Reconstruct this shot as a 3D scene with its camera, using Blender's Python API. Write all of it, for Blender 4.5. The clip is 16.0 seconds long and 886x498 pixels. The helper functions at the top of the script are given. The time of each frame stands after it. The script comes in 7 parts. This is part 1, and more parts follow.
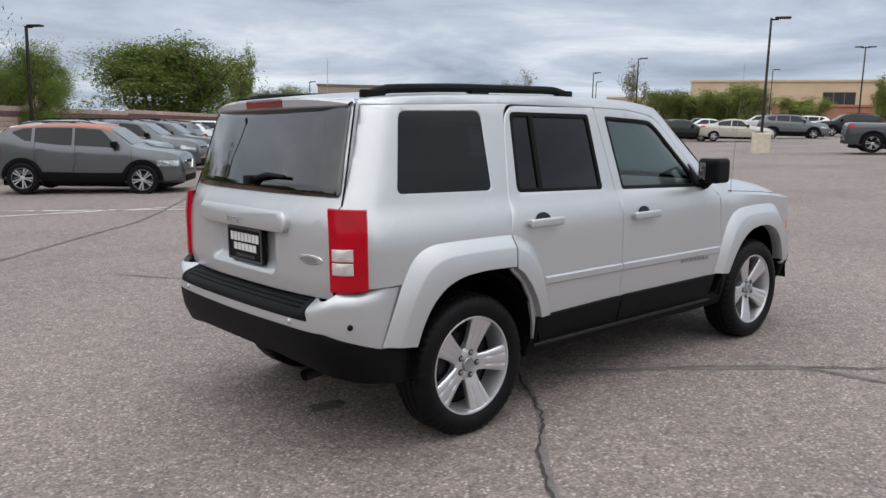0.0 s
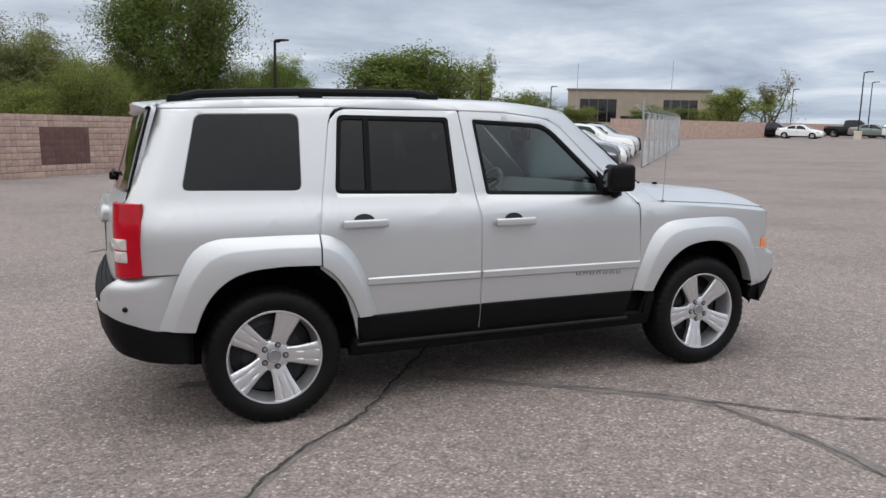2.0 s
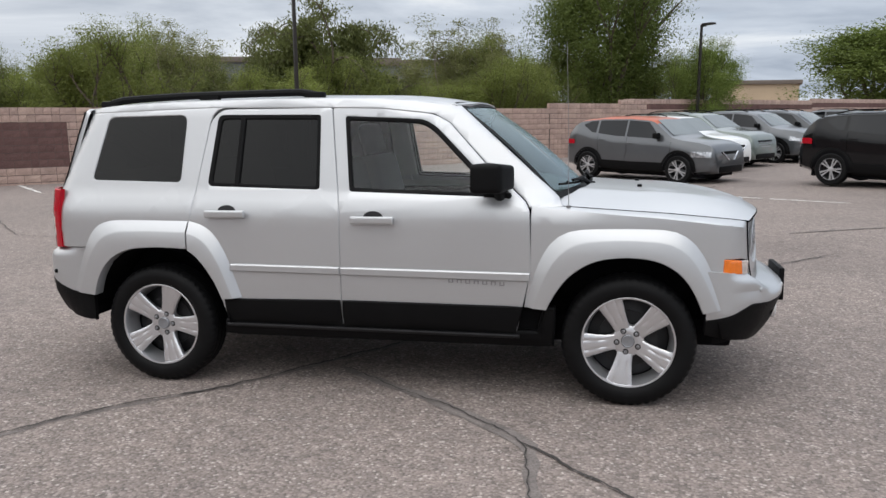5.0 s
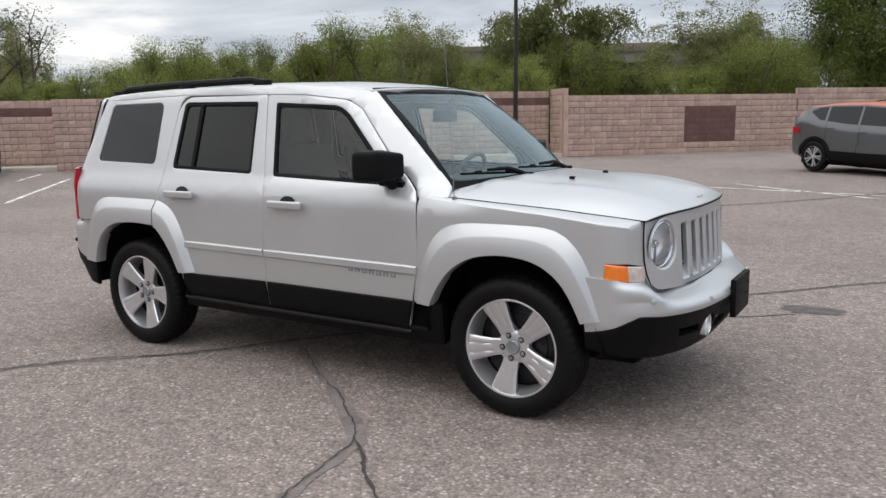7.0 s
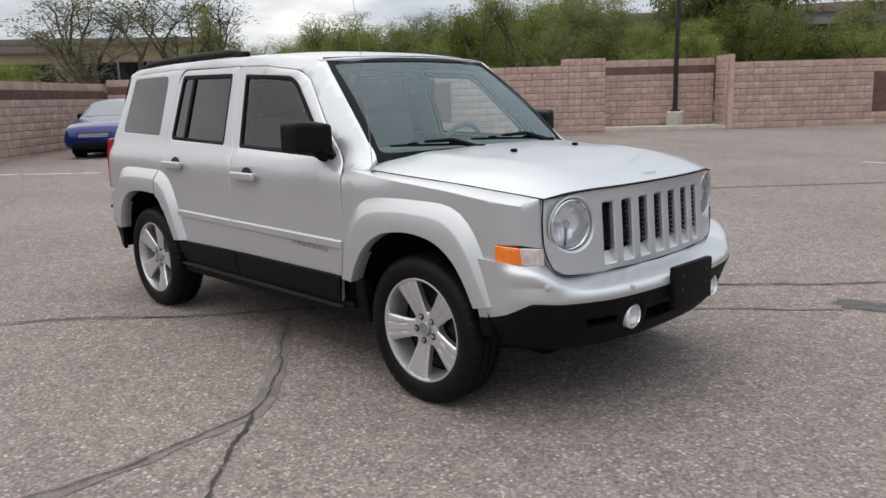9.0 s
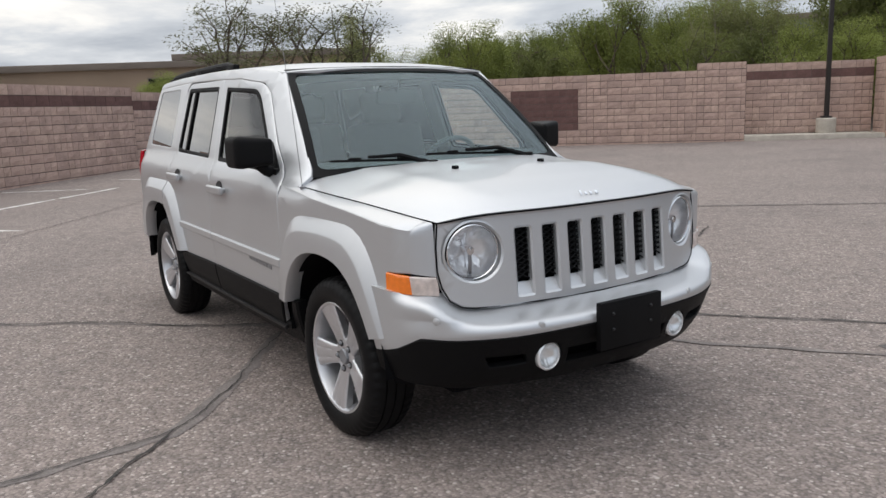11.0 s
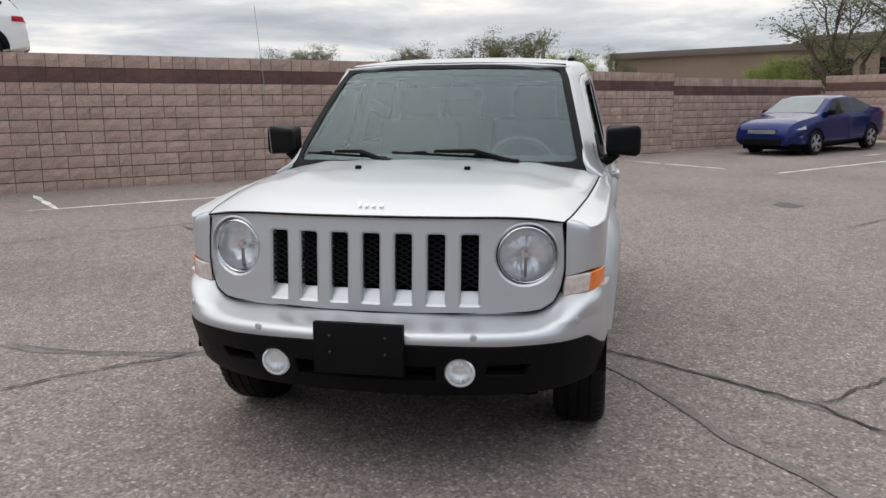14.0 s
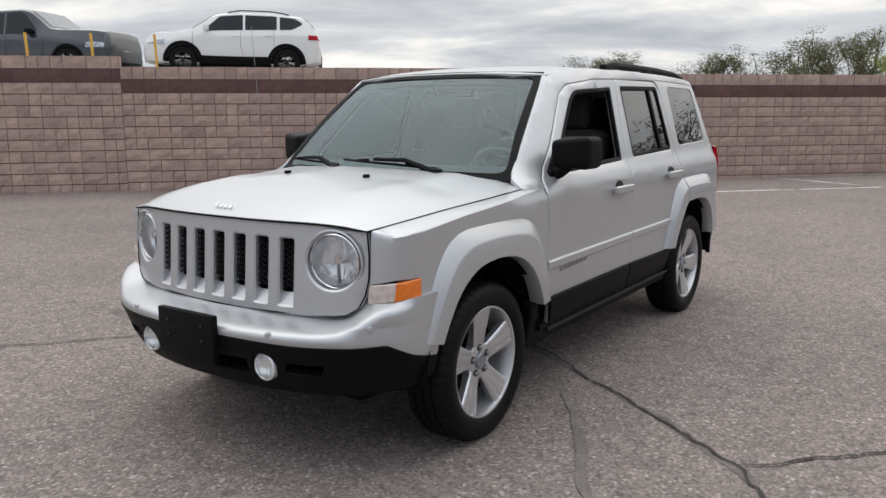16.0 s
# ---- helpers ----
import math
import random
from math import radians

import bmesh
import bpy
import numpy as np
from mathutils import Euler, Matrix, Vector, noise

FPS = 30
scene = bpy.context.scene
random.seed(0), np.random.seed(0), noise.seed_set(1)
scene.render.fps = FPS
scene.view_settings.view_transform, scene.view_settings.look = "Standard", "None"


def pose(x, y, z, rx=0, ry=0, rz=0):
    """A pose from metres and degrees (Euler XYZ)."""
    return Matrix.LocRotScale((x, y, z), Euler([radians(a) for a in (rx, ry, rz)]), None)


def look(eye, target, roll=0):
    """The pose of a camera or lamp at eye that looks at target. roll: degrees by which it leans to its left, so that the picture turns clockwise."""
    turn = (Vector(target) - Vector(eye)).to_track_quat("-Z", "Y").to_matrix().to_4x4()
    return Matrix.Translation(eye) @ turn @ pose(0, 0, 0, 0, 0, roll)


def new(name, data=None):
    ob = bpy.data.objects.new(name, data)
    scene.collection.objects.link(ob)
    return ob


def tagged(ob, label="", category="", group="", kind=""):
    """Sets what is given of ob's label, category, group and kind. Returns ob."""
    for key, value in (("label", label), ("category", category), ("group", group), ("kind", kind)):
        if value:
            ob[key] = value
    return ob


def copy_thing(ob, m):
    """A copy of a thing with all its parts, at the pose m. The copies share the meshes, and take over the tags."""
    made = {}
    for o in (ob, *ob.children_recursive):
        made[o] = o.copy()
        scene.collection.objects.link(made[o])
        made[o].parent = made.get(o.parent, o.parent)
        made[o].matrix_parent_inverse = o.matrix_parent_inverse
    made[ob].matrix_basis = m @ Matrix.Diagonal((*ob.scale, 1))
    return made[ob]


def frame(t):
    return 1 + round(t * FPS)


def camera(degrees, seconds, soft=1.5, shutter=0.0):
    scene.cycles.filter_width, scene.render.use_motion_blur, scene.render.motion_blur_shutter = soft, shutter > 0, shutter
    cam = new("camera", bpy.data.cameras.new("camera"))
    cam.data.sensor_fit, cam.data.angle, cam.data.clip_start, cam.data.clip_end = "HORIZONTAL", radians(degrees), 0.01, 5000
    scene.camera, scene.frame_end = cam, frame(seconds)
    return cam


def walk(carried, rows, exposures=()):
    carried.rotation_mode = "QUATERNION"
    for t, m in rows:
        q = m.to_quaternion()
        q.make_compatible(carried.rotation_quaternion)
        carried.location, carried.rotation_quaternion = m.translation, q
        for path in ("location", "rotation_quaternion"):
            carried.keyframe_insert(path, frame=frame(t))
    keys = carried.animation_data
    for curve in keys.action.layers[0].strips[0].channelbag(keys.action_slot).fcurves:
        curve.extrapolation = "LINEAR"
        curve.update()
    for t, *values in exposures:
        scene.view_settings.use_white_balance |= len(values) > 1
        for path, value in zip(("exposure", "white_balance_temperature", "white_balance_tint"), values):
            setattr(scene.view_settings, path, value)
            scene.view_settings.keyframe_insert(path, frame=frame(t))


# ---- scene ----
cam = camera(59.0, 16.0)
PATH = [
    (0, (-3.758, -3.452, 1.442), (-2.467, -1.955, 1.14), -0.5),
    (0.5, (-3.443, -3.843, 1.454), (-2.234, -2.279, 1.155), -0.5),
    (1, (-2.998, -4.136, 1.448), (-1.912, -2.483, 1.154), -0.5),
    (1.5, (-2.485, -4.432, 1.43), (-1.554, -2.686, 1.14), -0.3),
    (2, (-1.98, -4.619, 1.42), (-1.226, -2.789, 1.133), -0.2),
    (2.5, (-1.464, -4.75, 1.427), (-0.897, -2.853, 1.139), -0.1),
    (3, (-0.933, -4.874, 1.439), (-0.569, -2.929, 1.147), -0.3),
    (3.5, (-0.381, -4.907, 1.452), (-0.224, -2.935, 1.156), -0.6),
    (4, (0.186, -4.949, 1.457), (0.146, -2.972, 1.16), -0.8),
    (4.2, (0.393, -4.931, 1.433), (0.274, -2.957, 1.136), -0.9),
    (6.3, (2.43, -4.397, 1.433), (1.591, -2.609, 1.117), -0.9),
    (6.5, (2.587, -4.293, 1.4), (1.686, -2.535, 1.086), -1.0),
    (7, (2.917, -3.999, 1.396), (1.879, -2.32, 1.071), -0.9),
    (7.5, (3.285, -3.72, 1.377), (2.124, -2.128, 1.037), -0.9),
    (8, (3.498, -3.412, 1.342), (2.232, -1.904, 0.989), -1.0),
    (8.5, (3.666, -3.212, 1.35), (2.322, -1.777, 0.981), -1.1),
    (8.7, (3.718, -3.165, 1.357), (2.35, -1.756, 0.981), -1.3),
    (11, (4.212, -2.172, 1.353), (2.564, -1.096, 0.998), -2.0),
    (11.5, (4.402, -1.688, 1.364), (2.642, -0.802, 1.022), -1.55),
    (12, (4.591, -1.181, 1.378), (2.727, -0.538, 1.037), -0.98),
    (12.5, (4.637, -0.687, 1.379), (2.703, -0.316, 1.028), -0.47),
    (13, (4.729, -0.194, 1.384), (2.765, -0.098, 1.021), -0.25),
    (13.5, (4.684, 0.299, 1.369), (2.725, 0.132, 1.0), -0.3),
    (14, (4.671, 0.831, 1.363), (2.747, 0.424, 1.0), -0.4),
    (14.5, (4.544, 1.283, 1.337), (2.675, 0.661, 0.99), -0.6),
    (15, (4.382, 1.716, 1.347), (2.586, 0.908, 1.002), -0.5),
    (15.5, (4.215, 2.14, 1.366), (2.505, 1.158, 1.027), -0.5),
    (16, (4.014, 2.49, 1.363), (2.397, 1.363, 1.023), -0.3),
]
walk(cam, [(t, look(eye, target, roll)) for t, eye, target, roll in PATH],
     [(0, .08, 6530, 10), (3.5, .13, 6580, 10), (7.5, .12, 6700, 10), (11, .02, 6700, 10), (16, -.02, 6730, 10)])

# ---- world and light ----
SUN_EL, SUN_AZ = 55.0, 225.0   # degrees; azimuth counter-clockwise from +x
world = bpy.data.worlds.new("world")
scene.world = world
world.use_nodes = True
wt = world.node_tree
wt.nodes.clear()


def wn(kind, **kw):
    n = wt.nodes.new(kind)
    for k, v in kw.items():
        if k == "noise_dimensions":
            n.noise_dimensions = v
        elif k == "operation":
            n.operation = v
        elif k == "data_type":
            n.data_type = v
        else:
            n.inputs[k].default_value = v
    return n


wl = wt.links.new
sky = wt.nodes.new("ShaderNodeTexSky")
sky.sky_type = "NISHITA"
sky.sun_disc = False
sky.sun_elevation, sky.sun_rotation = radians(SUN_EL), radians(90 - SUN_AZ)
tc = wt.nodes.new("ShaderNodeTexCoord")
sep = wt.nodes.new("ShaderNodeSeparateXYZ")
wl(tc.outputs["Generated"], sep.inputs[0])
zz = wn("ShaderNodeMath", operation="ADD")
zz.inputs[1].default_value = 0.10
wl(sep.outputs[2], zz.inputs[0])
zc = wn("ShaderNodeMath", operation="MAXIMUM")
zc.inputs[1].default_value = 0.03
wl(zz.outputs[0], zc.inputs[0])
dx, dy = wn("ShaderNodeMath", operation="DIVIDE"), wn("ShaderNodeMath", operation="DIVIDE")
wl(sep.outputs[0], dx.inputs[0]); wl(zc.outputs[0], dx.inputs[1])
wl(sep.outputs[1], dy.inputs[0]); wl(zc.outputs[0], dy.inputs[1])
flat = wt.nodes.new("ShaderNodeCombineXYZ")
wl(dx.outputs[0], flat.inputs[0]); wl(dy.outputs[0], flat.inputs[1])
n1 = wn("ShaderNodeTexNoise", Scale=0.55, Detail=7.0, Roughness=0.58, Distortion=0.4)
wl(flat.outputs[0], n1.inputs["Vector"])
r1 = wt.nodes.new("ShaderNodeValToRGB")
r1.color_ramp.elements[0].position, r1.color_ramp.elements[1].position = 0.36, 0.66
r1.color_ramp.elements[0].color = (0.365, 0.40, 0.455, 1)
r1.color_ramp.elements[1].color = (0.86, 0.85, 0.83, 1)
e = r1.color_ramp.elements.new(0.52)
e.color = (0.555, 0.585, 0.628, 1)
wl(n1.outputs[0], r1.inputs[0])
n2 = wn("ShaderNodeTexNoise", Scale=0.32, Detail=4.0, Roughness=0.5)
wl(flat.outputs[0], n2.inputs["Vector"])
r2 = wt.nodes.new("ShaderNodeValToRGB")
r2.color_ramp.elements[0].position, r2.color_ramp.elements[1].position = 0.62, 0.80
wl(n2.outputs[0], r2.inputs[0])
skyc = wn("ShaderNodeMixRGB")
skyc.blend_type = "MULTIPLY"
skyc.inputs[0].default_value = 1.0
skyc.inputs[2].default_value = (0.12, 0.12, 0.12, 1)
wl(sky.outputs[0], skyc.inputs[1])
mixs = wn("ShaderNodeMixRGB")
wl(r2.outputs[0], mixs.inputs[0]); wl(r1.outputs[0], mixs.inputs[1]); wl(skyc.outputs[0], mixs.inputs[2])
# an overcast sky is brighter towards the zenith
zen = wn("ShaderNodeMapRange")
for k, v in (("From Min", 0.0), ("From Max", 1.0), ("To Min", 1.03), ("To Max", 2.9)):
    zen.inputs[k].default_value = v
up_ = wn("ShaderNodeMath", operation="MAXIMUM")
up_.inputs[1].default_value = 0.0
wl(sep.outputs[2], up_.inputs[0])
steep = wn("ShaderNodeMath", operation="POWER")
steep.inputs[1].default_value = 2.0
wl(up_.outputs[0], steep.inputs[0])
wl(steep.outputs[0], zen.inputs["Value"])
bgn = wn("ShaderNodeBackground")
# the clouds are brighter towards the hidden sun
sdir = wt.nodes.new("ShaderNodeVectorMath")
sdir.operation = "DOT_PRODUCT"
sdir.inputs[1].default_value = (math.cos(radians(SUN_EL)) * math.cos(radians(SUN_AZ - 20)), math.cos(radians(SUN_EL)) * math.sin(radians(SUN_AZ - 20)), math.sin(radians(SUN_EL)))
wl(tc.outputs["Generated"], sdir.inputs[0])
glow = wn("ShaderNodeMapRange")
for k, v in (("From Min", -0.4), ("From Max", 1.0), ("To Min", 0.93), ("To Max", 1.30)):
    glow.inputs[k].default_value = v
wl(sdir.outputs["Value"], glow.inputs["Value"])
hue = wn("ShaderNodeMixRGB")
hue.inputs[1].default_value, hue.inputs[2].default_value = (0.91, 1.0, 1.12, 1), (1.015, 1.0, 0.975, 1)
warm = wn("ShaderNodeMapRange")
for k, v in (("From Min", -0.6), ("From Max", 0.8)):
    warm.inputs[k].default_value = v
wl(sdir.outputs["Value"], warm.inputs["Value"])
wl(warm.outputs[0], hue.inputs[0])
tinted = wn("ShaderNodeMixRGB")
tinted.blend_type = "MULTIPLY"
tinted.inputs[0].default_value = 1.0
wl(mixs.outputs[0], tinted.inputs[1]); wl(hue.outputs[0], tinted.inputs[2])
wl(tinted.outputs[0], bgn.inputs[0])
both_ = wn("ShaderNodeMath", operation="MULTIPLY")
wl(zen.outputs[0], both_.inputs[0]); wl(glow.outputs[0], both_.inputs[1])
wl(both_.outputs[0], bgn.inputs["Strength"])
won = wt.nodes.new("ShaderNodeOutputWorld")
wl(bgn.outputs[0], won.inputs[0])
sun = new("sun", bpy.data.lights.new("sun", "SUN"))
sun.data.energy, sun.data.angle, sun.data.color = 0.5, radians(120), (1.0, 0.965, 0.91)
ca, sa = math.cos(radians(SUN_AZ)), math.sin(radians(SUN_AZ))
sun.matrix_basis = look((30 * ca, 30 * sa, 30 * math.tan(radians(SUN_EL))), (0, 0, 0))


# ---- materials ----
def mat(name, base, rough=0.5, metal=0.0, var=0.08, scale=6.0, fine=0.0, fscale=180.0, bump=0.0, bscale=120.0,
        coat=0.0, spec=0.5, rnd=0.0, emit=None):
    """A Principled material with colour variation at two scales and a fine bump."""
    m = bpy.data.materials.new(name)
    m.use_nodes = True
    t = m.node_tree
    p = t.nodes["Principled BSDF"]
    p.inputs["Base Color"].default_value = (*base, 1)
    p.inputs["Roughness"].default_value, p.inputs["Metallic"].default_value = rough, metal
    p.inputs["Specular IOR Level"].default_value = spec
    p.inputs["Coat Weight"].default_value, p.inputs["Coat Roughness"].default_value = coat, 0.06
    co = t.nodes.new("ShaderNodeTexCoord")
    last = None
    for amount, sc, det in ((var, scale, 5), (fine, fscale, 2)):
        if amount <= 0:
            continue
        n = t.nodes.new("ShaderNodeTexNoise")
        n.inputs["Scale"].default_value, n.inputs["Detail"].default_value = sc, det
        t.links.new(co.outputs["Object"], n.inputs["Vector"])
        r = t.nodes.new("ShaderNodeMapRange")
        r.inputs["From Min"].default_value, r.inputs["From Max"].default_value = 0.3, 0.7
        r.inputs["To Min"].default_value, r.inputs["To Max"].default_value = 1 - amount, 1 + amount
        t.links.new(n.outputs["Fac"], r.inputs["Value"])
        v = t.nodes.new("ShaderNodeVectorMath")
        v.operation = "MULTIPLY" if last else "SCALE"
        if last is None:
            v.inputs[0].default_value = base
            t.links.new(r.outputs[0], v.inputs["Scale"])
        else:
            t.links.new(last, v.inputs[0])
            c = t.nodes.new("ShaderNodeCombineXYZ")
            for i in range(3):
                t.links.new(r.outputs[0], c.inputs[i])
            t.links.new(c.outputs[0], v.inputs[1])
        last = v.outputs[0]
    if rnd > 0:
        oi = t.nodes.new("ShaderNodeObjectInfo")
        r = t.nodes.new("ShaderNodeMapRange")
        r.inputs["To Min"].default_value, r.inputs["To Max"].default_value = 1 - rnd, 1 + rnd
        t.links.new(oi.outputs["Random"], r.inputs["Value"])
        v = t.nodes.new("ShaderNodeVectorMath")
        v.operation = "SCALE"
        if last:
            t.links.new(last, v.inputs[0])
        else:
            v.inputs[0].default_value = base
        t.links.new(r.outputs[0], v.inputs["Scale"])
        last = v.outputs[0]
    if last:
        t.links.new(last, p.inputs["Base Color"])
    if bump > 0:
        n = t.nodes.new("ShaderNodeTexNoise")
        n.inputs["Scale"].default_value, n.inputs["Detail"].default_value = bscale, 4
        t.links.new(co.outputs["Object"], n.inputs["Vector"])
        b = t.nodes.new("ShaderNodeBump")
        b.inputs["Strength"].default_value, b.inputs["Distance"].default_value = bump, 0.01
        t.links.new(n.outputs["Fac"], b.inputs["Height"])
        t.links.new(b.outputs[0], p.inputs["Normal"])
    if emit:
        p.inputs["Emission Color"].default_value, p.inputs["Emission Strength"].default_value = (*emit[:3], 1), emit[3]
    return m


def glass(name, tint, ior=1.5, rough=0.0, curve=None, gloss=(1, 1, 1)):
    """A thin pane: tinted see-through, with gloss by Fresnel."""
    m = bpy.data.materials.new(name)
    m.use_nodes = True
    t = m.node_tree
    t.nodes.remove(t.nodes["Principled BSDF"])
    tr, gl, mx, fr = (t.nodes.new("ShaderNode" + k) for k in ("BsdfTransparent", "BsdfGlossy", "MixShader", "Fresnel"))
    tr.inputs[0].default_value = (*tint, 1)
    gl.inputs["Roughness"].default_value = rough
    gl.inputs[0].default_value = (*gloss, 1)
    fr.inputs["IOR"].default_value = ior
    two = t.nodes.new("ShaderNodeMapRange")   # the gloss of a coated pane climbs faster than that of bare glass
    for k, v in zip(("From Min", "From Max", "To Min", "To Max"), curve or (0.0, 1.0, 0.0, 1.0)):
        two.inputs[k].default_value = v
    t.links.new(fr.outputs[0], two.inputs["Value"])
    t.links.new(two.outputs[0], mx.inputs[0])
    t.links.new(tr.outputs[0], mx.inputs[1])
    t.links.new(gl.outputs[0], mx.inputs[2])
    t.links.new(mx.outputs[0], t.nodes["Material Output"].inputs[0])
    return m


SILVER = mat("silver_paint", (0.530, 0.538, 0.552), 0.38, 0.60, 0.015, 2.0, 0.05, 900, coat=0.5)
BLACKPL = mat("black_plastic", (0.0045, 0.0045, 0.005), 0.55, 0, 0.12, 9, bump=0.12, bscale=500, spec=0.12)
GREYPL = mat("grey_plastic", (0.045, 0.046, 0.05), 0.5, 0, 0.1, 9, bump=0.12, bscale=500)
LINER = mat("liner_black", (0.004, 0.004, 0.005), 0.85, 0, 0.2, 9, spec=0.1)
RUBBER = mat("tyre_rubber", (0.006, 0.006, 0.0065), 0.5, 0, 0.2, 14, bump=0.06, bscale=300, spec=0.14)
ALLOY = mat("silver_alloy", (0.66, 0.66, 0.68), 0.32, 0.80, 0.04, 10, 0.02, 600)
DARKMETAL = mat("dark_metal", (0.035, 0.035, 0.037), 0.5, 0.8, 0.15, 12)
CHROME = mat("chrome", (0.75, 0.75, 0.76), 0.1, 1.0, 0.02, 10)
MIRRORM = mat("mirror_glass", (0.8, 0.82, 0.84), 0.02, 1.0, 0.0)
CLEAR = glass("clear_glass", (0.88, 0.94, 0.92), 1.56)
WINDSHIELD = glass("windshield_glass", (0.68, 0.82, 0.80), 1.70, 0.22, None, (0.86, 1.0, 1.04))
TINT = glass("tinted_glass", (0.014, 0.016, 0.019), 1.42, 0.0, (0.03, 0.24, 0.026, 0.42))
REARGLASS = glass("tinted_rear_glass", (0.02, 0.022, 0.026), 1.6, 0.0, (0.0, 0.5, 0.02, 0.8))
LENS = glass("clear_lens", (0.96, 0.97, 0.98), 1.3)
RED = mat("red_lens", (0.40, 0.0015, 0.012), 0.2, 0, 0.10, 12, coat=0.22, spec=0.2)
CLEARLAMP = mat("pale_amber_lens", (0.60, 0.51, 0.47), 0.15, 0, 0.2, 40, coat=0.8)
REDDARK = mat("dark_red_lens", (0.16, 0.006, 0.008), 0.15, 0, 0.1, 60, coat=1.0)
AMBER = mat("amber_lens", (0.85, 0.19, 0.01), 0.12, 0, 0.1, 60, coat=1.0)
WHITELENS = mat("white_lens", (0.58, 0.54, 0.52), 0.15, 0.2, 0.12, 40, coat=1.0)
REFLECTOR = mat("lamp_reflector", (0.88, 0.88, 0.89), 0.16, 0.45, 0.10, 28)
BOWL = mat("white_lamp_bowl", (0.93, 0.93, 0.92), 0.16, 0.7, 0.04, 60)
BADGE = mat("grey_chrome", (0.30, 0.30, 0.31), 0.3, 0.6, 0.05, 10)
FABRIC = mat("dark_grey_fabric", (0.10, 0.10, 0.105), 0.9, 0, 0.15, 30, bump=0.2, bscale=600)
CABIN = mat("light_grey_cabin_trim", (0.55, 0.555, 0.535), 0.75, 0, 0.08, 12, bump=0.1, bscale=300)
DASH = mat("dashboard_grey", (0.20, 0.205, 0.205), 0.6, 0, 0.1, 12, bump=0.15, bscale=400)
CAPM = mat("centre_cap_grey", (0.30, 0.31, 0.33), 0.35, 0.6, 0.06, 30)
GAPM = mat("seam_black", (0.004, 0.004, 0.0045), 0.8, 0, 0.05, 9, spec=0.08)
PLATEW = mat("plate_white", (0.7, 0.7, 0.7), 0.4, 0, 0.05, 20)

# ---- mesh helpers ----


def part(name, bm, material, parent=None, label="", smooth=True):
    """Links a bmesh as one mesh object under a thing or a part."""
    me = bpy.data.meshes.new(name)
    bm.normal_update()
    bm.to_mesh(me)
    bm.free()
    mats = material if isinstance(material, (list, tuple)) else [material]
    for m in mats:
        me.materials.append(m)
    if smooth:
        me.polygons.foreach_set("use_smooth", [True] * len(me.polygons))
        me.set_sharp_from_angle(angle=radians(38))
    ob = new(name, me)
    if parent:
        ob.parent = parent
    if label:
        ob["label"] = label
    return ob


def thing(name, m, label, category, group="", kind=""):
    """An Empty at a thing's base."""
    ob = new(name)
    ob.empty_display_size = 0.2
    ob.matrix_basis = m
    return tagged(ob, label, category, group, kind)


def add_box(bm, x0, x1, y0, y1, z0, z1, bevel=0.0, seg=2, m=None):
    r = bmesh.ops.create_cube(bm, size=1)
    for v in r["verts"]:
        v.co = Vector(((x0 + x1) / 2 + v.co.x * (x1 - x0), (y0 + y1) / 2 + v.co.y * (y1 - y0), (z0 + z1) / 2 + v.co.z * (z1 - z0)))
    vs = r["verts"]
    if bevel > 0:
        es = list({e for v in vs for e in v.link_edges})
        k = bmesh.ops.bevel(bm, geom=es, offset=bevel, segments=seg, affect="EDGES", profile=0.6)
        vs = list({v for f in k["faces"] for v in f.verts} | {v for v in vs if v.is_valid})
    if m is not None:
        bmesh.ops.transform(bm, matrix=m, verts=vs)
    return vs


def boxm(x0, x1, y0, y1, z0, z1, bevel=0.0, seg=2, m=None):
    bm = bmesh.new()
    add_box(bm, x0, x1, y0, y1, z0, z1, bevel, seg, m)
    return bm


def tube(bm, pts, r, n=8, cap=True):
    """A tube along points; r is one radius or one a point."""
    pts = [Vector(p) for p in pts]
    rr = r if isinstance(r, (list, tuple)) else [r] * len(pts)
    rings = []
    up = Vector((0, 0, 1))
    for i, p in enumerate(pts):
        d = (pts[min(i + 1, len(pts) - 1)] - pts[max(i - 1, 0)]).normalized()
        a = d.cross(up if abs(d.z) < 0.95 else Vector((1, 0, 0))).normalized()
        b = a.cross(d)
        rings.append([bm.verts.new(p + rr[i] * (math.cos(2 * math.pi * k / n) * a + math.sin(2 * math.pi * k / n) * b)) for k in range(n)])
    for ra, rb in zip(rings, rings[1:]):
        for k in range(n):
            bm.faces.new((ra[k], ra[(k + 1) % n], rb[(k + 1) % n], rb[k]))
    if cap:
        bm.faces.new(rings[0][::-1])
        bm.faces.new(rings[-1])
    return bm


def lathe(bm, prof, n=48, axis="y"):
    """Turns a profile of (radius, along) round an axis through the origin."""
    rings = []
    for r, a in prof:
        ring = []
        for k in range(n):
            c, s = math.cos(2 * math.pi * k / n), math.sin(2 * math.pi * k / n)
            ring.append(bm.verts.new((r * c, a, r * s) if axis == "y" else (r * c, r * s, a) if axis == "z" else (a, r * c, r * s)))
        rings.append(ring)
    for ra, rb in zip(rings, rings[1:]):
        for k in range(n):
            bm.faces.new((ra[k], ra[(k + 1) % n], rb[(k + 1) % n], rb[k]))
    return bm


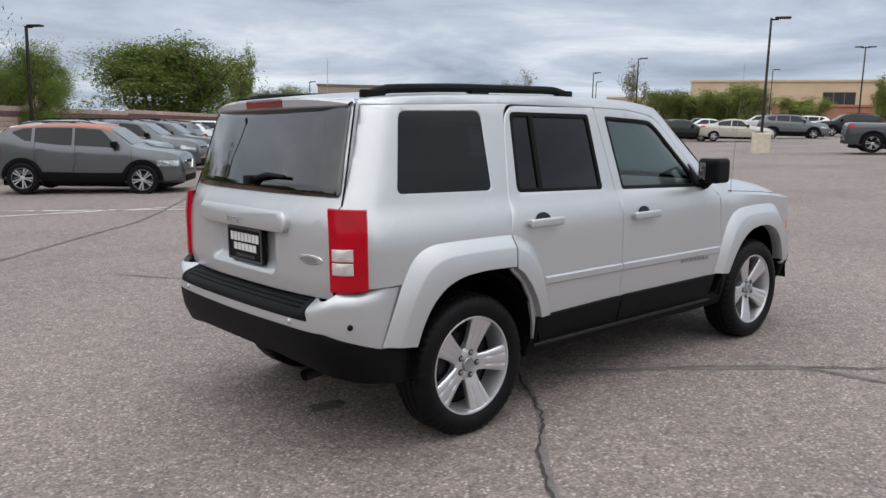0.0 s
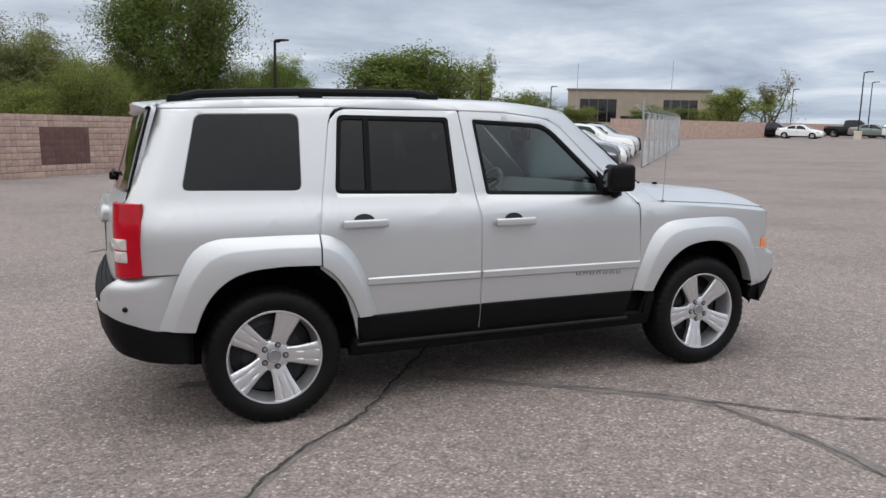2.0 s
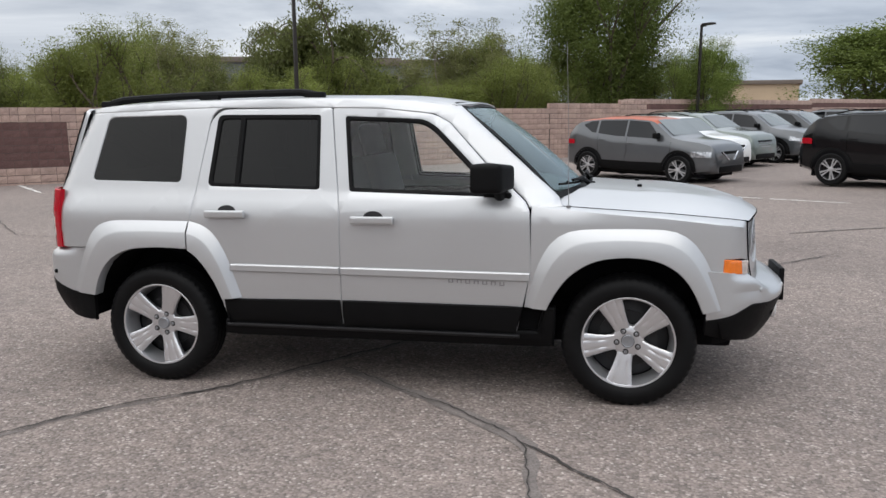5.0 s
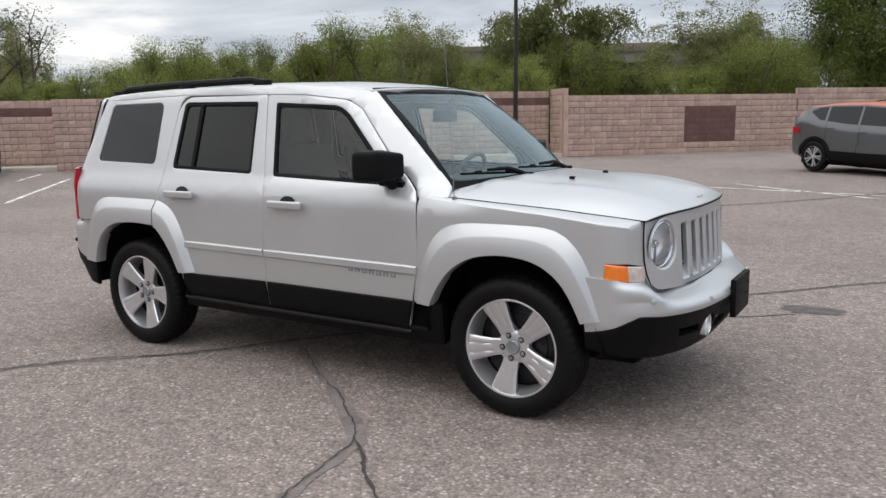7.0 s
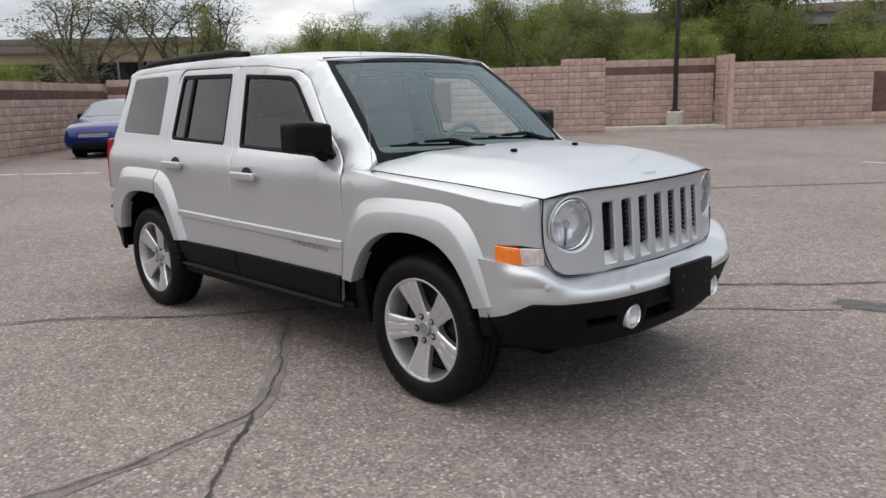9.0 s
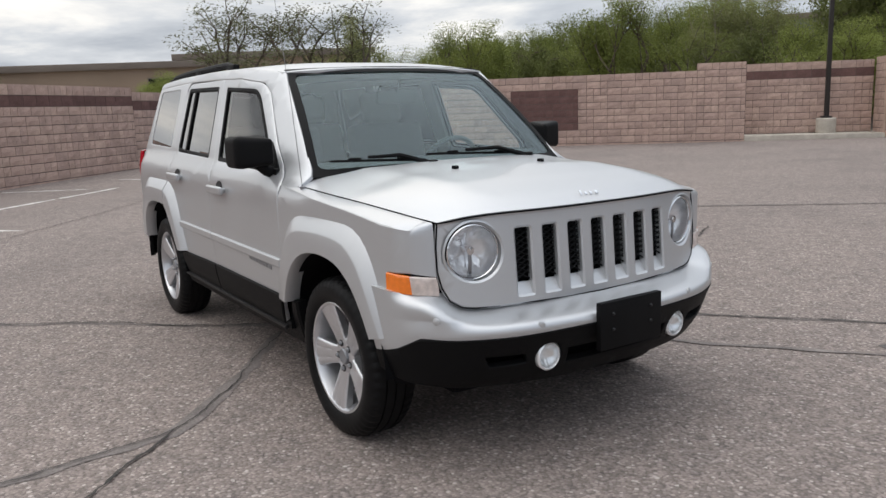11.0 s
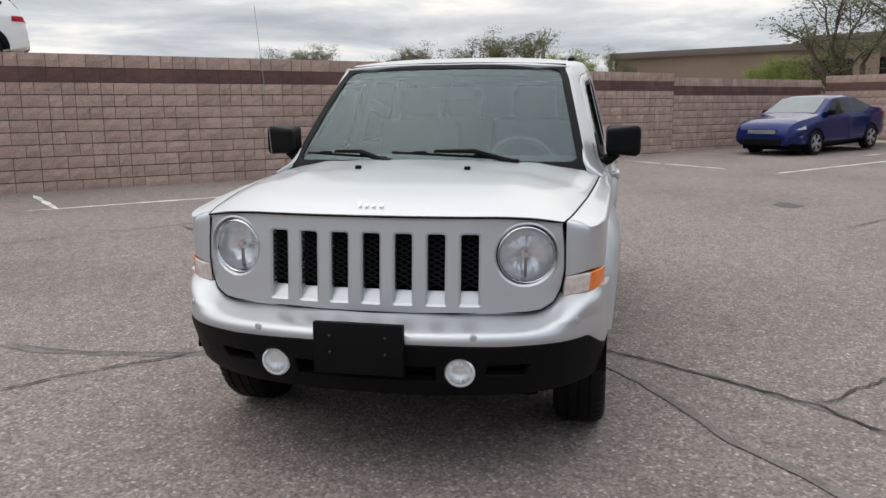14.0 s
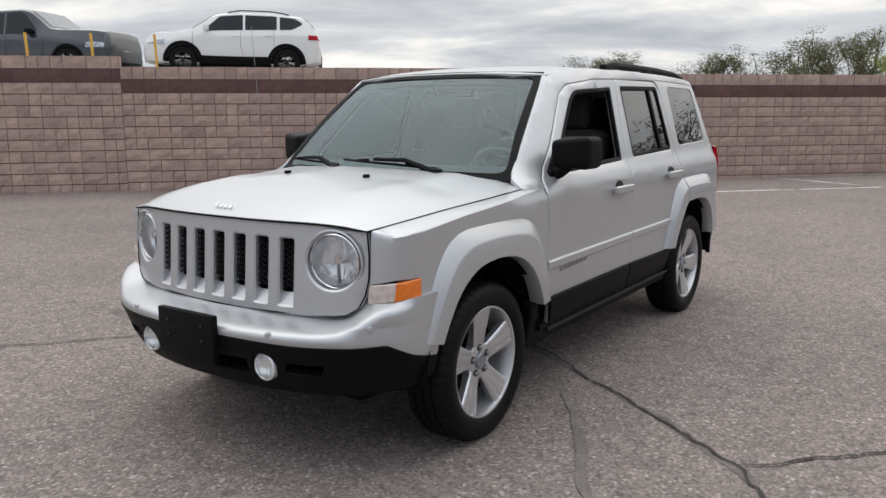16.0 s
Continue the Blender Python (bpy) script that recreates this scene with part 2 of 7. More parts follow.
def rpoly(pts, seg=4):
    """An outline whose corners (u, v, r) with r > 0 are rounded."""
    out, n = [], len(pts)
    for i, p in enumerate(pts):
        c = Vector(p[:2])
        r = p[2] if len(p) > 2 else 0
        if r <= 0:
            out.append((c.x, c.y))
            continue
        a, b = Vector(pts[i - 1][:2]) - c, Vector(pts[(i + 1) % n][:2]) - c
        k = min(r, a.length * 0.49, b.length * 0.49)
        a, b = c + a.normalized() * k, c + b.normalized() * k
        for j in range(seg + 1):
            t = j / seg
            q = (1 - t) ** 2 * a + 2 * t * (1 - t) * c + t * t * b
            out.append((q.x, q.y))
    return out


def surf_mesh(outline, mapf, ref, holes=(), step=0.06, edge=0.004, depth=0.02, proud=0.0, crown=0.0):
    """A sheet over an outline in (u, v), laid on the surface mapf(u, v), with rounded rims turned in by depth."""
    bm = bmesh.new()
    edges = []
    for loop in (outline, *holes):
        vs = [bm.verts.new((u, v, 0)) for u, v in loop]
        edges += [bm.edges.new((vs[i - 1], vs[i])) for i in range(len(vs))]
    bmesh.ops.triangle_fill(bm, edges=edges, use_beauty=True, normal=(0, 0, 1))
    us, vs2 = [p[0] for p in outline], [p[1] for p in outline]
    for lo, hi, ax in ((min(us), max(us), 0), (min(vs2), max(vs2), 1)):
        k = int((hi - lo) / step)
        for i in range(1, k + 1):
            co, no = Vector((0, 0, 0)), Vector((0, 0, 0))
            co[ax], no[ax] = lo + (hi - lo) * i / (k + 1), 1
            bmesh.ops.bisect_plane(bm, geom=bm.verts[:] + bm.edges[:] + bm.faces[:], dist=1e-5, plane_co=co, plane_no=no)
    bm.normal_update()
    for f in bm.faces:
        if f.normal.z < 0:
            f.normal_flip()
    outn = {}
    bound = [e for e in bm.edges if len(e.link_faces) == 1]
    for e in bound:
        a, b = e.verts
        d = (b.co - a.co)
        n = Vector((d.y, -d.x, 0)).normalized()
        c = e.link_faces[0].calc_center_median() - a.co
        if n.dot(c) > 0:
            n = -n
        for v in e.verts:
            outn[v] = outn.get(v, Vector((0, 0, 0))) + n
    flat2 = {v: v.co.copy() for v in bm.verts}
    refv = Vector(ref)

    def put(u, v, d):
        p = Vector(mapf(u, v))
        h = 0.004
        n = (Vector(mapf(u + h, v)) - Vector(mapf(u - h, v))).cross(Vector(mapf(u, v + h)) - Vector(mapf(u, v - h)))
        n = n.normalized() if n.length > 1e-9 else refv
        if n.dot(refv) < 0:
            n = -n
        return p + n * d

    ring1, ring2 = {}, {}
    if depth > 0:
        for v, n in outn.items():
            n = n.normalized()
            q = flat2[v] + n * edge
            ring1[v] = bm.verts.new(put(q.x, q.y, proud - edge * 0.8))
            ring2[v] = bm.verts.new(put(q.x, q.y, proud - depth))
    for v, q in flat2.items():
        v.co = put(q.x, q.y, proud)
    if depth > 0:
        for e in bound:
            f = e.link_faces[0]
            loop = [l for l in f.loops if l.edge == e][0]
            a, b = loop.vert, loop.link_loop_next.vert
            bm.faces.new((b, a, ring1[a], ring1[b]))
            bm.faces.new((ring1[b], ring1[a], ring2[a], ring2[b]))
    f0 = max(bm.faces, key=lambda f: f.calc_area())
    bm.normal_update()
    if f0.normal.dot(refv) < 0:
        bmesh.ops.reverse_faces(bm, faces=bm.faces[:])
    return bm


def grid_mesh(mapf, us, lo, hi, nv, ref, depth=0.02, proud=0.0):
    """A regular sheet over u in us and v from lo(u) to hi(u), with its rim turned in by depth."""
    bm = bmesh.new()
    refv = Vector(ref)

    def put(u, v, d):
        p, h = Vector(mapf(u, v)), 0.004
        n = (Vector(mapf(u + h, v)) - Vector(mapf(u - h, v))).cross(Vector(mapf(u, v + h)) - Vector(mapf(u, v - h)))
        n = n.normalized() if n.length > 1e-9 else refv
        return p + (n if n.dot(refv) >= 0 else -n) * d
    rows_ = [[bm.verts.new(put(u, lo(u) + (hi(u) - lo(u)) * j / nv, proud)) for j in range(nv + 1)] for u in us]
    for ra, rb_ in zip(rows_, rows_[1:]):
        for j in range(nv):
            bm.faces.new((ra[j], rb_[j], rb_[j + 1], ra[j + 1]))
    if depth > 0:
        for j, f in ((0, lo), (nv, hi)):
            rim = [bm.verts.new(put(u, f(u), proud - depth)) for u in us]
            for k in range(len(us) - 1):
                bm.faces.new((rows_[k][j], rim[k], rim[k + 1], rows_[k + 1][j]))
    bmesh.ops.recalc_face_normals(bm, faces=bm.faces[:])
    f0 = max(bm.faces, key=lambda f: f.calc_area())
    if f0.normal.dot(refv) < 0:
        bmesh.ops.reverse_faces(bm, faces=bm.faces[:])
    return bm


def mirrored(bm):
    b = bm.copy()
    for v in b.verts:
        v.co.y = -v.co.y
    bmesh.ops.reverse_faces(b, faces=b.faces[:])
    return b


def smooth_table(zs, ws, width=0.018):
    """A smoothed curve through points, as a function."""
    g = np.linspace(min(zs) - 0.1, max(zs) + 0.1, 800)
    y = np.interp(g, zs, ws)
    k = max(1, int(width / (g[1] - g[0])))
    ker = np.exp(-0.5 * (np.arange(-3 * k, 3 * k + 1) / k) ** 2)
    y = np.convolve(np.pad(y, 3 * k, mode="edge"), ker / ker.sum(), "valid")
    return lambda z: float(np.interp(z, g, y))


def curve_by_length(pts, n=200):
    """A smooth plan curve through points, as a function of the length along it; and that length."""
    P = [Vector((*p, 0)) for p in pts]
    P = [2 * P[0] - P[1]] + P + [2 * P[-1] - P[-2]]
    q = []
    for i in range(1, len(P) - 2):
        for j in range(n // (len(P) - 3)):
            t = j / (n // (len(P) - 3))
            q.append(0.5 * ((2 * P[i]) + (-P[i - 1] + P[i + 1]) * t + (2 * P[i - 1] - 5 * P[i] + 4 * P[i + 1] - P[i + 2]) * t * t
                            + (-P[i - 1] + 3 * P[i] - 3 * P[i + 1] + P[i + 2]) * t ** 3))
    q.append(P[-2])
    s = np.cumsum([0] + [(b - a).length for a, b in zip(q, q[1:])])
    xs, ys = np.array([v.x for v in q]), np.array([v.y for v in q])

    def at(u):
        e = 0.003
        x, y = float(np.interp(u, s, xs)), float(np.interp(u, s, ys))
        dx, dy = float(np.interp(u + e, s, xs) - np.interp(u - e, s, xs)), float(np.interp(u + e, s, ys) - np.interp(u - e, s, ys))
        k = math.hypot(dx, dy) or 1.0
        return x, y, dx / k, dy / k
    return at, float(s[-1])

# ---- the silver SUV ----
w_of_z = smooth_table([.26, .34, .45, .60, .72, .95, 1.02, 1.06, 1.10, 1.13, 1.54, 1.62],
                      [.785, .81, .838, .850, .856, .855, .846, .828, .805, .799, .692, .655])


def x_rear(z):
    return -1.975 + max(0.0, z - 1.10) * 0.385


def x_ws(z):
    return 0.957 - (z - 1.073) * 1.118


def half_width(x, z):
    w = w_of_z(z)
    if x > 0.7:
        w *= 1 - 0.038 * ((x - 0.7) / 1.15) ** 2
    d = x_rear(z) + 0.17 - x
    if d > 0:
        w -= 0.085 * (d / 0.17) ** 3
    if x > 1.66:
        w -= 0.087 * ((x - 1.66) / 0.226) ** 4.4
    if z > 1.0:
        d = min(0.42, x - x_ws(z) + 0.40)
        if d > 0:
            w -= min(1.0, (z - 1.0) / 0.08) * 0.080 * (d / 0.40) ** 1.6
    return w


def side(x, z):
    return (x, -half_width(x, z), z)


suv = thing("silver_suv", pose(0, 0, 0), "silver metallic compact SUV with black lower cladding, parked on asphalt", "car")
SIDE_REF = (0, -1, 0)


def both(name, material, parent, outline, holes=(), label="", **kw):
    """The same side panel on the right and on the left."""
    bm = surf_mesh(outline, side, SIDE_REF, holes, **kw)
    b2 = mirrored(bm)
    parents = parent if isinstance(parent, tuple) else (parent, parent)
    return part(name, bm, material, parents[0], label), part(name, b2, material, parents[1], label)


quarter_win = rpoly([(-1.72, 1.165, .035), (-1.635, 1.528, .04), (-1.135, 1.533, .05), (-1.15, 1.150, .035)])
quarter = both("quarter_panel", SILVER, suv,
               [(-1.972, .79), (-1.970, 1.10), (-1.955, 1.14), (-1.80, 1.545), (-.92, 1.564), (-.955, 1.556), (-.980, 1.530), (-.995, 1.49), (-1.053, 1.14), (-1.083, .95), (-1.088, .80),
                (-1.5, .80), (-1.60, .79)], [quarter_win], step=0.05)
both("window", TINT, quarter, rpoly([(-1.715, 1.170, .035), (-1.631, 1.524, .04), (-1.14, 1.529, .05), (-1.155, 1.155, .035)]), depth=0, proud=-0.004, label="dark tinted quarter glass")

rear_win = rpoly([(-.945, 1.527, .035), (-.335, 1.517, .02), (-.322, 1.112, .025), (-.988, 1.132, .035)])
rear_door = both("rear_door", SILVER, suv,
                 rpoly([(-.986, 1.49, .03), (-.93, 1.552, .06), (-.278, 1.549, .01), (-.226, 1.12, .1), (-.206, .99), (-.212, .37), (-.885, .377), (-.912, .50),
                        (-.95, .62), (-1.0, .70), (-1.078, .768), (-1.075, .95), (-1.045, 1.14)]), [rear_win], step=0.05)
both("window_seal", BLACKPL, rear_door, rear_win, [rpoly([(-.925, 1.507, .03), (-.353, 1.497, .02), (-.341, 1.130, .02), (-.966, 1.150, .03)])], depth=0.02, proud=-0.001)
both("window", TINT, rear_door, rpoly([(-.93, 1.512, .03), (-.35, 1.502, .02), (-.338, 1.126, .02), (-.97, 1.146, .03)]), depth=0, proud=-0.010, label="dark tinted door glass")
both("division_bar", BLACKPL, rear_door, [(-.805, 1.507), (-.782, 1.507), (-.80, 1.139), (-.823, 1.139)], depth=0.012, proud=0.001)
both("cladding", BLACKPL, rear_door, [(-.892, .500), (-.216, .511), (-.216, .372), (-.884, .379)], depth=0.014, proud=0.010, edge=0.006, label="black lower door cladding")
both("moulding", SILVER, rear_door, [(-.845, .672), (-.84, .700), (-.214, .694), (-.213, .664)], depth=0.02, proud=0.012, edge=0.007)

front_win = rpoly([(-.198, 1.508, .02), (.245, 1.484, .05), (.315, 1.44, .03), (.605, 1.150, .02), (.606, 1.078, .02), (-.155, 1.103, .02)])
front_door = both("front_door", SILVER, suv,
                  rpoly([(-.266, 1.548, .01), (.01, 1.538), (.29, 1.506, .06), (.375, 1.458), (.60, 1.218), (.79, 1.052), (.812, 1.01), (.82, .70), (.742, .362),
                         (-.202, .366), (-.197, .99), (-.216, 1.12, .1)]), [front_win], step=0.05)
both("window_seal", BLACKPL, front_door, front_win, [rpoly([(-.178, 1.489, .02), (.238, 1.466, .05), (.30, 1.427, .03), (.565, 1.160, .02), (.57, 1.097, .02), (-.137, 1.121, .02)])], depth=0.02, proud=-0.001)
right_glass, left_glass = both("window", CLEAR, front_door, rpoly([(-.182, 1.493, .02), (.24, 1.470, .05), (.303, 1.43, .03), (.569, 1.163, .02), (.574, 1.093, .02), (-.141, 1.117, .02)]), depth=0, proud=-0.010)
bpy.data.objects.remove(left_glass)   # the driver's window is wound down
both("sail_panel", BLACKPL, front_door, [(.575, 1.215), (.70, 1.10), (.71, 1.075), (.58, 1.08)], depth=0.015, proud=0.006)
both("cladding", BLACKPL, front_door, [(-.196, .511), (.776, .506), (.738, .368), (-.196, .371)], depth=0.014, proud=0.010, edge=0.006, label="black lower door cladding")
both("moulding", SILVER, front_door, [(-.198, .664), (-.197, .694), (.815, .684), (.812, .652)], depth=0.02, proud=0.012, edge=0.007)

roof_z = smooth_table([-1.9, -1.8, -1.6, -1.2, -.5, .1, .35, .47], [1.590, 1.605, 1.624, 1.638, 1.642, 1.627, 1.600, 1.568], 0.08)
both("roof_side", SILVER, suv, [(-1.802, 1.552), (-1.0, 1.570), (-.27, 1.557), (.01, 1.547), (.295, 1.514), (.385, 1.463), (.61, 1.225), (.80, 1.062), (.815, 1.035), (.86, 1.025), (.975, 1.035),
                                (.957, 1.073), (.721, 1.284), (.425, 1.549)] + [(x, roof_z(x) - .036) for x in np.linspace(.38, -1.785, 12)], step=0.05)
FENDER_TOP = [.828, .90, 1.23, 1.50, 1.80, 1.856], [1.032, 1.022, .994, .972, .938, .928]
fender = both("fender", SILVER, suv, list(zip(*FENDER_TOP)) + [(1.856, .775), (1.772, .777), (1.764, .704), (1.69, .704), (1.62, .80), (1.0, .80), (.93, .70), (.87, .51), (.792, .51), (.826, .70)], step=0.05)


def arch_flare(parents, outer, inner):
    """A wheel arch flare: a sloping band from the body out, then an upright face down to the arch."""
    def run(pts, n=26):
        p = np.array(pts)
        d = np.r_[0, np.cumsum(np.hypot(*np.diff(p, axis=0).T))]
        q = np.linspace(0, d[-1], n)
        xy = np.stack([np.interp(q, d, p[:, 0]), np.interp(q, d, p[:, 1])], 1)
        for _ in range(2):
            xy[1:-1] = .25 * xy[:-2] + .5 * xy[1:-1] + .25 * xy[2:]
        return xy
    o, i_ = run(outer), run(inner)
    bm = bmesh.new()
    rows_ = []
    for a, b in zip(o, i_):
        row = []
        for f, pr in ((0, -.002), (.04, .004), (.36, .037), (.42, .041), (.98, .043), (1.0, .038), (1.0, -.03)):
            x, z = a + (b - a) * f
            row.append(bm.verts.new((x, -half_width(x, z) - pr, z)))
        rows_.append(row)
    for ra, rb_ in zip(rows_, rows_[1:]):
        for k in range(len(ra) - 1):
            bm.faces.new((ra[k], ra[k + 1], rb_[k + 1], rb_[k]))
    bm.faces.new(rows_[0])
    bm.faces.new(rows_[-1][::-1])
    bmesh.ops.recalc_face_normals(bm, faces=bm.faces[:])
    b2 = mirrored(bm)
    part("arch_flare", bm, SILVER, parents[0], "silver wheel arch flare")
    part("arch_flare", b2, SILVER, parents[1], "silver wheel arch flare")


arch_flare((suv, suv), [(-1.85, .53), (-1.80, .66), (-1.745, .80), (-1.69, .90), (-1.60, .945), (-1.35, .946), (-1.089, .943)],
           [(-1.69, .51), (-1.66, .60), (-1.61, .685), (-1.53, .752), (-1.43, .787), (-1.27, .797), (-1.089, .790)])
arch_flare(rear_door, [(-1.080, .943), (-1.02, .93), (-.955, .895), (-.905, .83), (-.86, .74), (-.79, .515)],
           [(-1.080, .780), (-1.04, .755), (-.98, .685), (-.93, .60), (-.895, .51)])
arch_flare(fender, [(.79, .515), (.845, .71), (.90, .83), (.95, .89), (1.03, .92), (1.3, .925), (1.55, .92), (1.62, .875), (1.68, .79), (1.725, .68), (1.79, .53)],
           [(.905, .505), (.94, .58), (1.02, .69), (1.14, .765), (1.30, .787), (1.46, .768), (1.57, .70), (1.635, .60), (1.672, .505)])
both("rocker", BLACKPL, suv, [(-.90, .372), (.86, .362), (.90, .50), (.94, .50), (.93, .30), (-.92, .30)], proud=0.006, depth=0.05, edge=0.012, label="black sill under the doors")

both("sill_edge", DARKMETAL, suv, [(-.895, .354), (-.895, .363), (.76, .354), (.76, .345)], proud=.022, depth=.05, edge=.005, label="satin black edge along the sill")

# roof, hood, screen


def roof(x, y):
    return (x, y, roof_z(x) - 0.035 * (abs(y) / 0.66) ** 3)


part("roof", surf_mesh(rpoly([(-1.84, -.60, .06), (.405, -.612), (.455, -.45), (.475, 0), (.455, .45), (.405, .612), (-1.84, .60, .06), (-1.895, .3), (-1.905, 0), (-1.895, -.3)]), roof, (0, 0, 1), depth=0.03), SILVER, suv)
for s in (-1, 1):
    def edge_strip(x, t, s=s):
        y1, za, zb = half_width(x, roof_z(x) - .036), roof(x, .600)[2], roof_z(x) - .036
        t = max(0.0, t)
        return (x, s * (.600 + (y1 - .600) * t), za + (zb - za) * t ** 1.8)
    part("roof_edge", grid_mesh(edge_strip, np.linspace(-1.80, .405, 30), lambda u: 0.0, lambda u: 1.0, 6, (0, 0, 1), 0), SILVER, suv)
    bm = bmesh.new()
    n = 22
    rail = []
    for i in range(n + 1):
        x = -1.73 + 1.36 * i / n
        lift = min(1, i / 1.6, (n - i) / 1.6)
        rail.append((x, s * .585, roof_z(x) - .022 + .024 * lift))
    tube(bm, rail, .021, 8)
    rail_ob = part("roof_rail", bm, BLACKPL, suv, "black roof rail")
    for x in (-1.69, -1.05, -.41):
        part("rail_foot", boxm(x - .06, x + .06, s * .585 - .020, s * .585 + .020, roof_z(x) - .05, roof_z(x) + .004, .01), BLACKPL, rail_ob)

crest = smooth_table([.95, 1.1, 1.4, 1.7, 1.868, 1.954, 1.983, 2.013], [1.118, 1.112, 1.090, 1.060, 1.030, 1.003, .988, .966], 0.025)


def hood_half(x):
    return float(np.interp(x, [.86, .95, 1.2, 1.5, 1.8, 1.918], [.798, .790, .775, .750, .707, .677]))


def hood_seam_z(x):
    return float(np.interp(x, [.86, .95, 1.2, 1.5, 1.8, 1.918], [1.040, 1.034, 1.016, .995, .964, .949]))


def hood_z(x, y):
    k, zs = abs(y) / hood_half(x), hood_seam_z(x)
    e = 3.0 + 5.0 * min(1, max(0, (x - 1.35) / .5))
    rise = 1 - k ** e if k < 1 else e * (1 - k)
    top = crest(x + 0.100 * min(1, abs(y) / 0.66) ** 2.6 * min(1, max(0, (x - 1.5) / .35)))
    return zs + (top - zs) * rise + 0.007 * math.exp(-((k - .64) / .07) ** 2) * min(1, max(0, (2.0 - x) / .5))


def nose_x(y):
    return 2.035 - 0.100 * (abs(y) / 0.66) ** 2.6


def hood_at(k, u):
    """k across from -1 to 1, u from the hood's rear edge to its front edge."""
    x0, x1 = 1.112 - .225 * abs(k) ** 3, nose_x(.68 * k) - .029
    x = x0 + (x1 - x0) * u
    y = k * hood_half(x)
    return (x, y, hood_z(x, y))


hood = part("hood", grid_mesh(hood_at, np.linspace(-1, 1, 41), lambda k: 0.0, lambda k: 1.0, 26, (0, 0, 1), .03), SILVER, suv)
bm = tube(bmesh.new(), [tuple(Vector(hood_at(-1, u)) + Vector((0, -.003, -.003))) for u in np.linspace(0, 1, 14)] + [tuple(Vector(hood_at(k, 1)) + Vector((.002, 0, -.006))) for k in np.linspace(-.95, .95, 21)]
          + [tuple(Vector(hood_at(1, u)) + Vector((0, .003, -.003))) for u in np.linspace(1, 0, 14)], .0034, 6)
part("hood_seam", bm, GAPM, hood, "dark shut line round the hood")
for s in (-1, 1):
    fen = fender[0] if s < 0 else fender[1]

    def shoulder(x, t, s=s):
        """From the hood's edge (t = 0) over to the fender's top edge (t = 1)."""
        zt = float(np.interp(x, FENDER_TOP[0], FENDER_TOP[1]))
        y0, z0 = hood_half(x) + .006, hood_seam_z(x) - .003
        y1 = max(y0 + .004, half_width(x, zt) + .0005)
        return (x, s * (y0 + (y1 - y0) * t), z0 + (zt - z0) * max(0.0, t) ** 1.7)
    part("fender_top", grid_mesh(shoulder, np.linspace(.86, 1.856, 40), lambda u: 0.0, lambda u: 1.0, 6, (0, 0, 1), .0), SILVER, fen)

    def corner(t, v, s=s):
        """The fender's turn into the nose, from the lamp up (v = 0) to the hood's edge (v = 1)."""
        z0, z1 = .774 - .018 * t, .928 + .010 * t
        z = z0 + (z1 - z0) * min(1.0, v / .8)
        a = Vector((1.8555, half_width(1.8555, z), 0))
        b = Vector((nose_x(.690) - .016 - (z - .63) * .075, .6925, 0))
        m = Vector((a.x + .6 * (b.x - a.x), a.y - .35 * (a.y - b.y), 0))
        p = a * (1 - t) ** 2 + m * 2 * t * (1 - t) + b * t * t
        f = max(0.0, (v - .8) / .2)
        yh, zh = min(p.y, hood_half(p.x) + .006), hood_seam_z(p.x) - .003
        return (p.x - .004 * f, s * (p.y + (yh - p.y) * f), z + (zh - z) * (1 - (1 - f) ** 1.7))
    part("fender_nose", grid_mesh(corner, np.linspace(0, 1, 9), lambda u: 0.0, lambda u: 1.0, 12, (1, s, 0), .0), SILVER, fen)
    part("washer_nozzle", boxm(1.365, 1.39, s * .243 - .012, s * .243 + .012, hood_z(1.38, .24) - .005, hood_z(1.38, .24) + .014, .004), BLACKPL, hood)


def screen(y, t):
    """The windscreen: y across, t from its foot (0) to its head (1)."""
    hw = .725 - .135 * t
    k = (abs(y) / hw)
    return (1.075 - .61 * t - .13 * k ** 2 * (1 - .45 * t) + .02 * math.sin(math.pi * t), y, 1.085 + .492 * t - .012 * k ** 2 + .012 * math.sin(math.pi * t))


def screen_band(f, a=0.0, b=1.0):
    return [((.725 - .135 * a) * f * k, a) for k in np.linspace(-1, 1, 9)] + [((.725 - .135 * b) * f * k, b) for k in np.linspace(1, -1, 9)]


windshield = part("windshield", grid_mesh(lambda k, t: screen((.725 - .135 * t) * .985 * k, t), np.linspace(-1, 1, 33), lambda k: .015, lambda k: .985, 20, (1, 0, .8), 0, -.004), WINDSHIELD, suv, "clear windshield with black border")
SHADE = glass("shade_band_glass", (0.30, 0.36, 0.38), 1.3)
part("shade_band", surf_mesh(screen_band(.965, .86, .962), screen, (1, 0, .8), step=.05, depth=0, proud=-.012), SHADE, windshield, "dark tinted band along the top")
part("border", surf_mesh(screen_band(1.01, -.02, 1.01), screen, (1, 0, .8), [rpoly([(u, v, .06) for u, v in [(-.692, .035), (.692, .035), (.566, .945), (-.566, .945)]])], depth=0, proud=.001), BLACKPL, windshield, "black printed border")
bm = surf_mesh([(-.64, 0), (.64, 0), (.60, 1), (-.60, 1)], lambda y, t: (1.075 - .13 * (y / .7) ** 2 + .07 * t, y, 1.080 - .016 * (y / .7) ** 2 - .006 * t), (0, 0, 1), step=.12, depth=.03)
part("cowl", bm, BLACKPL, suv, "black cowl below the windshield")
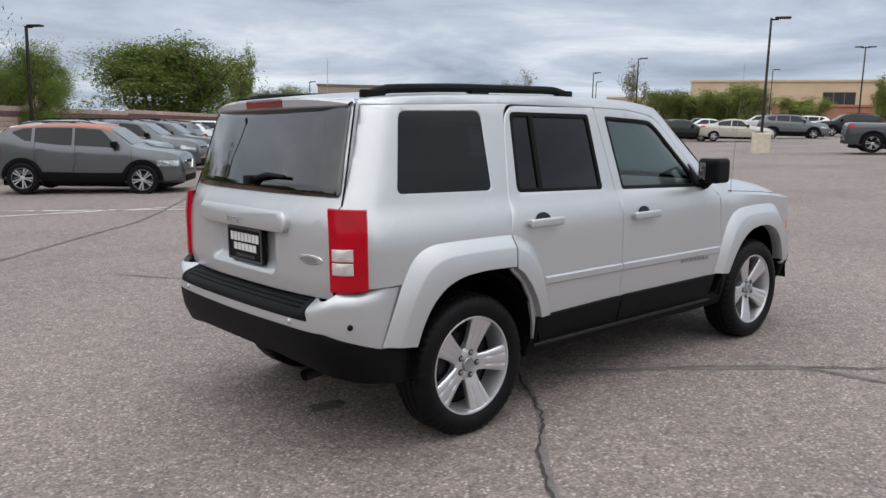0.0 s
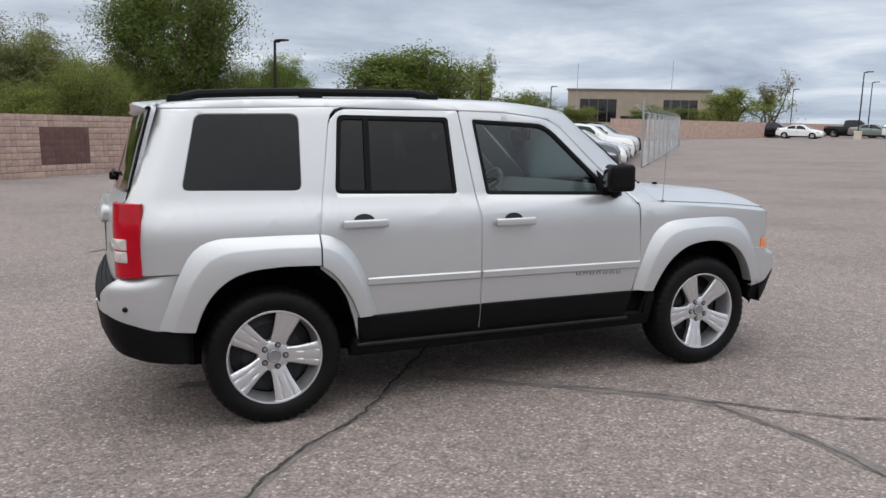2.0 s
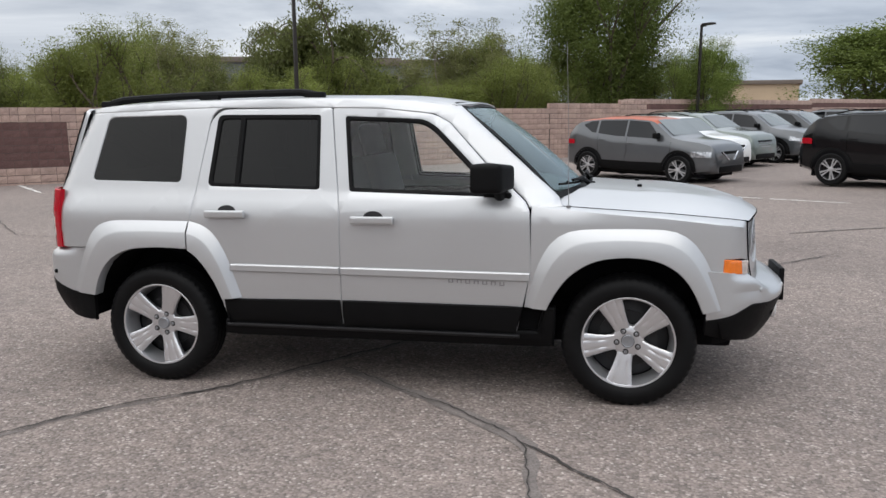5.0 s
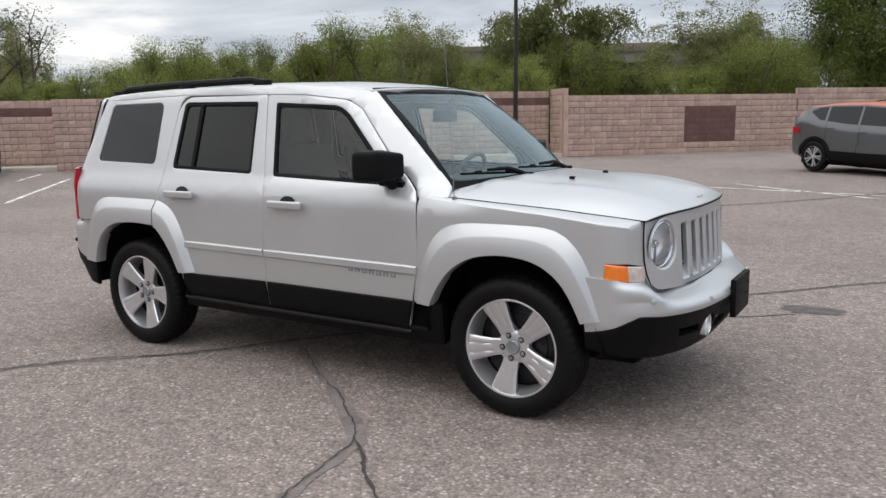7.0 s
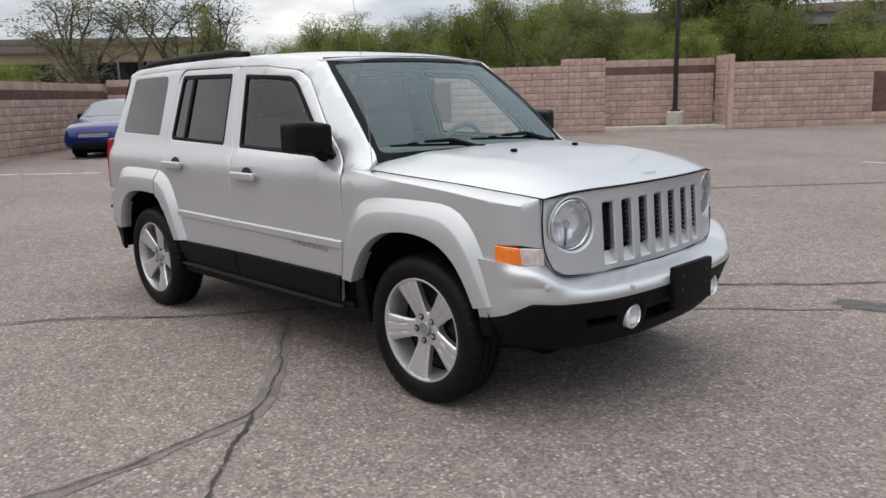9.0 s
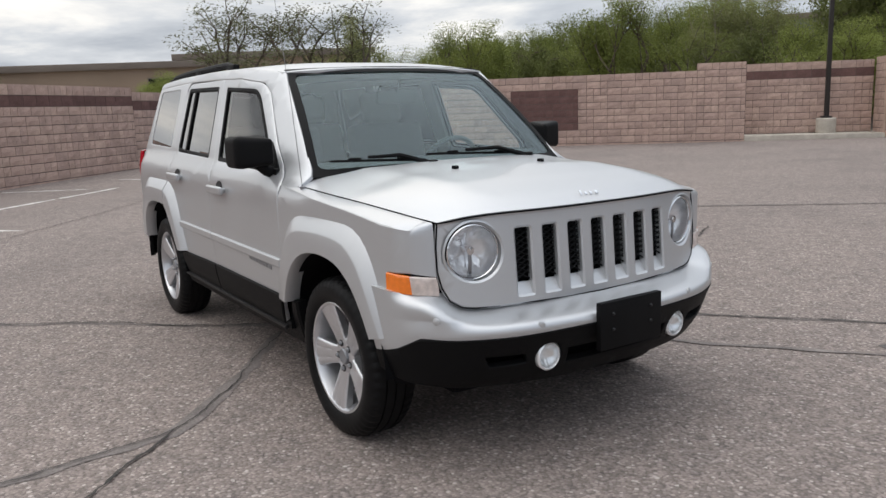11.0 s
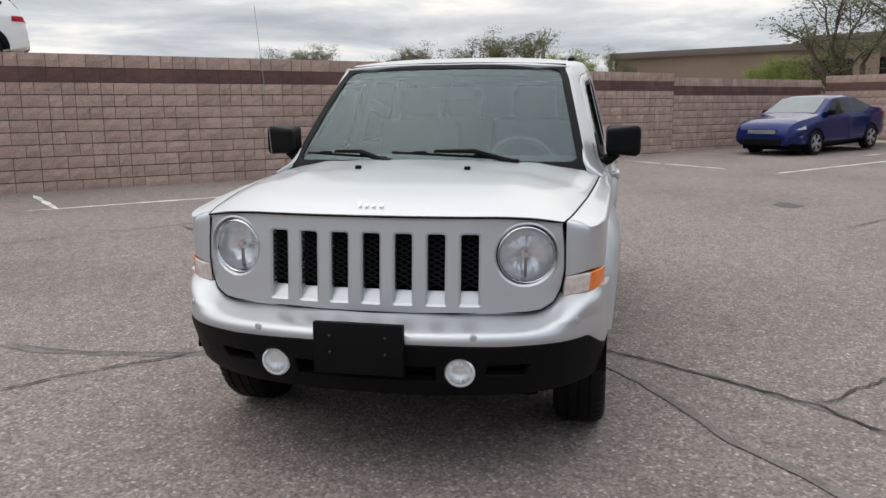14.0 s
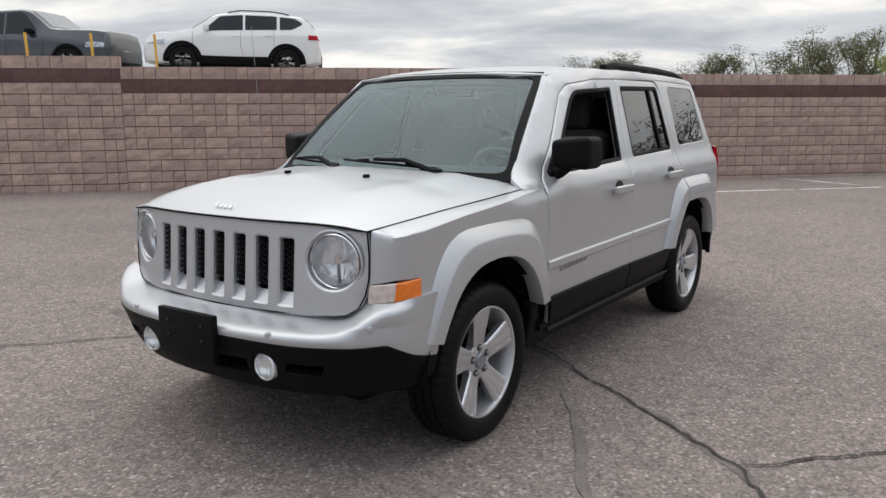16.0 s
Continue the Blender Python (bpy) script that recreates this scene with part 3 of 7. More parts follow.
for y0, y1 in ((-.655, -.205), (-.185, .395)):
    wip = new("wiper")
    wip.parent = suv
    bm = bmesh.new()
    a = []
    for i in range(9):
        y = y0 + (y1 - y0) * i / 8
        p = screen(y * .98, .075 - .045 * i / 8)
        a.append((p[0] + .020, p[1], p[2] + .016))
    tube(bm, a, .0065, 6)
    for i in (2, 6):
        add_box(bm, a[i][0] - .006, a[i][0] + .006, a[i][1] - .03, a[i][1] + .03, a[i][2], a[i][2] + .014, .004)
    part("blade", bm, BLACKPL, wip)
    bm = bmesh.new()
    mid = a[3]
    piv = (screen(y1, 0)[0] + .045, y1 + .015, 1.098)
    tube(bm, [piv, ((piv[0] + mid[0]) / 2, (piv[1] + mid[1]) / 2, max(piv[2], mid[2]) + .018), (mid[0] + .008, mid[1], mid[2] + .016)], [.015, .011, .008], 6)
    add_box(bm, piv[0] - .022, piv[0] + .022, piv[1] - .022, piv[1] + .022, piv[2] - .02, piv[2] + .018, .008)
    part("arm", bm, BLACKPL, wip)

# nose


def nose(y, z):
    return (nose_x(y) - .012 - (z - .63) * .075, y, z)


slots = []
for i in range(7):
    c = -.361 + .1203 * i
    slots.append(rpoly([(c - .040, .650, .012), (c - .040, .917, .02), (c + .040, .917, .02), (c + .040, .650, .012)]))
circles = [[(s * .555 + .112 * math.cos(a), .833 + .112 * math.sin(a)) for a in np.linspace(0, 2 * math.pi, 33)[:-1]] for s in (-1, 1)]
PANEL = [(-.676, .951), (-.686, .86), (-.687, .775), (-.676, .715), (-.652, .668), (-.610, .641), (-.56, .634), (-.3, .630), (0, .626)]
PANEL += [(-y, z) for y, z in PANEL[-2::-1]]
grille = part("grille_panel", surf_mesh(PANEL + [(.57, .961), (.3, .964), (0, .965), (-.3, .964), (-.57, .961)],
                                       nose, (1, 0, 0), slots + circles, step=.06, depth=.034, edge=.008), SILVER, suv, "silver seven-slot grille panel")
for i in range(7):
    c = -.361 + .1203 * i
    bm = bmesh.new()
    for k in range(0, 11):
        for sg in (-1, 1):
            z = .706 + .021 * k
            p0, p1 = (nose_x(c) - .034 - (z - .63) * .075, c - .045 * sg, z), (nose_x(c) - .034 - (z - .585) * .075, c + .045 * sg, z + .045)
            tube(bm, [p0, p1], .0035, 4, False)
    part("grille_mesh", bm, BLACKPL, grille, "black honeycomb mesh")
    part("slot_foot", surf_mesh([(c - .041, .648), (c - .041, .700), (c + .041, .700), (c + .041, .648)], lambda y, z: tuple(Vector(nose(y, z)) - Vector(((z - .648) * .62 + .003, 0, 0))), (1, 0, 0), depth=0, step=.03), SILVER, grille)
SEAM = [(y * 1.005, z - (.004 if z < .7 else 0)) for y, z in PANEL]
part("panel_seam", tube(bmesh.new(), [nose(y, z) for y, z in SEAM], [.0034 if z > .68 else .0022 for y, z in SEAM], 6), GAPM, grille, "dark shut line round the grille panel")
part("grille_backing", surf_mesh([(-.42, .66), (-.42, .95), (.42, .95), (.42, .66)], lambda y, z: (nose_x(y) - .085 - (z - .63) * .075, y, z), (1, 0, 0), depth=0), LINER, grille)
for s in (-1, 1):
    lamp = new("headlight")
    lamp.parent = suv
    c = Vector((nose_x(.555) - .041, s * .555, .834))
    tilt = Matrix.Translation(c) @ Matrix.Rotation(radians(s * 12), 4, "Z") @ Matrix.Rotation(radians(2), 4, "Y")

    def turned(prof, n=48, tilt=tilt):
        b = lathe(bmesh.new(), prof, n, "x")
        bmesh.ops.transform(b, matrix=tilt, verts=b.verts)
        return b
    part("cowl", turned([(.120, .006), (.113, .010), (.108, -.002), (.103, -.008)]), SILVER, lamp, "silver round recess")
    part("bezel", turned([(.104, -.010), (.104, .004), (.100, .007), (.097, .004), (.096, -.012)]), CHROME, lamp, "bright ring")
    part("gasket", turned([(.109, -.006), (.107, -.003), (.103, -.002)]), GAPM, lamp)
    bm = lathe(bmesh.new(), [(.096, -.004), (.093, -.020), (.080, -.040), (.060, -.056), (.036, -.066), (.018, -.070)], 96, "x")
    for v in bm.verts:
        r = math.hypot(v.co.y, v.co.z)
        facet = round(v.co.y / .016)
        v.co.x += (.0030 * math.cos(math.pi * v.co.y / .016) + .0016 * ((facet * 7) % 3 - 1)) * min(1, max(0, (r - .02) / .03)) * (1 if r < .092 else .2)
    bmesh.ops.transform(bm, matrix=tilt, verts=bm.verts)
    part("reflector", bm, REFLECTOR, lamp, "fluted bright reflector")
    part("bulb_shield", turned([(.019, -.070), (.019, -.026), (.015, -.018), (.0005, -.016)], 20), CHROME, lamp)
    bm = boxm(-.030, -.022, -.006, .006, -.088, -.012, .002)
    bmesh.ops.transform(bm, matrix=tilt, verts=bm.verts)
    part("bulb_stay", bm, BADGE, lamp)
    part("lens", turned([(.096, .003), (.088, .009), (.06, .017), (.03, .021), (.0005, .022)], 40), LENS, lamp, "clear domed lens")
# hood emblem, as plain bars
bm = bmesh.new()
for y, w, h in ((-.050, .010, .022), (-.024, .014, .013), (.002, .014, .013), (.032, .016, .015)):
    add_box(bm, 0, .006, y - w / 2, y + w / 2, 0, h, .002)
bmesh.ops.transform(bm, matrix=Matrix.Translation((1.962, 0, hood_z(1.965, 0) + .001)) @ Matrix.Rotation(radians(-38), 4, "Y"), verts=bm.verts)
part("emblem", bm, CHROME, hood, "chrome emblem")

# bumpers
fb, FBL = curve_by_length([(1.66, -.85), (1.78, -.838), (1.90, -.79), (2.02, -.68), (2.11, -.48), (2.158, -.22), (2.165, 0), (2.158, .22), (2.11, .48), (2.02, .68), (1.90, .79), (1.78, .838), (1.66, .85)])
f_in = smooth_table([.28, .36, .42, .50, .54, .560, .578, .592, .602, .612, .628, .80], [.15, .085, .05, .025, .006, .0, .005, .024, .070, .128, .165, .18], .008)


f_lift = smooth_table([.0, .28, .335, .36, .413, .47, .55, 1.4], [.085, .085, .062, .044, .018, .007, 0, 0], .02)


def front_bumper(s, z):
    x, y = fb(s)[:2]
    a, b = fb(s - .03), fb(s + .03)
    d = math.hypot(b[0] - a[0], b[1] - a[1]) or 1
    dx, dy = (b[0] - a[0]) / d, (b[1] - a[1]) / d
    face = min(1, max(0, (x - 1.80) / .22))
    lift = f_lift(min(s, FBL - s))
    zz = z - lift * min(1, max(0, (z - .56) / .05))
    k = sum(f_in(zz + d * .0015) for d in range(-6, 7)) / 13 * face + (1 - face) * (.0 if z > .5 else (.5 - z) * .25)
    return (x - dy * k, y + dx * k, z)


def low_f(s):
    u = min(s, FBL - s)
    return float(np.interp(u, [0, .10, .17, .27, .40, .62, .9, 2], [.462, .478, .498, .546, .541, .540, .547, .554]))


def top_f(s):
    u = min(s, FBL - s)
    return float(np.interp(u, [0, .12, .20, .30, .36, .41, .47, .55, .66, 2], [.716, .710, .700, .693, .690, .676, .656, .640, .633, .629]))


ss = np.linspace(.03, FBL - .03, 49)
front_b = part("front_bumper", grid_mesh(front_bumper, np.linspace(.03, FBL - .03, 121), lambda s: low_f(s) + .002, top_f, 40, (1, 0, 0), .03), SILVER, suv)
FOGS = [FBL / 2 - .352, FBL / 2 + .352]
holes = [[(c + .060 * math.cos(a), .440 + .058 * math.sin(a)) for a in np.linspace(0, 2 * math.pi, 25)[:-1]] for c in FOGS]
holes += [rpoly([(FBL / 2 + s * .44, .425, .01), (FBL / 2 + s * .60, .418, .015), (FBL / 2 + s * .62, .470, .015), (FBL / 2 + s * .45, .468, .01)]) for s in (-1, 1)]
holes += [rpoly([(FBL / 2 - .27, .395, .01), (FBL / 2 + .27, .395, .01), (FBL / 2 + .27, .465, .01), (FBL / 2 - .27, .465, .01)])]
lower_b = part("lower_bumper", surf_mesh([(s, float(np.interp(min(s, FBL - s), [0, .2, .4, 2], [.40, .36, .335, .325]))) for s in ss] + [(s, low_f(s) - .002) for s in ss[::-1]], front_bumper, (1, 0, 0), holes, step=.05, depth=.03, proud=.004), BLACKPL, front_b, "black plastic lower front bumper")
part("bumper_backing", surf_mesh([(.15, .33), (FBL - .15, .33), (FBL - .15, .55), (.15, .55)], lambda s, z: tuple(Vector(front_bumper(s, z)) - Vector((.07, 0, 0))), (1, 0, 0), depth=0, step=.1), LINER, lower_b)
for c in FOGS:
    p = Vector(front_bumper(c, .440))
    fog = new("fog_lamp")
    fog.parent = front_b
    bm = lathe(bmesh.new(), [(.062, -.03), (.064, .004), (.056, .010), (.05, -.004), (.035, -.03), (.0005, -.04)], 28, "x")
    bmesh.ops.transform(bm, matrix=Matrix.Translation(p) @ Matrix.Scale(.86, 4), verts=bm.verts)
    part("reflector", bm, REFLECTOR, fog)
    bm = lathe(bmesh.new(), [(.053, .004), (.035, .009), (.0005, .011)], 28, "x")
    bmesh.ops.transform(bm, matrix=Matrix.Translation(p) @ Matrix.Scale(.86, 4), verts=bm.verts)
    part("lens", bm, LENS, fog)
    bm = lathe(bmesh.new(), [(.052, .002), (.044, -.008), (.030, -.016), (.016, -.020), (.0005, -.021)], 64, "x")
    for v in bm.verts:
        v.co.x += .0018 * math.cos(math.pi * v.co.y / .0085)
    bmesh.ops.transform(bm, matrix=Matrix.Translation(p) @ Matrix.Scale(.86, 4), verts=bm.verts)
    part("bowl", bm, BOWL, fog, "white fluted bowl")
bm = boxm(2.158, 2.186, -.163, .163, .438, .622, .006)
bracket = part("plate_bracket", bm, BLACKPL, front_b, "black blank licence plate bracket")
for y, z in ((-.10, .575), (.10, .575), (-.10, .515), (.10, .515)):
    bm = bmesh.new()
    bmesh.ops.create_uvsphere(bm, u_segments=8, v_segments=5, radius=.007, matrix=Matrix.Translation((2.187, y, z)))
    part("bolt", bm, DARKMETAL, bracket)
for s in (-.79, -.40, .40, .79):
    p = Vector(front_bumper(FBL / 2 + s, .574 if abs(s) < .5 else .612))
    bm = lathe(bmesh.new(), [(.013, -.004), (.013, .003), (.009, .005), (.0005, .005)], 16, "x")
    bmesh.ops.transform(bm, matrix=Matrix.Translation(p) @ Matrix.Rotation(radians(s * 62), 4, "Z"), verts=bm.verts)
    part("parking_sensor", bm, SILVER, front_b)
# corner lamps in the nose: amber at the side, clear at the front
cl, CLL = curve_by_length([(1.768, -.826), (1.825, -.803), (1.868, -.766), (1.892, -.724), (1.901, -.687)])


def corner_face(u, z):
    x, y, dx, dy = cl(u)
    return (x, y, z)


for s in (-1, 1):
    corner = new("corner_lamp")
    corner.parent = suv
    for nm, m, a, b, c in (("housing", LINER, -.006, CLL + .004, CLL + .014), ("amber_lens", AMBER, .0, .098, .106), ("clear_lens", CLEARLAMP, .100, CLL - .010, CLL + .010)):
        g = .003 if nm == "housing" else 0

        def lo(u, top):
            return (.770 if top else .708) - .020 * max(0.0, u) / CLL
        if nm == "clear_lens":
            a2 = .108
        else:
            a2 = a
        o = [(a2, lo(a, 0) - g), (a, lo(a, 1) + g), (b, lo(b, 1) + g), (c, lo(c, 0) - g)]
        bm = surf_mesh(o, corner_face, (1, -.5, 0), depth=.03, proud=-.014 if g else .003, step=.03)
        if s > 0:
            b2 = mirrored(bm)
            bm.free()
            bm = b2
        part(nm, bm, m, corner)

rb, RBL = curve_by_length([(-1.66, -.845), (-1.80, -.843), (-1.94, -.828), (-2.04, -.775), (-2.095, -.66), (-2.12, -.4), (-2.128, 0), (-2.12, .4), (-2.095, .66), (-2.04, .775), (-1.94, .828), (-1.80, .843), (-1.66, .845)])
r_in = smooth_table([.30, .40, .50, .62, .668, .685, .70, .72, .74, .80], [.14, .06, .015, .0, .004, .02, .05, .09, .12, .14], .008)
r_lift = smooth_table([0, .40, .50, .60, 1.5], [.075, .075, .04, .0, .0], .025)


def rear_bumper(s, z):
    x, y = rb(s)[:2]
    a, b = rb(s - .03), rb(s + .03)
    d = math.hypot(b[0] - a[0], b[1] - a[1]) or 1
    dx, dy = (b[0] - a[0]) / d, (b[1] - a[1]) / d
    face = min(1, max(0, (-1.78 - x) / .2))
    k = r_in(z - r_lift(min(s, RBL - s)) * min(1, max(0, (z - .62) / .05))) * face ** 1.3
    return (x + dy * k, y - dx * k, z)


rs = np.linspace(.05, RBL - .05, 45)


def low_r(s):
    u = min(s, RBL - s)
    return float(np.interp(u, [.1, .2, .45, .7, 2], [.515, .52, .60, .605, .60]))


rear_b = part("rear_bumper", grid_mesh(rear_bumper, np.linspace(.05, RBL - .05, 81), lambda s: low_r(s) + .002, lambda s: float(np.interp(min(s, RBL - s), [0, .38, .46, 2], [.783, .775, .735, .735])), 10, (-1, 0, 0), .03), SILVER, suv)
part("lower_bumper", surf_mesh([(s, float(np.interp(min(s, RBL - s), [.1, .30, .50, .80, 2], [.36, .375, .42, .455, .465]))) for s in rs] + [(s, low_r(s) - .002) for s in rs[::-1]], rear_bumper, (-1, 0, 0), step=.05, depth=.03, proud=.004), BLACKPL, rear_b, "black plastic lower rear bumper")
bm = surf_mesh([(RBL / 2 - .64, .650), (RBL / 2 + .64, .650), (RBL / 2 + .60, .738), (RBL / 2 - .60, .738)], rear_bumper, (-1, 0, 1), step=.012, depth=.02, proud=.005)
pad = part("step_pad", bm, BLACKPL, rear_b, "ribbed black step pad")
for k in range(4):
    z = .690 + .012 * k
    bm = bmesh.new()
    tube(bm, [tuple(Vector(rear_bumper(s, z)) + Vector((-.004, 0, .005))) for s in np.linspace(RBL / 2 - .57, RBL / 2 + .57, 24)], .004, 5)
    part("rib", bm, BLACKPL, pad)
for s in (.335, .66, RBL - .66, RBL - .335):
    p = Vector(rear_bumper(s, .632))
    bm = bmesh.new()
    bmesh.ops.create_uvsphere(bm, u_segments=12, v_segments=8, radius=.013, matrix=Matrix.Translation(p))
    part("parking_sensor", bm, BLACKPL if s in (.335, RBL - .335) else SILVER, rear_b)
bm = bmesh.new()
tube(bm, [(-1.6, -.42, .34), (-1.9, -.42, .345), (-1.99, -.42, .335)], .028, 14, False)
part("exhaust_pipe", bm, DARKMETAL, suv)

# tailgate


def gate(y, z):
    x = float(np.interp(z, [.70, .80, 1.00, 1.09, 1.13, 1.18, 1.35, 1.50, 1.58], [-2.050, -2.066, -2.060, -2.045, -2.015, -1.993, -1.940, -1.889, -1.860]))
    return (x + .055 * (abs(y) / .70) ** 3, y, z)


back_win = rpoly([(-.625, 1.180, .05), (-.575, 1.530, .05), (.575, 1.530, .05), (.625, 1.180, .05)])
tailgate = part("tailgate", surf_mesh(rpoly([(-.70, .735, .02), (-.71, .80), (-.708, 1.115), (-.715, 1.13), (-.64, 1.575, .04), (.64, 1.575, .04), (.715, 1.13), (.708, 1.115), (.71, .80), (.70, .735, .02)]), gate, (-1, 0, 0), [back_win, rpoly([(-.325, .800, .04), (-.325, 1.015, .02), (.325, 1.015, .02), (.325, .800, .04)])], step=.05, depth=.025), SILVER, suv)
for s in (-1, 1):
    part("tailgate_seam", tube(bmesh.new(), [tuple(Vector(gate(s * y, z)) + Vector((-.001, 0, 0))) for y, z in ((.713, .745), (.716, .80), (.714, 1.115), (.721, 1.13), (.698, 1.27), (.672, 1.43), (.648, 1.555))], .0045, 6), GAPM, tailgate, "dark shut line of the tailgate")
part("rear_window", surf_mesh(rpoly([(-.692, 1.165, .02), (-.625, 1.552, .012), (.625, 1.552, .012), (.692, 1.165, .02)]), gate, (-1, 0, 0), depth=.004, proud=.008, step=.05), REARGLASS, tailgate, "dark tinted rear window")


def bowl(y, z):
    e = min(1.0, max(0.0, min(.330 - abs(y), z - .795, 1.05 - z)) / .055)
    x, y1, z1 = gate(y, z)
    return (x + .042 * e * e * (3 - 2 * e) - .001, y1, z1)


part("number_recess", grid_mesh(lambda y, t: bowl(y, .795 + .225 * t), np.linspace(-.33, .33, 45), lambda y: 0.0, lambda y: 1.0, 20, (-1, 0, 0), 0), SILVER, tailgate, "scooped recess for the plate")
part("handle_bar", surf_mesh(rpoly([(-.42, 1.010, .02), (-.42, 1.075, .03), (.42, 1.075, .03), (.42, 1.010, .02)]), gate, (-1, 0, 0), depth=.04, proud=.034, edge=.012, step=.06), SILVER, tailgate, "silver grip bar")
plate = part("plate", boxm(-2.060, -2.036, -.205, .133, .828, .990, .004), BLACKPL, tailgate, "black dealer plate with white and grey bars")
for y0, y1, z0, z1, k in ((-.180, .108, .922, .962, 8), (-.155, .075, .878, .912, 6), (-.135, .055, .846, .862, 9)):
    for i in range(k):
        a = y0 + (y1 - y0) * i / k
        part("lettering_bar", boxm(-2.0625, -2.060, a + .004, a + (y1 - y0) / k - .004, z0, z1), PLATEW if z0 > .87 else GREYPL, plate, smooth=False)
part("rim", surf_mesh(rpoly([(-.205, .828, .01), (-.205, .990, .01), (.133, .990, .01), (.133, .828, .01)]), lambda y, z: (-2.061, y, z), (-1, 0, 0), [rpoly([(-.196, .837, .01), (-.196, .981, .01), (.124, .981, .01), (.124, .837, .01)])], depth=.004, proud=.003, edge=.001), GREYPL, plate)
bm = bmesh.new()
for y, w in ((-.045, .02), (-.018, .022), (.01, .022), (.04, .024)):
    add_box(bm, -2.108, -2.102, y - w / 2, y + w / 2, 1.022, 1.046, .002)
part("emblem", bm, CHROME, tailgate, "chrome emblem")
for k, m in ((1.0, CHROME), (.72, BADGE)):
    part("badge" if k == 1 else "badge_field", surf_mesh([(-.578 + .078 * k * math.cos(a), .897 + .019 * k * math.sin(a)) for a in np.linspace(0, 2 * math.pi, 29)[:-1]], gate, (-1, 0, 0), depth=.006, proud=.005 if k == 1 else .0065, step=.05, edge=.002), m, tailgate, "small oval chrome badge" if k == 1 else "")
bm = bmesh.new()
tube(bm, [(-2.0, -.02, 1.215), (-2.005, -.18, 1.245), (-2.00, -.33, 1.24)], [.014, .011, .007], 6)
add_box(bm, -2.03, -1.98, -.05, .02, 1.19, 1.235, .012)
part("rear_wiper", bm, BLACKPL, tailgate)


def spoiler(y, t):
    """From the roof's rear edge (t = 0) over the lip and down to the head of the rear window (t = 1)."""
    x0, z0 = -1.885 + .05 * (abs(y) / .60) ** 3, roof(-1.88, y)[2]
    p = [(x0 + .03, z0 + .002), (x0 - .012, z0 - .003), (x0 - .026, z0 - .012), (x0 - .024, 1.548), (x0 - .012, 1.541), (x0 + .04, 1.540)]
    u = max(0.0, min(.9999, t)) * (len(p) - 1)
    k = int(u)
    f = u - k
    return (p[k][0] + (p[k + 1][0] - p[k][0]) * f, y, p[k][1] + (p[k + 1][1] - p[k][1]) * f)


part("spoiler", grid_mesh(spoiler, np.linspace(-.632, .632, 41), lambda y: 0.0, lambda y: 1.0, 15, (-1, 0, .3), 0), SILVER, tailgate, "silver lip above the rear window")
part("high_brake_lamp", surf_mesh(rpoly([(-.172, .39, .012), (-.172, .59, .012), (.172, .59, .012), (.172, .39, .012)]), lambda y, t: spoiler(y, t), (-1, 0, 0), depth=.01, proud=.004, step=.04), REDDARK, tailgate, "dark red high brake lamp")
tl, TLL = curve_by_length([(-1.912, -.837), (-1.945, -.823), (-1.982, -.794), (-2.008, -.760), (-2.019, -.715)])
for s in (-1, 1):
    tail = new("tail_lamp")
    tail.parent = suv

    def lens(u, z):
        x, y, dx, dy = tl(u)
        k = max(0, z - 1.0) * .14
        return (x + k * .5, y + k, z)
    for nm, m, o in (("red_lens", RED, [(.0, .784), (.0, 1.112), (TLL, 1.118), (TLL, .776)]),
                     ("reverse_lens", WHITELENS, [(TLL * .36, .908), (TLL * .36, .955), (TLL * .88, .955), (TLL * .88, .908)]),
                     ("lower_lens", WHITELENS, [(TLL * .36, .850), (TLL * .36, .897), (TLL * .88, .897), (TLL * .88, .850)])):
        bm = surf_mesh(o, lens, (-1, -1, 0), depth=.02 if m is RED else .006, proud=.004 if m is RED else .008, edge=.006 if m is RED else .002, step=.03)
        if s > 0:
            b2 = mirrored(bm)
            bm.free()
            bm = b2
        part(nm, bm, m, tail)

# handles, mirrors, antenna, badges
for i, (door, x0, x1) in enumerate(((rear_door, -.972, -.735), (front_door, -.130, .108))):
    zc = .985 if i == 0 else .958
    for s in (0, 1):
        sg = -1 if s == 0 else 1
        y = half_width((x0 + x1) / 2, zc)
        part("handle", boxm(x0, x1, sg * (y + .030) - .012, sg * (y + .030) + .012, zc - .021, zc + .021, .011, 3), SILVER, door[s])
        for x in (x0 + .03, x1 - .05):
            part("handle_mount", boxm(x - .02, x + .02, sg * (y + .012) - .016, sg * (y + .012) + .016, zc - .012, zc + .012, .005), SILVER, door[s])
        # flat dark oval on the door: the shade of the hollow behind the grip
        cup = surf_mesh([((x0 + x1) / 2 + .055 * math.cos(a), zc + .012 + .034 * math.sin(a)) for a in np.linspace(0, 2 * math.pi, 21)[:-1]], side, SIDE_REF, depth=0, proud=.0025, step=.03)
        if s:
            b2 = mirrored(cup)
            cup.free()
            cup = b2
        part("handle_cup", cup, DARKMETAL, door[s])
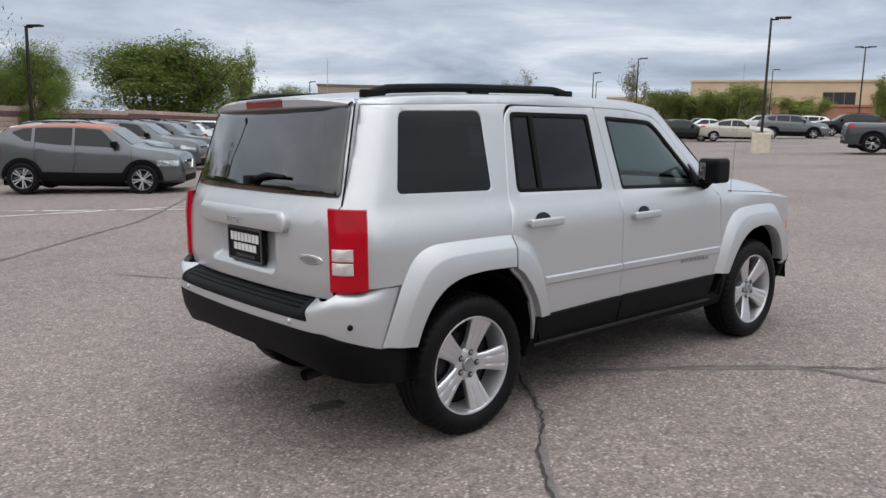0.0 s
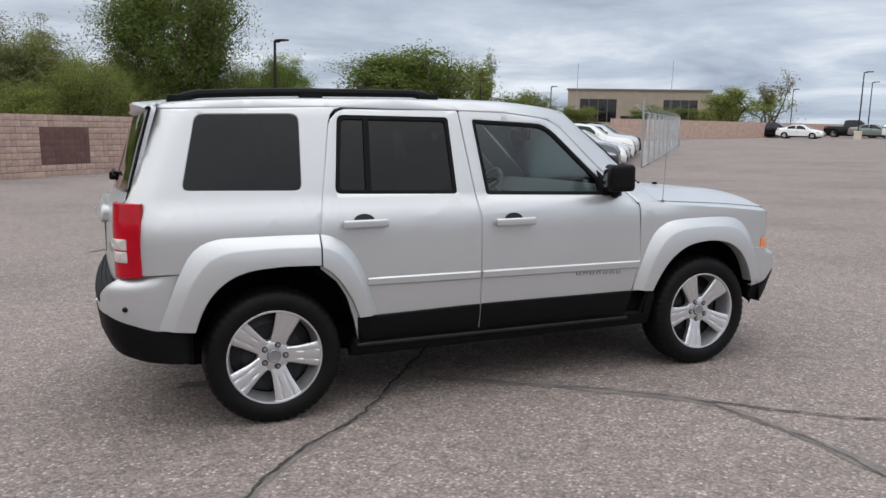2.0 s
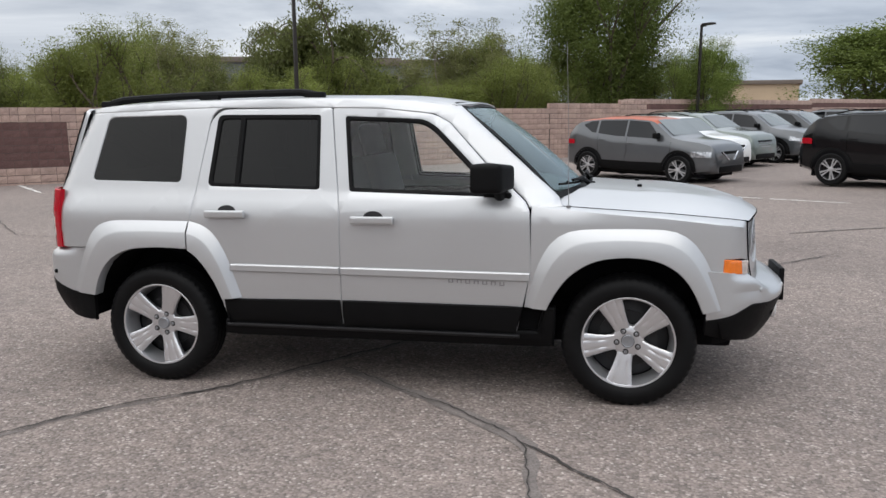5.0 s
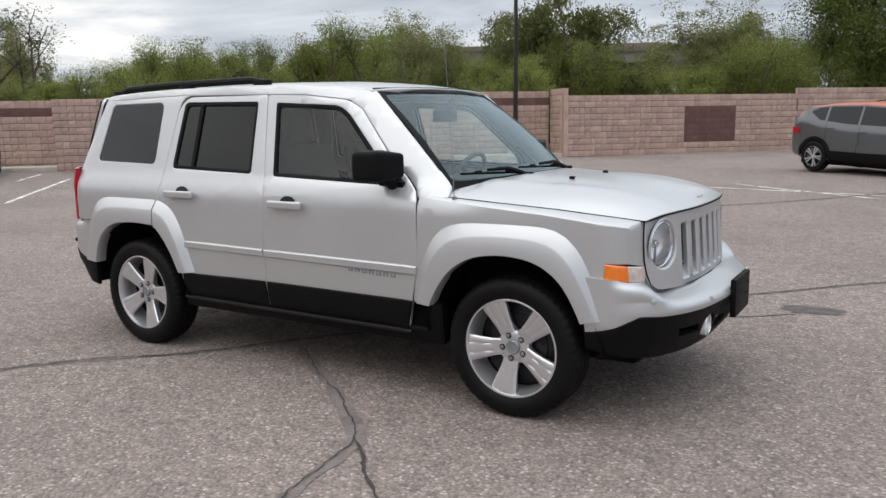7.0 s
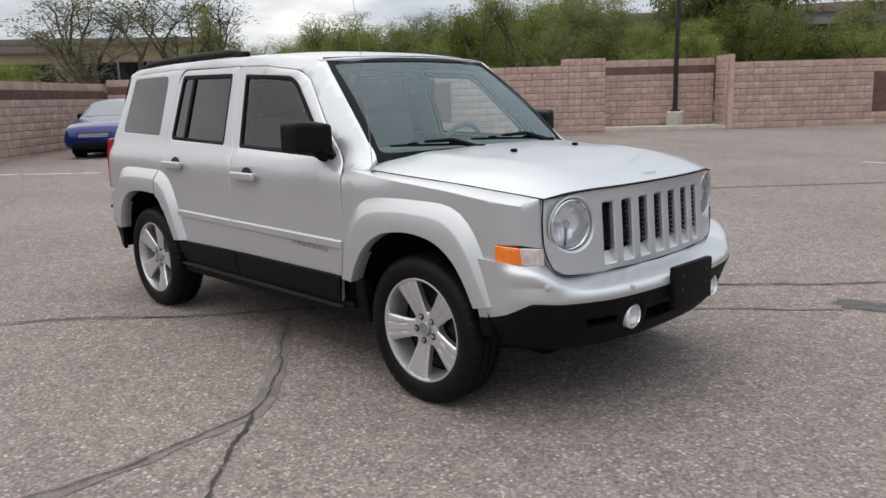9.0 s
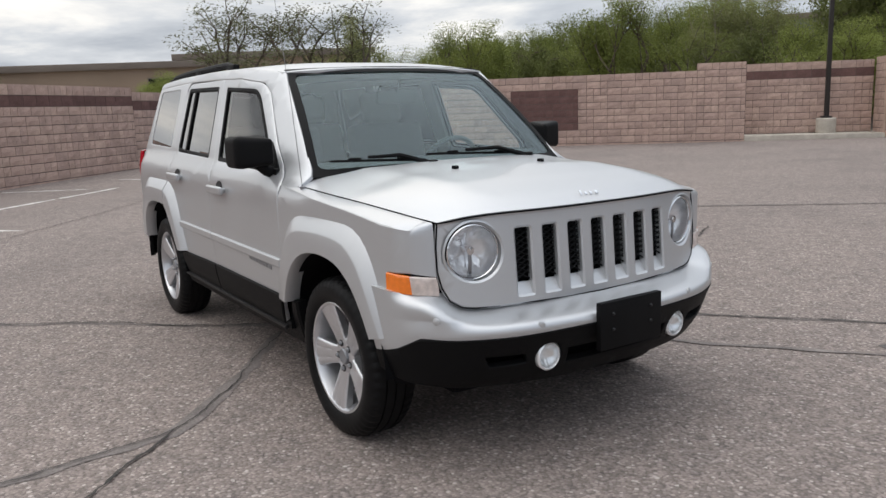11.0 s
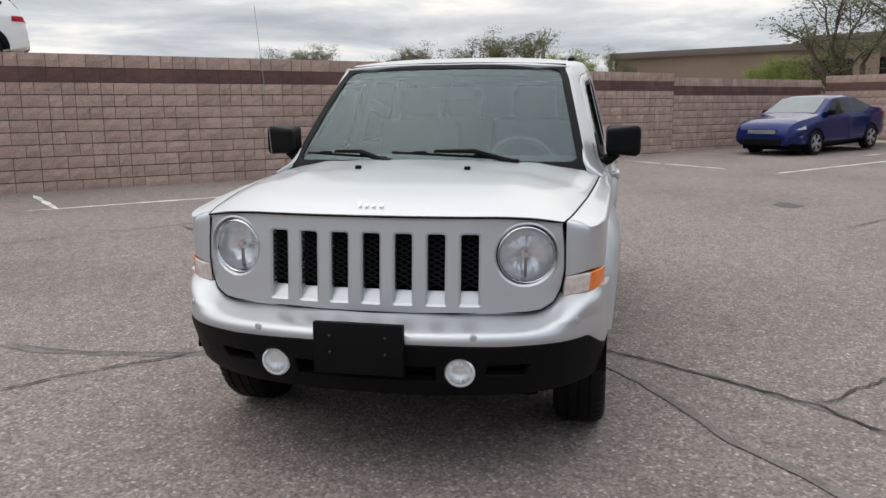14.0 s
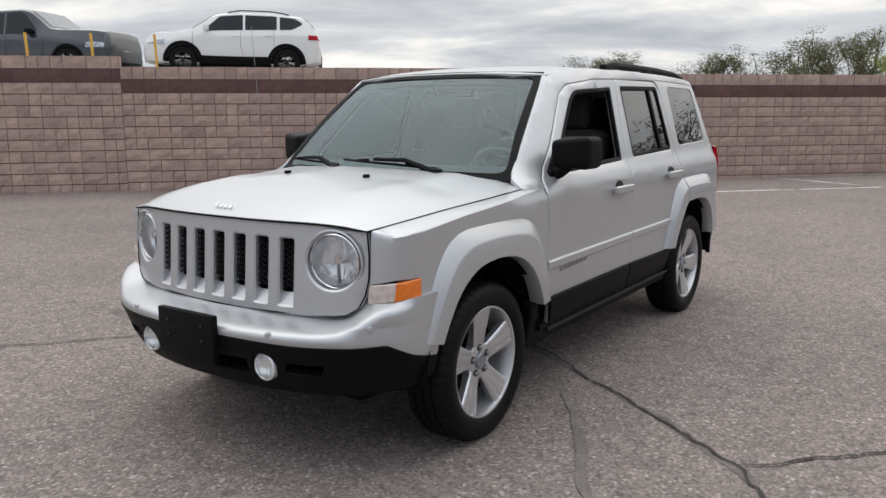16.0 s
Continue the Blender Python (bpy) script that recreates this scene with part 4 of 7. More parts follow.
for s in (-1, 1):
    mir = new("door_mirror")
    mir.parent = front_door[0] if s < 0 else front_door[1]
    bm = boxm(.585, .745, min(s * .815, s * .985), max(s * .815, s * .985), 1.105, 1.255, .032, 4)
    for v in bm.verts:
        v.co.x -= (abs(v.co.y) - .815) * .35
        if v.co.x > .70:
            v.co.z += (v.co.z - 1.18) * -.15
    part("shell", bm, BLACKPL, mir, "black mirror shell")
    part("mirror_face", boxm(.560, .584, min(s * .84, s * .965), max(s * .84, s * .965), 1.125, 1.235, .01), MIRRORM, mir)
    bm = bmesh.new()
    tube(bm, [(.66, s * .79, 1.075), (.66, s * .83, 1.09), (.655, s * .87, 1.12)], [.03, .028, .024], 10)
    add_box(bm, .60, .72, min(s * .76, s * .81), max(s * .76, s * .81), 1.055, 1.10, .015)
    part("mount", bm, BLACKPL, mir)
bm = bmesh.new()
tube(bm, [(1.01, -.802, 1.005), (1.01, -.805, 1.035)], .012, 10)
tube(bm, [(1.01, -.805, 1.03), (1.008, -.835, 1.45), (1.0, -.872, 1.84)], [.0020, .0015, .0011], 6)
part("antenna", bm, BADGE, fender[0], "thin grey antenna")
for s in (0, 1):
    sg = -1 if s == 0 else 1
    for k in range(7):
        x = .392 + .045 * k
        z = .641 - .013 * (x - .39) / .32
        for x0, x1, z0, z1 in ((x, x + .006, z - .010, z + .010), (x, x + .026, z + .006, z + .010) if k % 2 else (x, x + .026, z - .010, z - .006), (x + .020, x + .026, z - .010, z + .010)):
            y = half_width(x0, z)
            part("badge_bar", boxm(x0, x1, min(sg * (y - .003), sg * (y + .003)), max(sg * (y - .003), sg * (y + .003)), z0, z1), BADGE, front_door[s], smooth=False)

# underbody, liners and cabin
bm = bmesh.new()
add_box(bm, -1.72, 1.85, -.60, .60, .27, .42, .03)
add_box(bm, -.9, .9, -.76, .76, .27, .42, .03)
part("underbody", bm, LINER, suv)
for cx in (-1.317, 1.317):
    for s in (-1, 1):
        bm = bmesh.new()
        n = 18
        rings = []
        for i in range(n + 1):
            a = math.pi * (.02 + .96 * i / n)
            rings.append([bm.verts.new((cx + .45 * math.cos(a), s * y, .335 + .458 * math.sin(a))) for y in (.845, .50)])
        for ra, rb2 in zip(rings, rings[1:]):
            bm.faces.new((ra[0], ra[1], rb2[1], rb2[0]))
        c = bm.verts.new((cx, s * .50, .3))
        for ra, rb2 in zip(rings, rings[1:]):
            bm.faces.new((ra[1], rb2[1], c))
        part("wheel_liner", bm, LINER, suv)
for s in (-1, 1):
    for x0, x1, y0, y1, z0, z1 in ((-1.90, -1.75, .70, .79, .42, .90), (-.885, .90, .70, .79, .38, .90), (1.75, 1.80, .68, .76, .42, .90), (-1.9, .82, .66, .765, .82, 1.02), (.85, 1.80, .60, .70, .80, .90)):
        part("inner_panel", boxm(x0, x1, min(s * y0, s * y1), max(s * y0, s * y1), z0, z1), GAPM, suv, smooth=False)
for x0, x1, hw0, z0, z1 in ((1.70, 1.83, .60, .40, .90), (.95, 1.70, .60, .55, .90), (-1.98, -1.90, .62, .48, 1.10)):
    part("inner_panel", boxm(x0, x1, -hw0, hw0, z0, z1), GAPM, suv, smooth=False)
floor_b = bmesh.new()
add_box(floor_b, -.84, .84, -.72, .72, .42, .50)
add_box(floor_b, -1.9, -.84, -.46, .46, .42, .55)
part("cabin_floor", floor_b, FABRIC, suv)
for s in (-1, 1):
    bm = surf_mesh([(-1.86, .90), (-1.80, 1.09), (.78, 1.05), (.78, .55), (-.76, .55), (-.80, .90)], lambda x, z, s=s: (x, s * (half_width(x, z) - .07), z), (0, -s, 0), step=.2, depth=0)
    part("door_trim", bm, CABIN, suv)
    for pts in (((-1.02, 1.10), (-1.12, 1.10), (-1.10, 1.56), (-.98, 1.56)), ((-.30, 1.10), (-.17, 1.10), (-.22, 1.54), (-.34, 1.54)), ((-1.93, 1.12), (-1.74, 1.14), (-1.65, 1.56), (-1.79, 1.56))):
        bm = surf_mesh(list(pts), lambda x, z, s=s: (x, s * (half_width(x, z) - .045), z), (0, -s, 0), step=.1, depth=.02)
        part("pillar_trim", bm, CABIN, suv)
part("headliner", surf_mesh([(-1.78, -.60), (.40, -.60), (.40, .60), (-1.78, .60)], lambda x, y: (x, y, roof_z(x) - .065 - .05 * (abs(y) / .6) ** 3), (0, 0, -1), step=.15, depth=0), CABIN, suv)
bm = surf_mesh([(-.70, 0), (.70, 0), (.70, 1), (-.70, 1)], lambda y, t: (.56 + .47 * t - .10 * (y / .7) ** 2 * t, y, 1.045 + .05 * math.sin(math.pi * t) - .03 * (1 - t) ** 4 + .02), (0, 0, 1), step=.1, depth=.25)
part("dashboard", bm, DASH, suv)
bm = boxm(.50, .60, -.15, .15, .62, 1.05, .03)
part("centre_console", bm, DASH, suv)
bm = bmesh.new()
for k in range(28):
    a0, a1 = 2 * math.pi * k / 28, 2 * math.pi * (k + 1) / 28
    tube(bm, [(.185 * math.cos(a0), .185 * math.sin(a0), 0), (.185 * math.cos(a1), .185 * math.sin(a1), 0)], .015, 6, False)
add_box(bm, -.07, .07, -.06, .06, -.03, .02, .02)
for a in (0, 2.4, -2.4):
    tube(bm, [(.05 * math.sin(a), .05 * math.cos(a), 0), (.18 * math.sin(a), .18 * math.cos(a), 0)], .014, 6)
bmesh.ops.transform(bm, matrix=Matrix.Translation((.40, .37, 1.02)) @ Matrix.Rotation(radians(-62), 4, "Y"), verts=bm.verts)
part("steering_wheel", bm, DASH, suv)


def seat(x, y, w):
    st = new("seat")
    st.parent = suv
    part("cushion", boxm(x - .05, x + .45, y - w / 2, y + w / 2, .50, .74, .06, 3), FABRIC, st)
    bm = boxm(-.07, .07, -w / 2, w / 2, 0, .62, .05, 3, pose(x - .05, y, .66, 0, -14, 0))
    part("seat_back", bm, FABRIC, st)
    bm = boxm(-.05, .05, -.13, .13, .63, .83, .04, 3, pose(x - .05, y, .66, 0, -14, 0))
    part("headrest", bm, FABRIC, st)


for y in (-.37, .37):
    seat(-.15, y, .52)
for y in (-.25, .25):
    seat(-1.05, y, .47)
bm = boxm(.46, .49, -.12, .12, 1.385, 1.455, .012)
tube(bm, [(.48, 0, 1.44), (.53, 0, 1.52)], .008, 6)
part("rear_view_mirror", bm, GREYPL, suv)

# wheels


def tyre_mesh(r, w, rim):
    h = w / 2
    prof = [(rim, -h * .80), (rim + .012, -h * .93), (rim + .045, -h * .995), (r - .045, -h * .985), (r - .016, -h * .88), (r - .006, -h * .74)]
    for g in (-.42, -.02, .38):
        prof += [(r, h * (g - .16)), (r, h * (g - .03)), (r - .008, h * (g - .025)), (r - .008, h * (g + .035)), (r, h * (g + .04))]
    prof += [(r - .001, h * .62), (r - .006, h * .74), (r - .016, h * .88), (r - .045, h * .985), (rim + .045, h * .995), (rim + .012, h * .93), (rim, h * .80)]
    n = 150
    bm = lathe(bmesh.new(), prof, n)
    bm.verts.ensure_lookup_table()
    last = len(prof) - 1
    for ring in (4, 5, 6, last - 4, last - 5, last - 6):
        for k in range(0, n, 3):
            v = bm.verts[ring * n + k]
            q = (math.hypot(v.co.x, v.co.z) - .006) / math.hypot(v.co.x, v.co.z)
            v.co.x *= q
            v.co.z *= q
    return bm


def wheel(parent, r=.340, w=.215, rim=.232, spokes=5):
    """A wheel at the origin whose outer face looks to -y."""
    wh = new("wheel")
    wh.parent = parent
    part("tyre", tyre_mesh(r, w, rim), RUBBER, wh, "black tyre with tread blocks")
    bm = lathe(bmesh.new(), [(rim + .006, -w * .40), (rim + .008, -w * .42), (rim + .003, -w * .432), (rim - .004, -w * .425), (rim - .008, -w * .37), (rim - .018, -w * .16), (rim - .024, w * .10)], 60)
    part("rim", bm, ALLOY, wh, "silver alloy rim")
    part("barrel", lathe(bmesh.new(), [(rim - .024, w * .10), (rim - .03, w * .38), (rim + .006, w * .40)], 48), DARKMETAL, wh, "dark inner barrel of the rim")
    bm = bmesh.new()
    for k in range(spokes):
        a = 2 * math.pi * k / spokes + math.pi / 2
        outl = rpoly([(.030, -.034), (.080, -.034), (.15, -.046), (rim - .012, -.061), (rim - .002, -.064), (rim - .002, .064), (rim - .012, .061), (.15, .046), (.080, .034), (.030, .034)], 3)

        def sp(u, v):
            w = .034 + .030 * max(0, u - .07) / .16
            k = abs(v) / w
            out = min(1, max(0, (u - .07) / .04))
            groove = .0035 * math.exp(-((k - .42) / .07) ** 2) * out
            return (u, -.050 - .036 * min(1, max(0, u - .045) / (rim - .045)) ** .8 + groove + .012 * max(0, k - .70) * out, v)
        b = surf_mesh(outl, sp, (0, -1, 0), step=.008, depth=.040, edge=.006)
        bmesh.ops.transform(b, matrix=Matrix.Rotation(a, 4, "Y"), verts=b.verts)
        me = bpy.data.meshes.new("tmp")
        b.to_mesh(me)
        b.free()
        bm.from_mesh(me)
        bpy.data.meshes.remove(me)
    lathe(bm, [(.082, -.02), (.080, -.050), (.070, -.056), (.036, -.055)], 40)
    part("spoke", bm, ALLOY, wh, "silver five-spoke alloy face")
    bm = lathe(bmesh.new(), [(.035, -.052), (.034, -.063), (.030, -.067), (.024, -.065), (.0005, -.066)], 28)
    part("centre_cap", bm, CAPM, wh, "grey centre cap")
    for k in range(spokes):
        a = 2 * math.pi * k / spokes + math.pi / 2
        at = Matrix.Translation((.057 * math.cos(a), 0, -.057 * math.sin(a)))
        b0 = lathe(bmesh.new(), [(.0095, -.04), (.0095, -.066), (.0065, -.070), (.0005, -.070)], 6)
        bmesh.ops.transform(b0, matrix=at, verts=b0.verts)
        part("lug_nut", b0, BADGE, wh)
        # dark ring gives the shade of the pit round the nut; no pit is cut
        b0 = lathe(bmesh.new(), [(.0155, -.050), (.0150, -.0585), (.0095, -.0580)], 20)
        bmesh.ops.transform(b0, matrix=at, verts=b0.verts)
        part("lug_seat", b0, DARKMETAL, wh)
    bm = lathe(bmesh.new(), [(.0005, .0), (.15, .0), (.15, .012), (.205, .03), (.205, .05)], 36)
    part("brake_disc", bm, DARKMETAL, wh)
    return wh


first = wheel(suv)
first.matrix_basis = pose(-1.317, -.740, .336, 0, 56, 0)
for x, s, spin in ((1.317, -1, 11), (1.317, 1, 33), (-1.317, 1, 61)):
    copy_thing(first, pose(x, s * .740, .336, 0, spin, 0 if s < 0 else 180))

# ---- ground ----
PLUMB = Vector((0.016, -0.027, 1)).normalized()
LEANM = Vector((0, 0, 1)).rotation_difference(PLUMB).to_matrix().to_4x4()


def gh(x, y):
    """The ground's height: flat round the SUV, then rising gently."""
    return 0.013 * max(0.0, math.hypot(x, y) - 12.0)


def stand(x, y, az=0.0, dz=0.0):
    return Matrix.Translation((x, y, gh(x, y) + dz)) @ LEANM @ Matrix.Rotation(radians(az), 4, "Z")


def asphalt():
    m = bpy.data.materials.new("worn_asphalt")
    m.use_nodes = True
    t = m.node_tree
    p = t.nodes["Principled BSDF"]
    p.inputs["Roughness"].default_value = 0.92
    p.inputs["Specular IOR Level"].default_value = 0.25
    co = t.nodes.new("ShaderNodeTexCoord")

    def ramp(src, *stops):
        r = t.nodes.new("ShaderNodeValToRGB")
        while len(r.color_ramp.elements) < len(stops):
            r.color_ramp.elements.new(0.5)
        for e, (pos, c) in zip(r.color_ramp.elements, stops):
            e.position, e.color = pos, (*c, 1)
        t.links.new(src, r.inputs[0])
        return r.outputs[0]

    def mult(a, b, fac=1.0):
        x = t.nodes.new("ShaderNodeMixRGB")
        x.blend_type = "MULTIPLY"
        x.inputs[0].default_value = fac
        t.links.new(a, x.inputs[1])
        t.links.new(b, x.inputs[2])
        return x.outputs[0]
    vo = t.nodes.new("ShaderNodeTexVoronoi")
    vo.inputs["Scale"].default_value = 75
    t.links.new(co.outputs["Object"], vo.inputs["Vector"])
    sepc = t.nodes.new("ShaderNodeSeparateColor")
    t.links.new(vo.outputs["Color"], sepc.inputs[0])
    stone = ramp(sepc.outputs[0], (0.0, (0.158, 0.133, 0.122)), (0.35, (0.218, 0.183, 0.168)), (0.75, (0.270, 0.227, 0.208)), (0.93, (0.312, 0.263, 0.243)), (1.0, (0.45, 0.40, 0.37)))
    dist = ramp(vo.outputs["Distance"], (0.0, (1.12, 1.12, 1.12)), (0.55, (0.95, 0.95, 0.95)), (0.9, (0.68, 0.68, 0.68)))
    n = t.nodes.new("ShaderNodeTexNoise")
    n.inputs["Scale"].default_value, n.inputs["Detail"].default_value, n.inputs["Roughness"].default_value = 0.35, 8, 0.62
    t.links.new(co.outputs["Object"], n.inputs["Vector"])
    stain = ramp(n.outputs["Fac"], (0.28, (0.78, 0.78, 0.79)), (0.5, (1.0, 1.0, 1.0)), (0.72, (1.12, 1.11, 1.10)))
    n2 = t.nodes.new("ShaderNodeTexNoise")
    n2.inputs["Scale"].default_value, n2.inputs["Detail"].default_value = 9, 6
    t.links.new(co.outputs["Object"], n2.inputs["Vector"])
    patch = ramp(n2.outputs["Fac"], (0.3, (0.86, 0.86, 0.87)), (0.6, (1.08, 1.07, 1.06)))
    c = mult(mult(mult(stone, dist), stain), patch)
    t.links.new(c, p.inputs["Base Color"])
    b = t.nodes.new("ShaderNodeBump")
    b.inputs["Strength"].default_value, b.inputs["Distance"].default_value = 0.55, 0.006
    b.invert = True
    t.links.new(vo.outputs["Distance"], b.inputs["Height"])
    t.links.new(b.outputs[0], p.inputs["Normal"])
    return m


ASPHALT = asphalt()
bm = bmesh.new()
radii = [0, 2, 4, 6, 9, 12, 14, 17, 21, 26, 33, 42, 55, 75, 100, 140, 200, 300, 500, 900, 1800, 3600]
rings = []
for r in radii:
    rings.append([bm.verts.new((r * math.cos(2 * math.pi * k / 64), r * math.sin(2 * math.pi * k / 64), 0.013 * max(0, min(r, 150) - 12.0) + .004 * max(0, r - 150))) for k in range(64)] if r else [bm.verts.new((0, 0, 0))])
for k in range(64):
    bm.faces.new((rings[0][0], rings[1][k], rings[1][(k + 1) % 64]))
for ra, rb_ in zip(rings[1:], rings[2:]):
    for k in range(64):
        bm.faces.new((ra[k], rb_[k], rb_[(k + 1) % 64], ra[(k + 1) % 64]))
ground = tagged(part("ground", bm, ASPHALT), "worn pinkish grey asphalt with exposed aggregate", "asphalt", kind="structure")

CRACK = mat("open_crack", (0.045, 0.040, 0.037), 0.95, 0, 0.3, 20)
SEAL = mat("old_crack_sealant", (0.160, 0.138, 0.129), 0.9, 0, 0.30, 6, 0.25, 90)
STAIN = mat("oily_asphalt", (0.085, 0.076, 0.072), 0.85, 0, 0.35, 14, 0.3, 80)
LINEP = mat("faded_white_line_paint", (0.62, 0.60, 0.57), 0.8, 0, 0.30, 3, 0.25, 60)


def ribbon(pts, width, jitter, seed, step=0.05, z=0.003, gap=0.0):
    """A jagged flat band along points."""
    rnd = random.Random(seed)
    q = []
    for a, b in zip(pts, pts[1:]):
        n = max(1, int(math.dist(a, b) / step))
        q += [(a[0] + (b[0] - a[0]) * i / n, a[1] + (b[1] - a[1]) * i / n) for i in range(n)]
    q.append(pts[-1])
    bm = bmesh.new()
    prev, off = None, 0.0
    for i, p in enumerate(q):
        a, b = q[max(0, i - 1)], q[min(len(q) - 1, i + 1)]
        dx, dy = b[0] - a[0], b[1] - a[1]
        k = math.hypot(dx, dy) or 1
        off = 0.72 * off + rnd.uniform(-jitter, jitter)
        w = width * rnd.uniform(0.45, 1.25) / 2
        end = min(1, (i + 1) / 4, (len(q) - i) / 4)
        w *= end
        nx, ny = -dy / k, dx / k
        cx, cy = p[0] + nx * off, p[1] + ny * off
        h = gh(cx, cy) + z
        pair = (bm.verts.new((cx + nx * w, cy + ny * w, h)), bm.verts.new((cx - nx * w, cy - ny * w, h)))
        if prev and not (gap and rnd.random() < gap):
            bm.faces.new((prev[0], pair[0], pair[1], prev[1]))
        prev = pair
    return bm


CRACKS = [
    ([(-3.4, -3.9), (-2.3, -2.5), (-1.66, -1.74), (-1.5, -1.48), (-1.22, -1.18), (-.88, -.86), (-.62, -.50), (-.3, -.05), (0, .34), (.37, .88), (.76, 1.45), (1.02, 1.79), (1.3, 2.02), (1.9, 2.5), (2.6, 3.3), (3.6, 4.3)], .045, .016),
    ([(-.35, -.42), (.03, -.74), (.35, -.95), (.73, -1.27), (.86, -1.44), (.90, -1.7), (.95, -2.1), (.9, -2.6)], .085, .007),
    ([(.83, -1.40), (.95, -1.52), (1.25, -1.82), (1.61, -2.09), (2.2, -2.6), (3.4, -3.7)], .0, .016),
    ([(1.02, 1.79), (.72, 2.1), (.36, 2.38), (0, 2.8), (-.68, 3.88), (-1.2, 4.8)], .0, .017),
    ([(-1.4, -5.6), (-2.65, -4.73), (-3.54, -4.04), (-4.17, -2.99), (-5.4, -2.2), (-6.2, -1.55), (-7.64, -.43), (-9.26, .73)], .0, .017),
    ([(-3.54, -4.04), (-2.56, -2.97), (-1.9, -1.98)], .0, .014),
    ([(-2.4, 5.9), (-1.16, 7.29), (.67, 9.25), (1.52, 10.48), (3.54, 13.71)], .07, .012),
    ([(.58, .84), (1.5, 1.37), (2.2, 1.9)], .05, .0),
    ([(-4.5, 3.4), (-6.0, 4.6), (-7.2, 4.9), (-9.0, 6.6)], .0, .015),
    ([(3.5, 6.0), (6.5, 7.6), (9.5, 7.2)], .06, .012),
]
for i, (pts, seal, slit) in enumerate(CRACKS):
    if seal:
        tagged(part("crack_sealant", ribbon(pts, seal, .012, 50 + i, .08, .0025 + .0004 * i), SEAL, smooth=False), "dark old sealant band along a crack in asphalt", "crack sealant", kind="structure")
    if slit:
        tagged(part("crack", ribbon(pts, slit, .012, 90 + i, .035, .008 + .0004 * i), CRACK, smooth=False), "dark jagged crack in the asphalt", "crack", kind="structure")
LINES = [[(-4.3, -6.8), (-8.0, -3.2), (-12.4, 1.0)], [(-6.0, -8.0), (-4.55, -6.45)], [(-10.2, -4.3), (-6.9, -1.24)], [(-12.9, 8.4), (-16.3, 11.4)], [(-12.0, 11.4), (-15.0, 14.0)], [(-11.5, 4.0), (-15.6, 8.0)],
         [(-13.3, -1.2), (-12.5, .5)], [(-.5, 12.9), (2.3, 10.7)], [(-.9, 12.0), (2.4, 11.3)], [(3.4, 11.6), (5.4, 10.2)], [(-14.4, 1.2), (-12.4, 3.2)], [(-17.8, 8.6), (-16.1, 6.9)]]
for i, pts in enumerate(LINES):
    tagged(part("parking_line", ribbon(pts, .105, .004, 200 + i, .12, .004, .05), LINEP, smooth=False), "faded white painted parking line", "parking line", "parking lines", kind="structure")
for x, y, r in ((2.31, 2.08, .24), (-6.5, 3.2, .3), (-1.64, -.04, .12)):
    rnd = random.Random(int(x * 10) + 50)
    bm = bmesh.new()
    vs = [bm.verts.new((x + r * rnd.uniform(.6, 1.1) * math.cos(a), y + r * .7 * rnd.uniform(.6, 1.1) * math.sin(a), gh(x, y) + .0035)) for a in np.linspace(0, 2 * math.pi, 19)[:-1]]
    bm.faces.new(vs)
    tagged(part("oil_stain", bm, STAIN, smooth=False), "dark oil stain on the asphalt", "stain", kind="structure")

# ---- block walls ----


def block_material(name, base, island):
    m = mat(name, base, 0.93, 0, 0.16, 3.0, 0.14, 45, bump=0.5, bscale=35, spec=0.2)
    t = m.node_tree
    p = t.nodes["Principled BSDF"]
    src = p.inputs["Base Color"].links[0].from_socket
    if island:
        g = t.nodes.new("ShaderNodeNewGeometry")
        rsock = g.outputs["Random Per Island"]
    else:
        rsock = t.nodes.new("ShaderNodeObjectInfo").outputs["Random"]
    r = t.nodes.new("ShaderNodeValToRGB")
    r.color_ramp.elements[0].color, r.color_ramp.elements[1].color = (0.90, 0.88, 0.88, 1), (1.09, 1.07, 1.04, 1)
    e = r.color_ramp.elements.new(0.5)
    e.color = (1.0, 0.96, 0.95, 1)
    t.links.new(rsock, r.inputs[0])
    x = t.nodes.new("ShaderNodeMixRGB")
    x.blend_type = "MULTIPLY"
    x.inputs[0].default_value = 1
    t.links.new(src, x.inputs[1])
    t.links.new(r.outputs[0], x.inputs[2])
    t.links.new(x.outputs[0], p.inputs["Base Color"])
    return m


TAN, BROWN = (0.425, 0.315, 0.272), (0.138, 0.082, 0.076)
BLOCK = {k: block_material("split_face_block_" + k, c, False) for k, c in (("tan", TAN), ("brown", BROWN))}
BLOCKJ = {k: block_material("split_face_blocks_" + k, c, True) for k, c in (("tan", TAN), ("brown", BROWN))}
MORTAR = mat("mortar", (0.11, 0.082, 0.073), 0.95, 0, 0.2, 6)


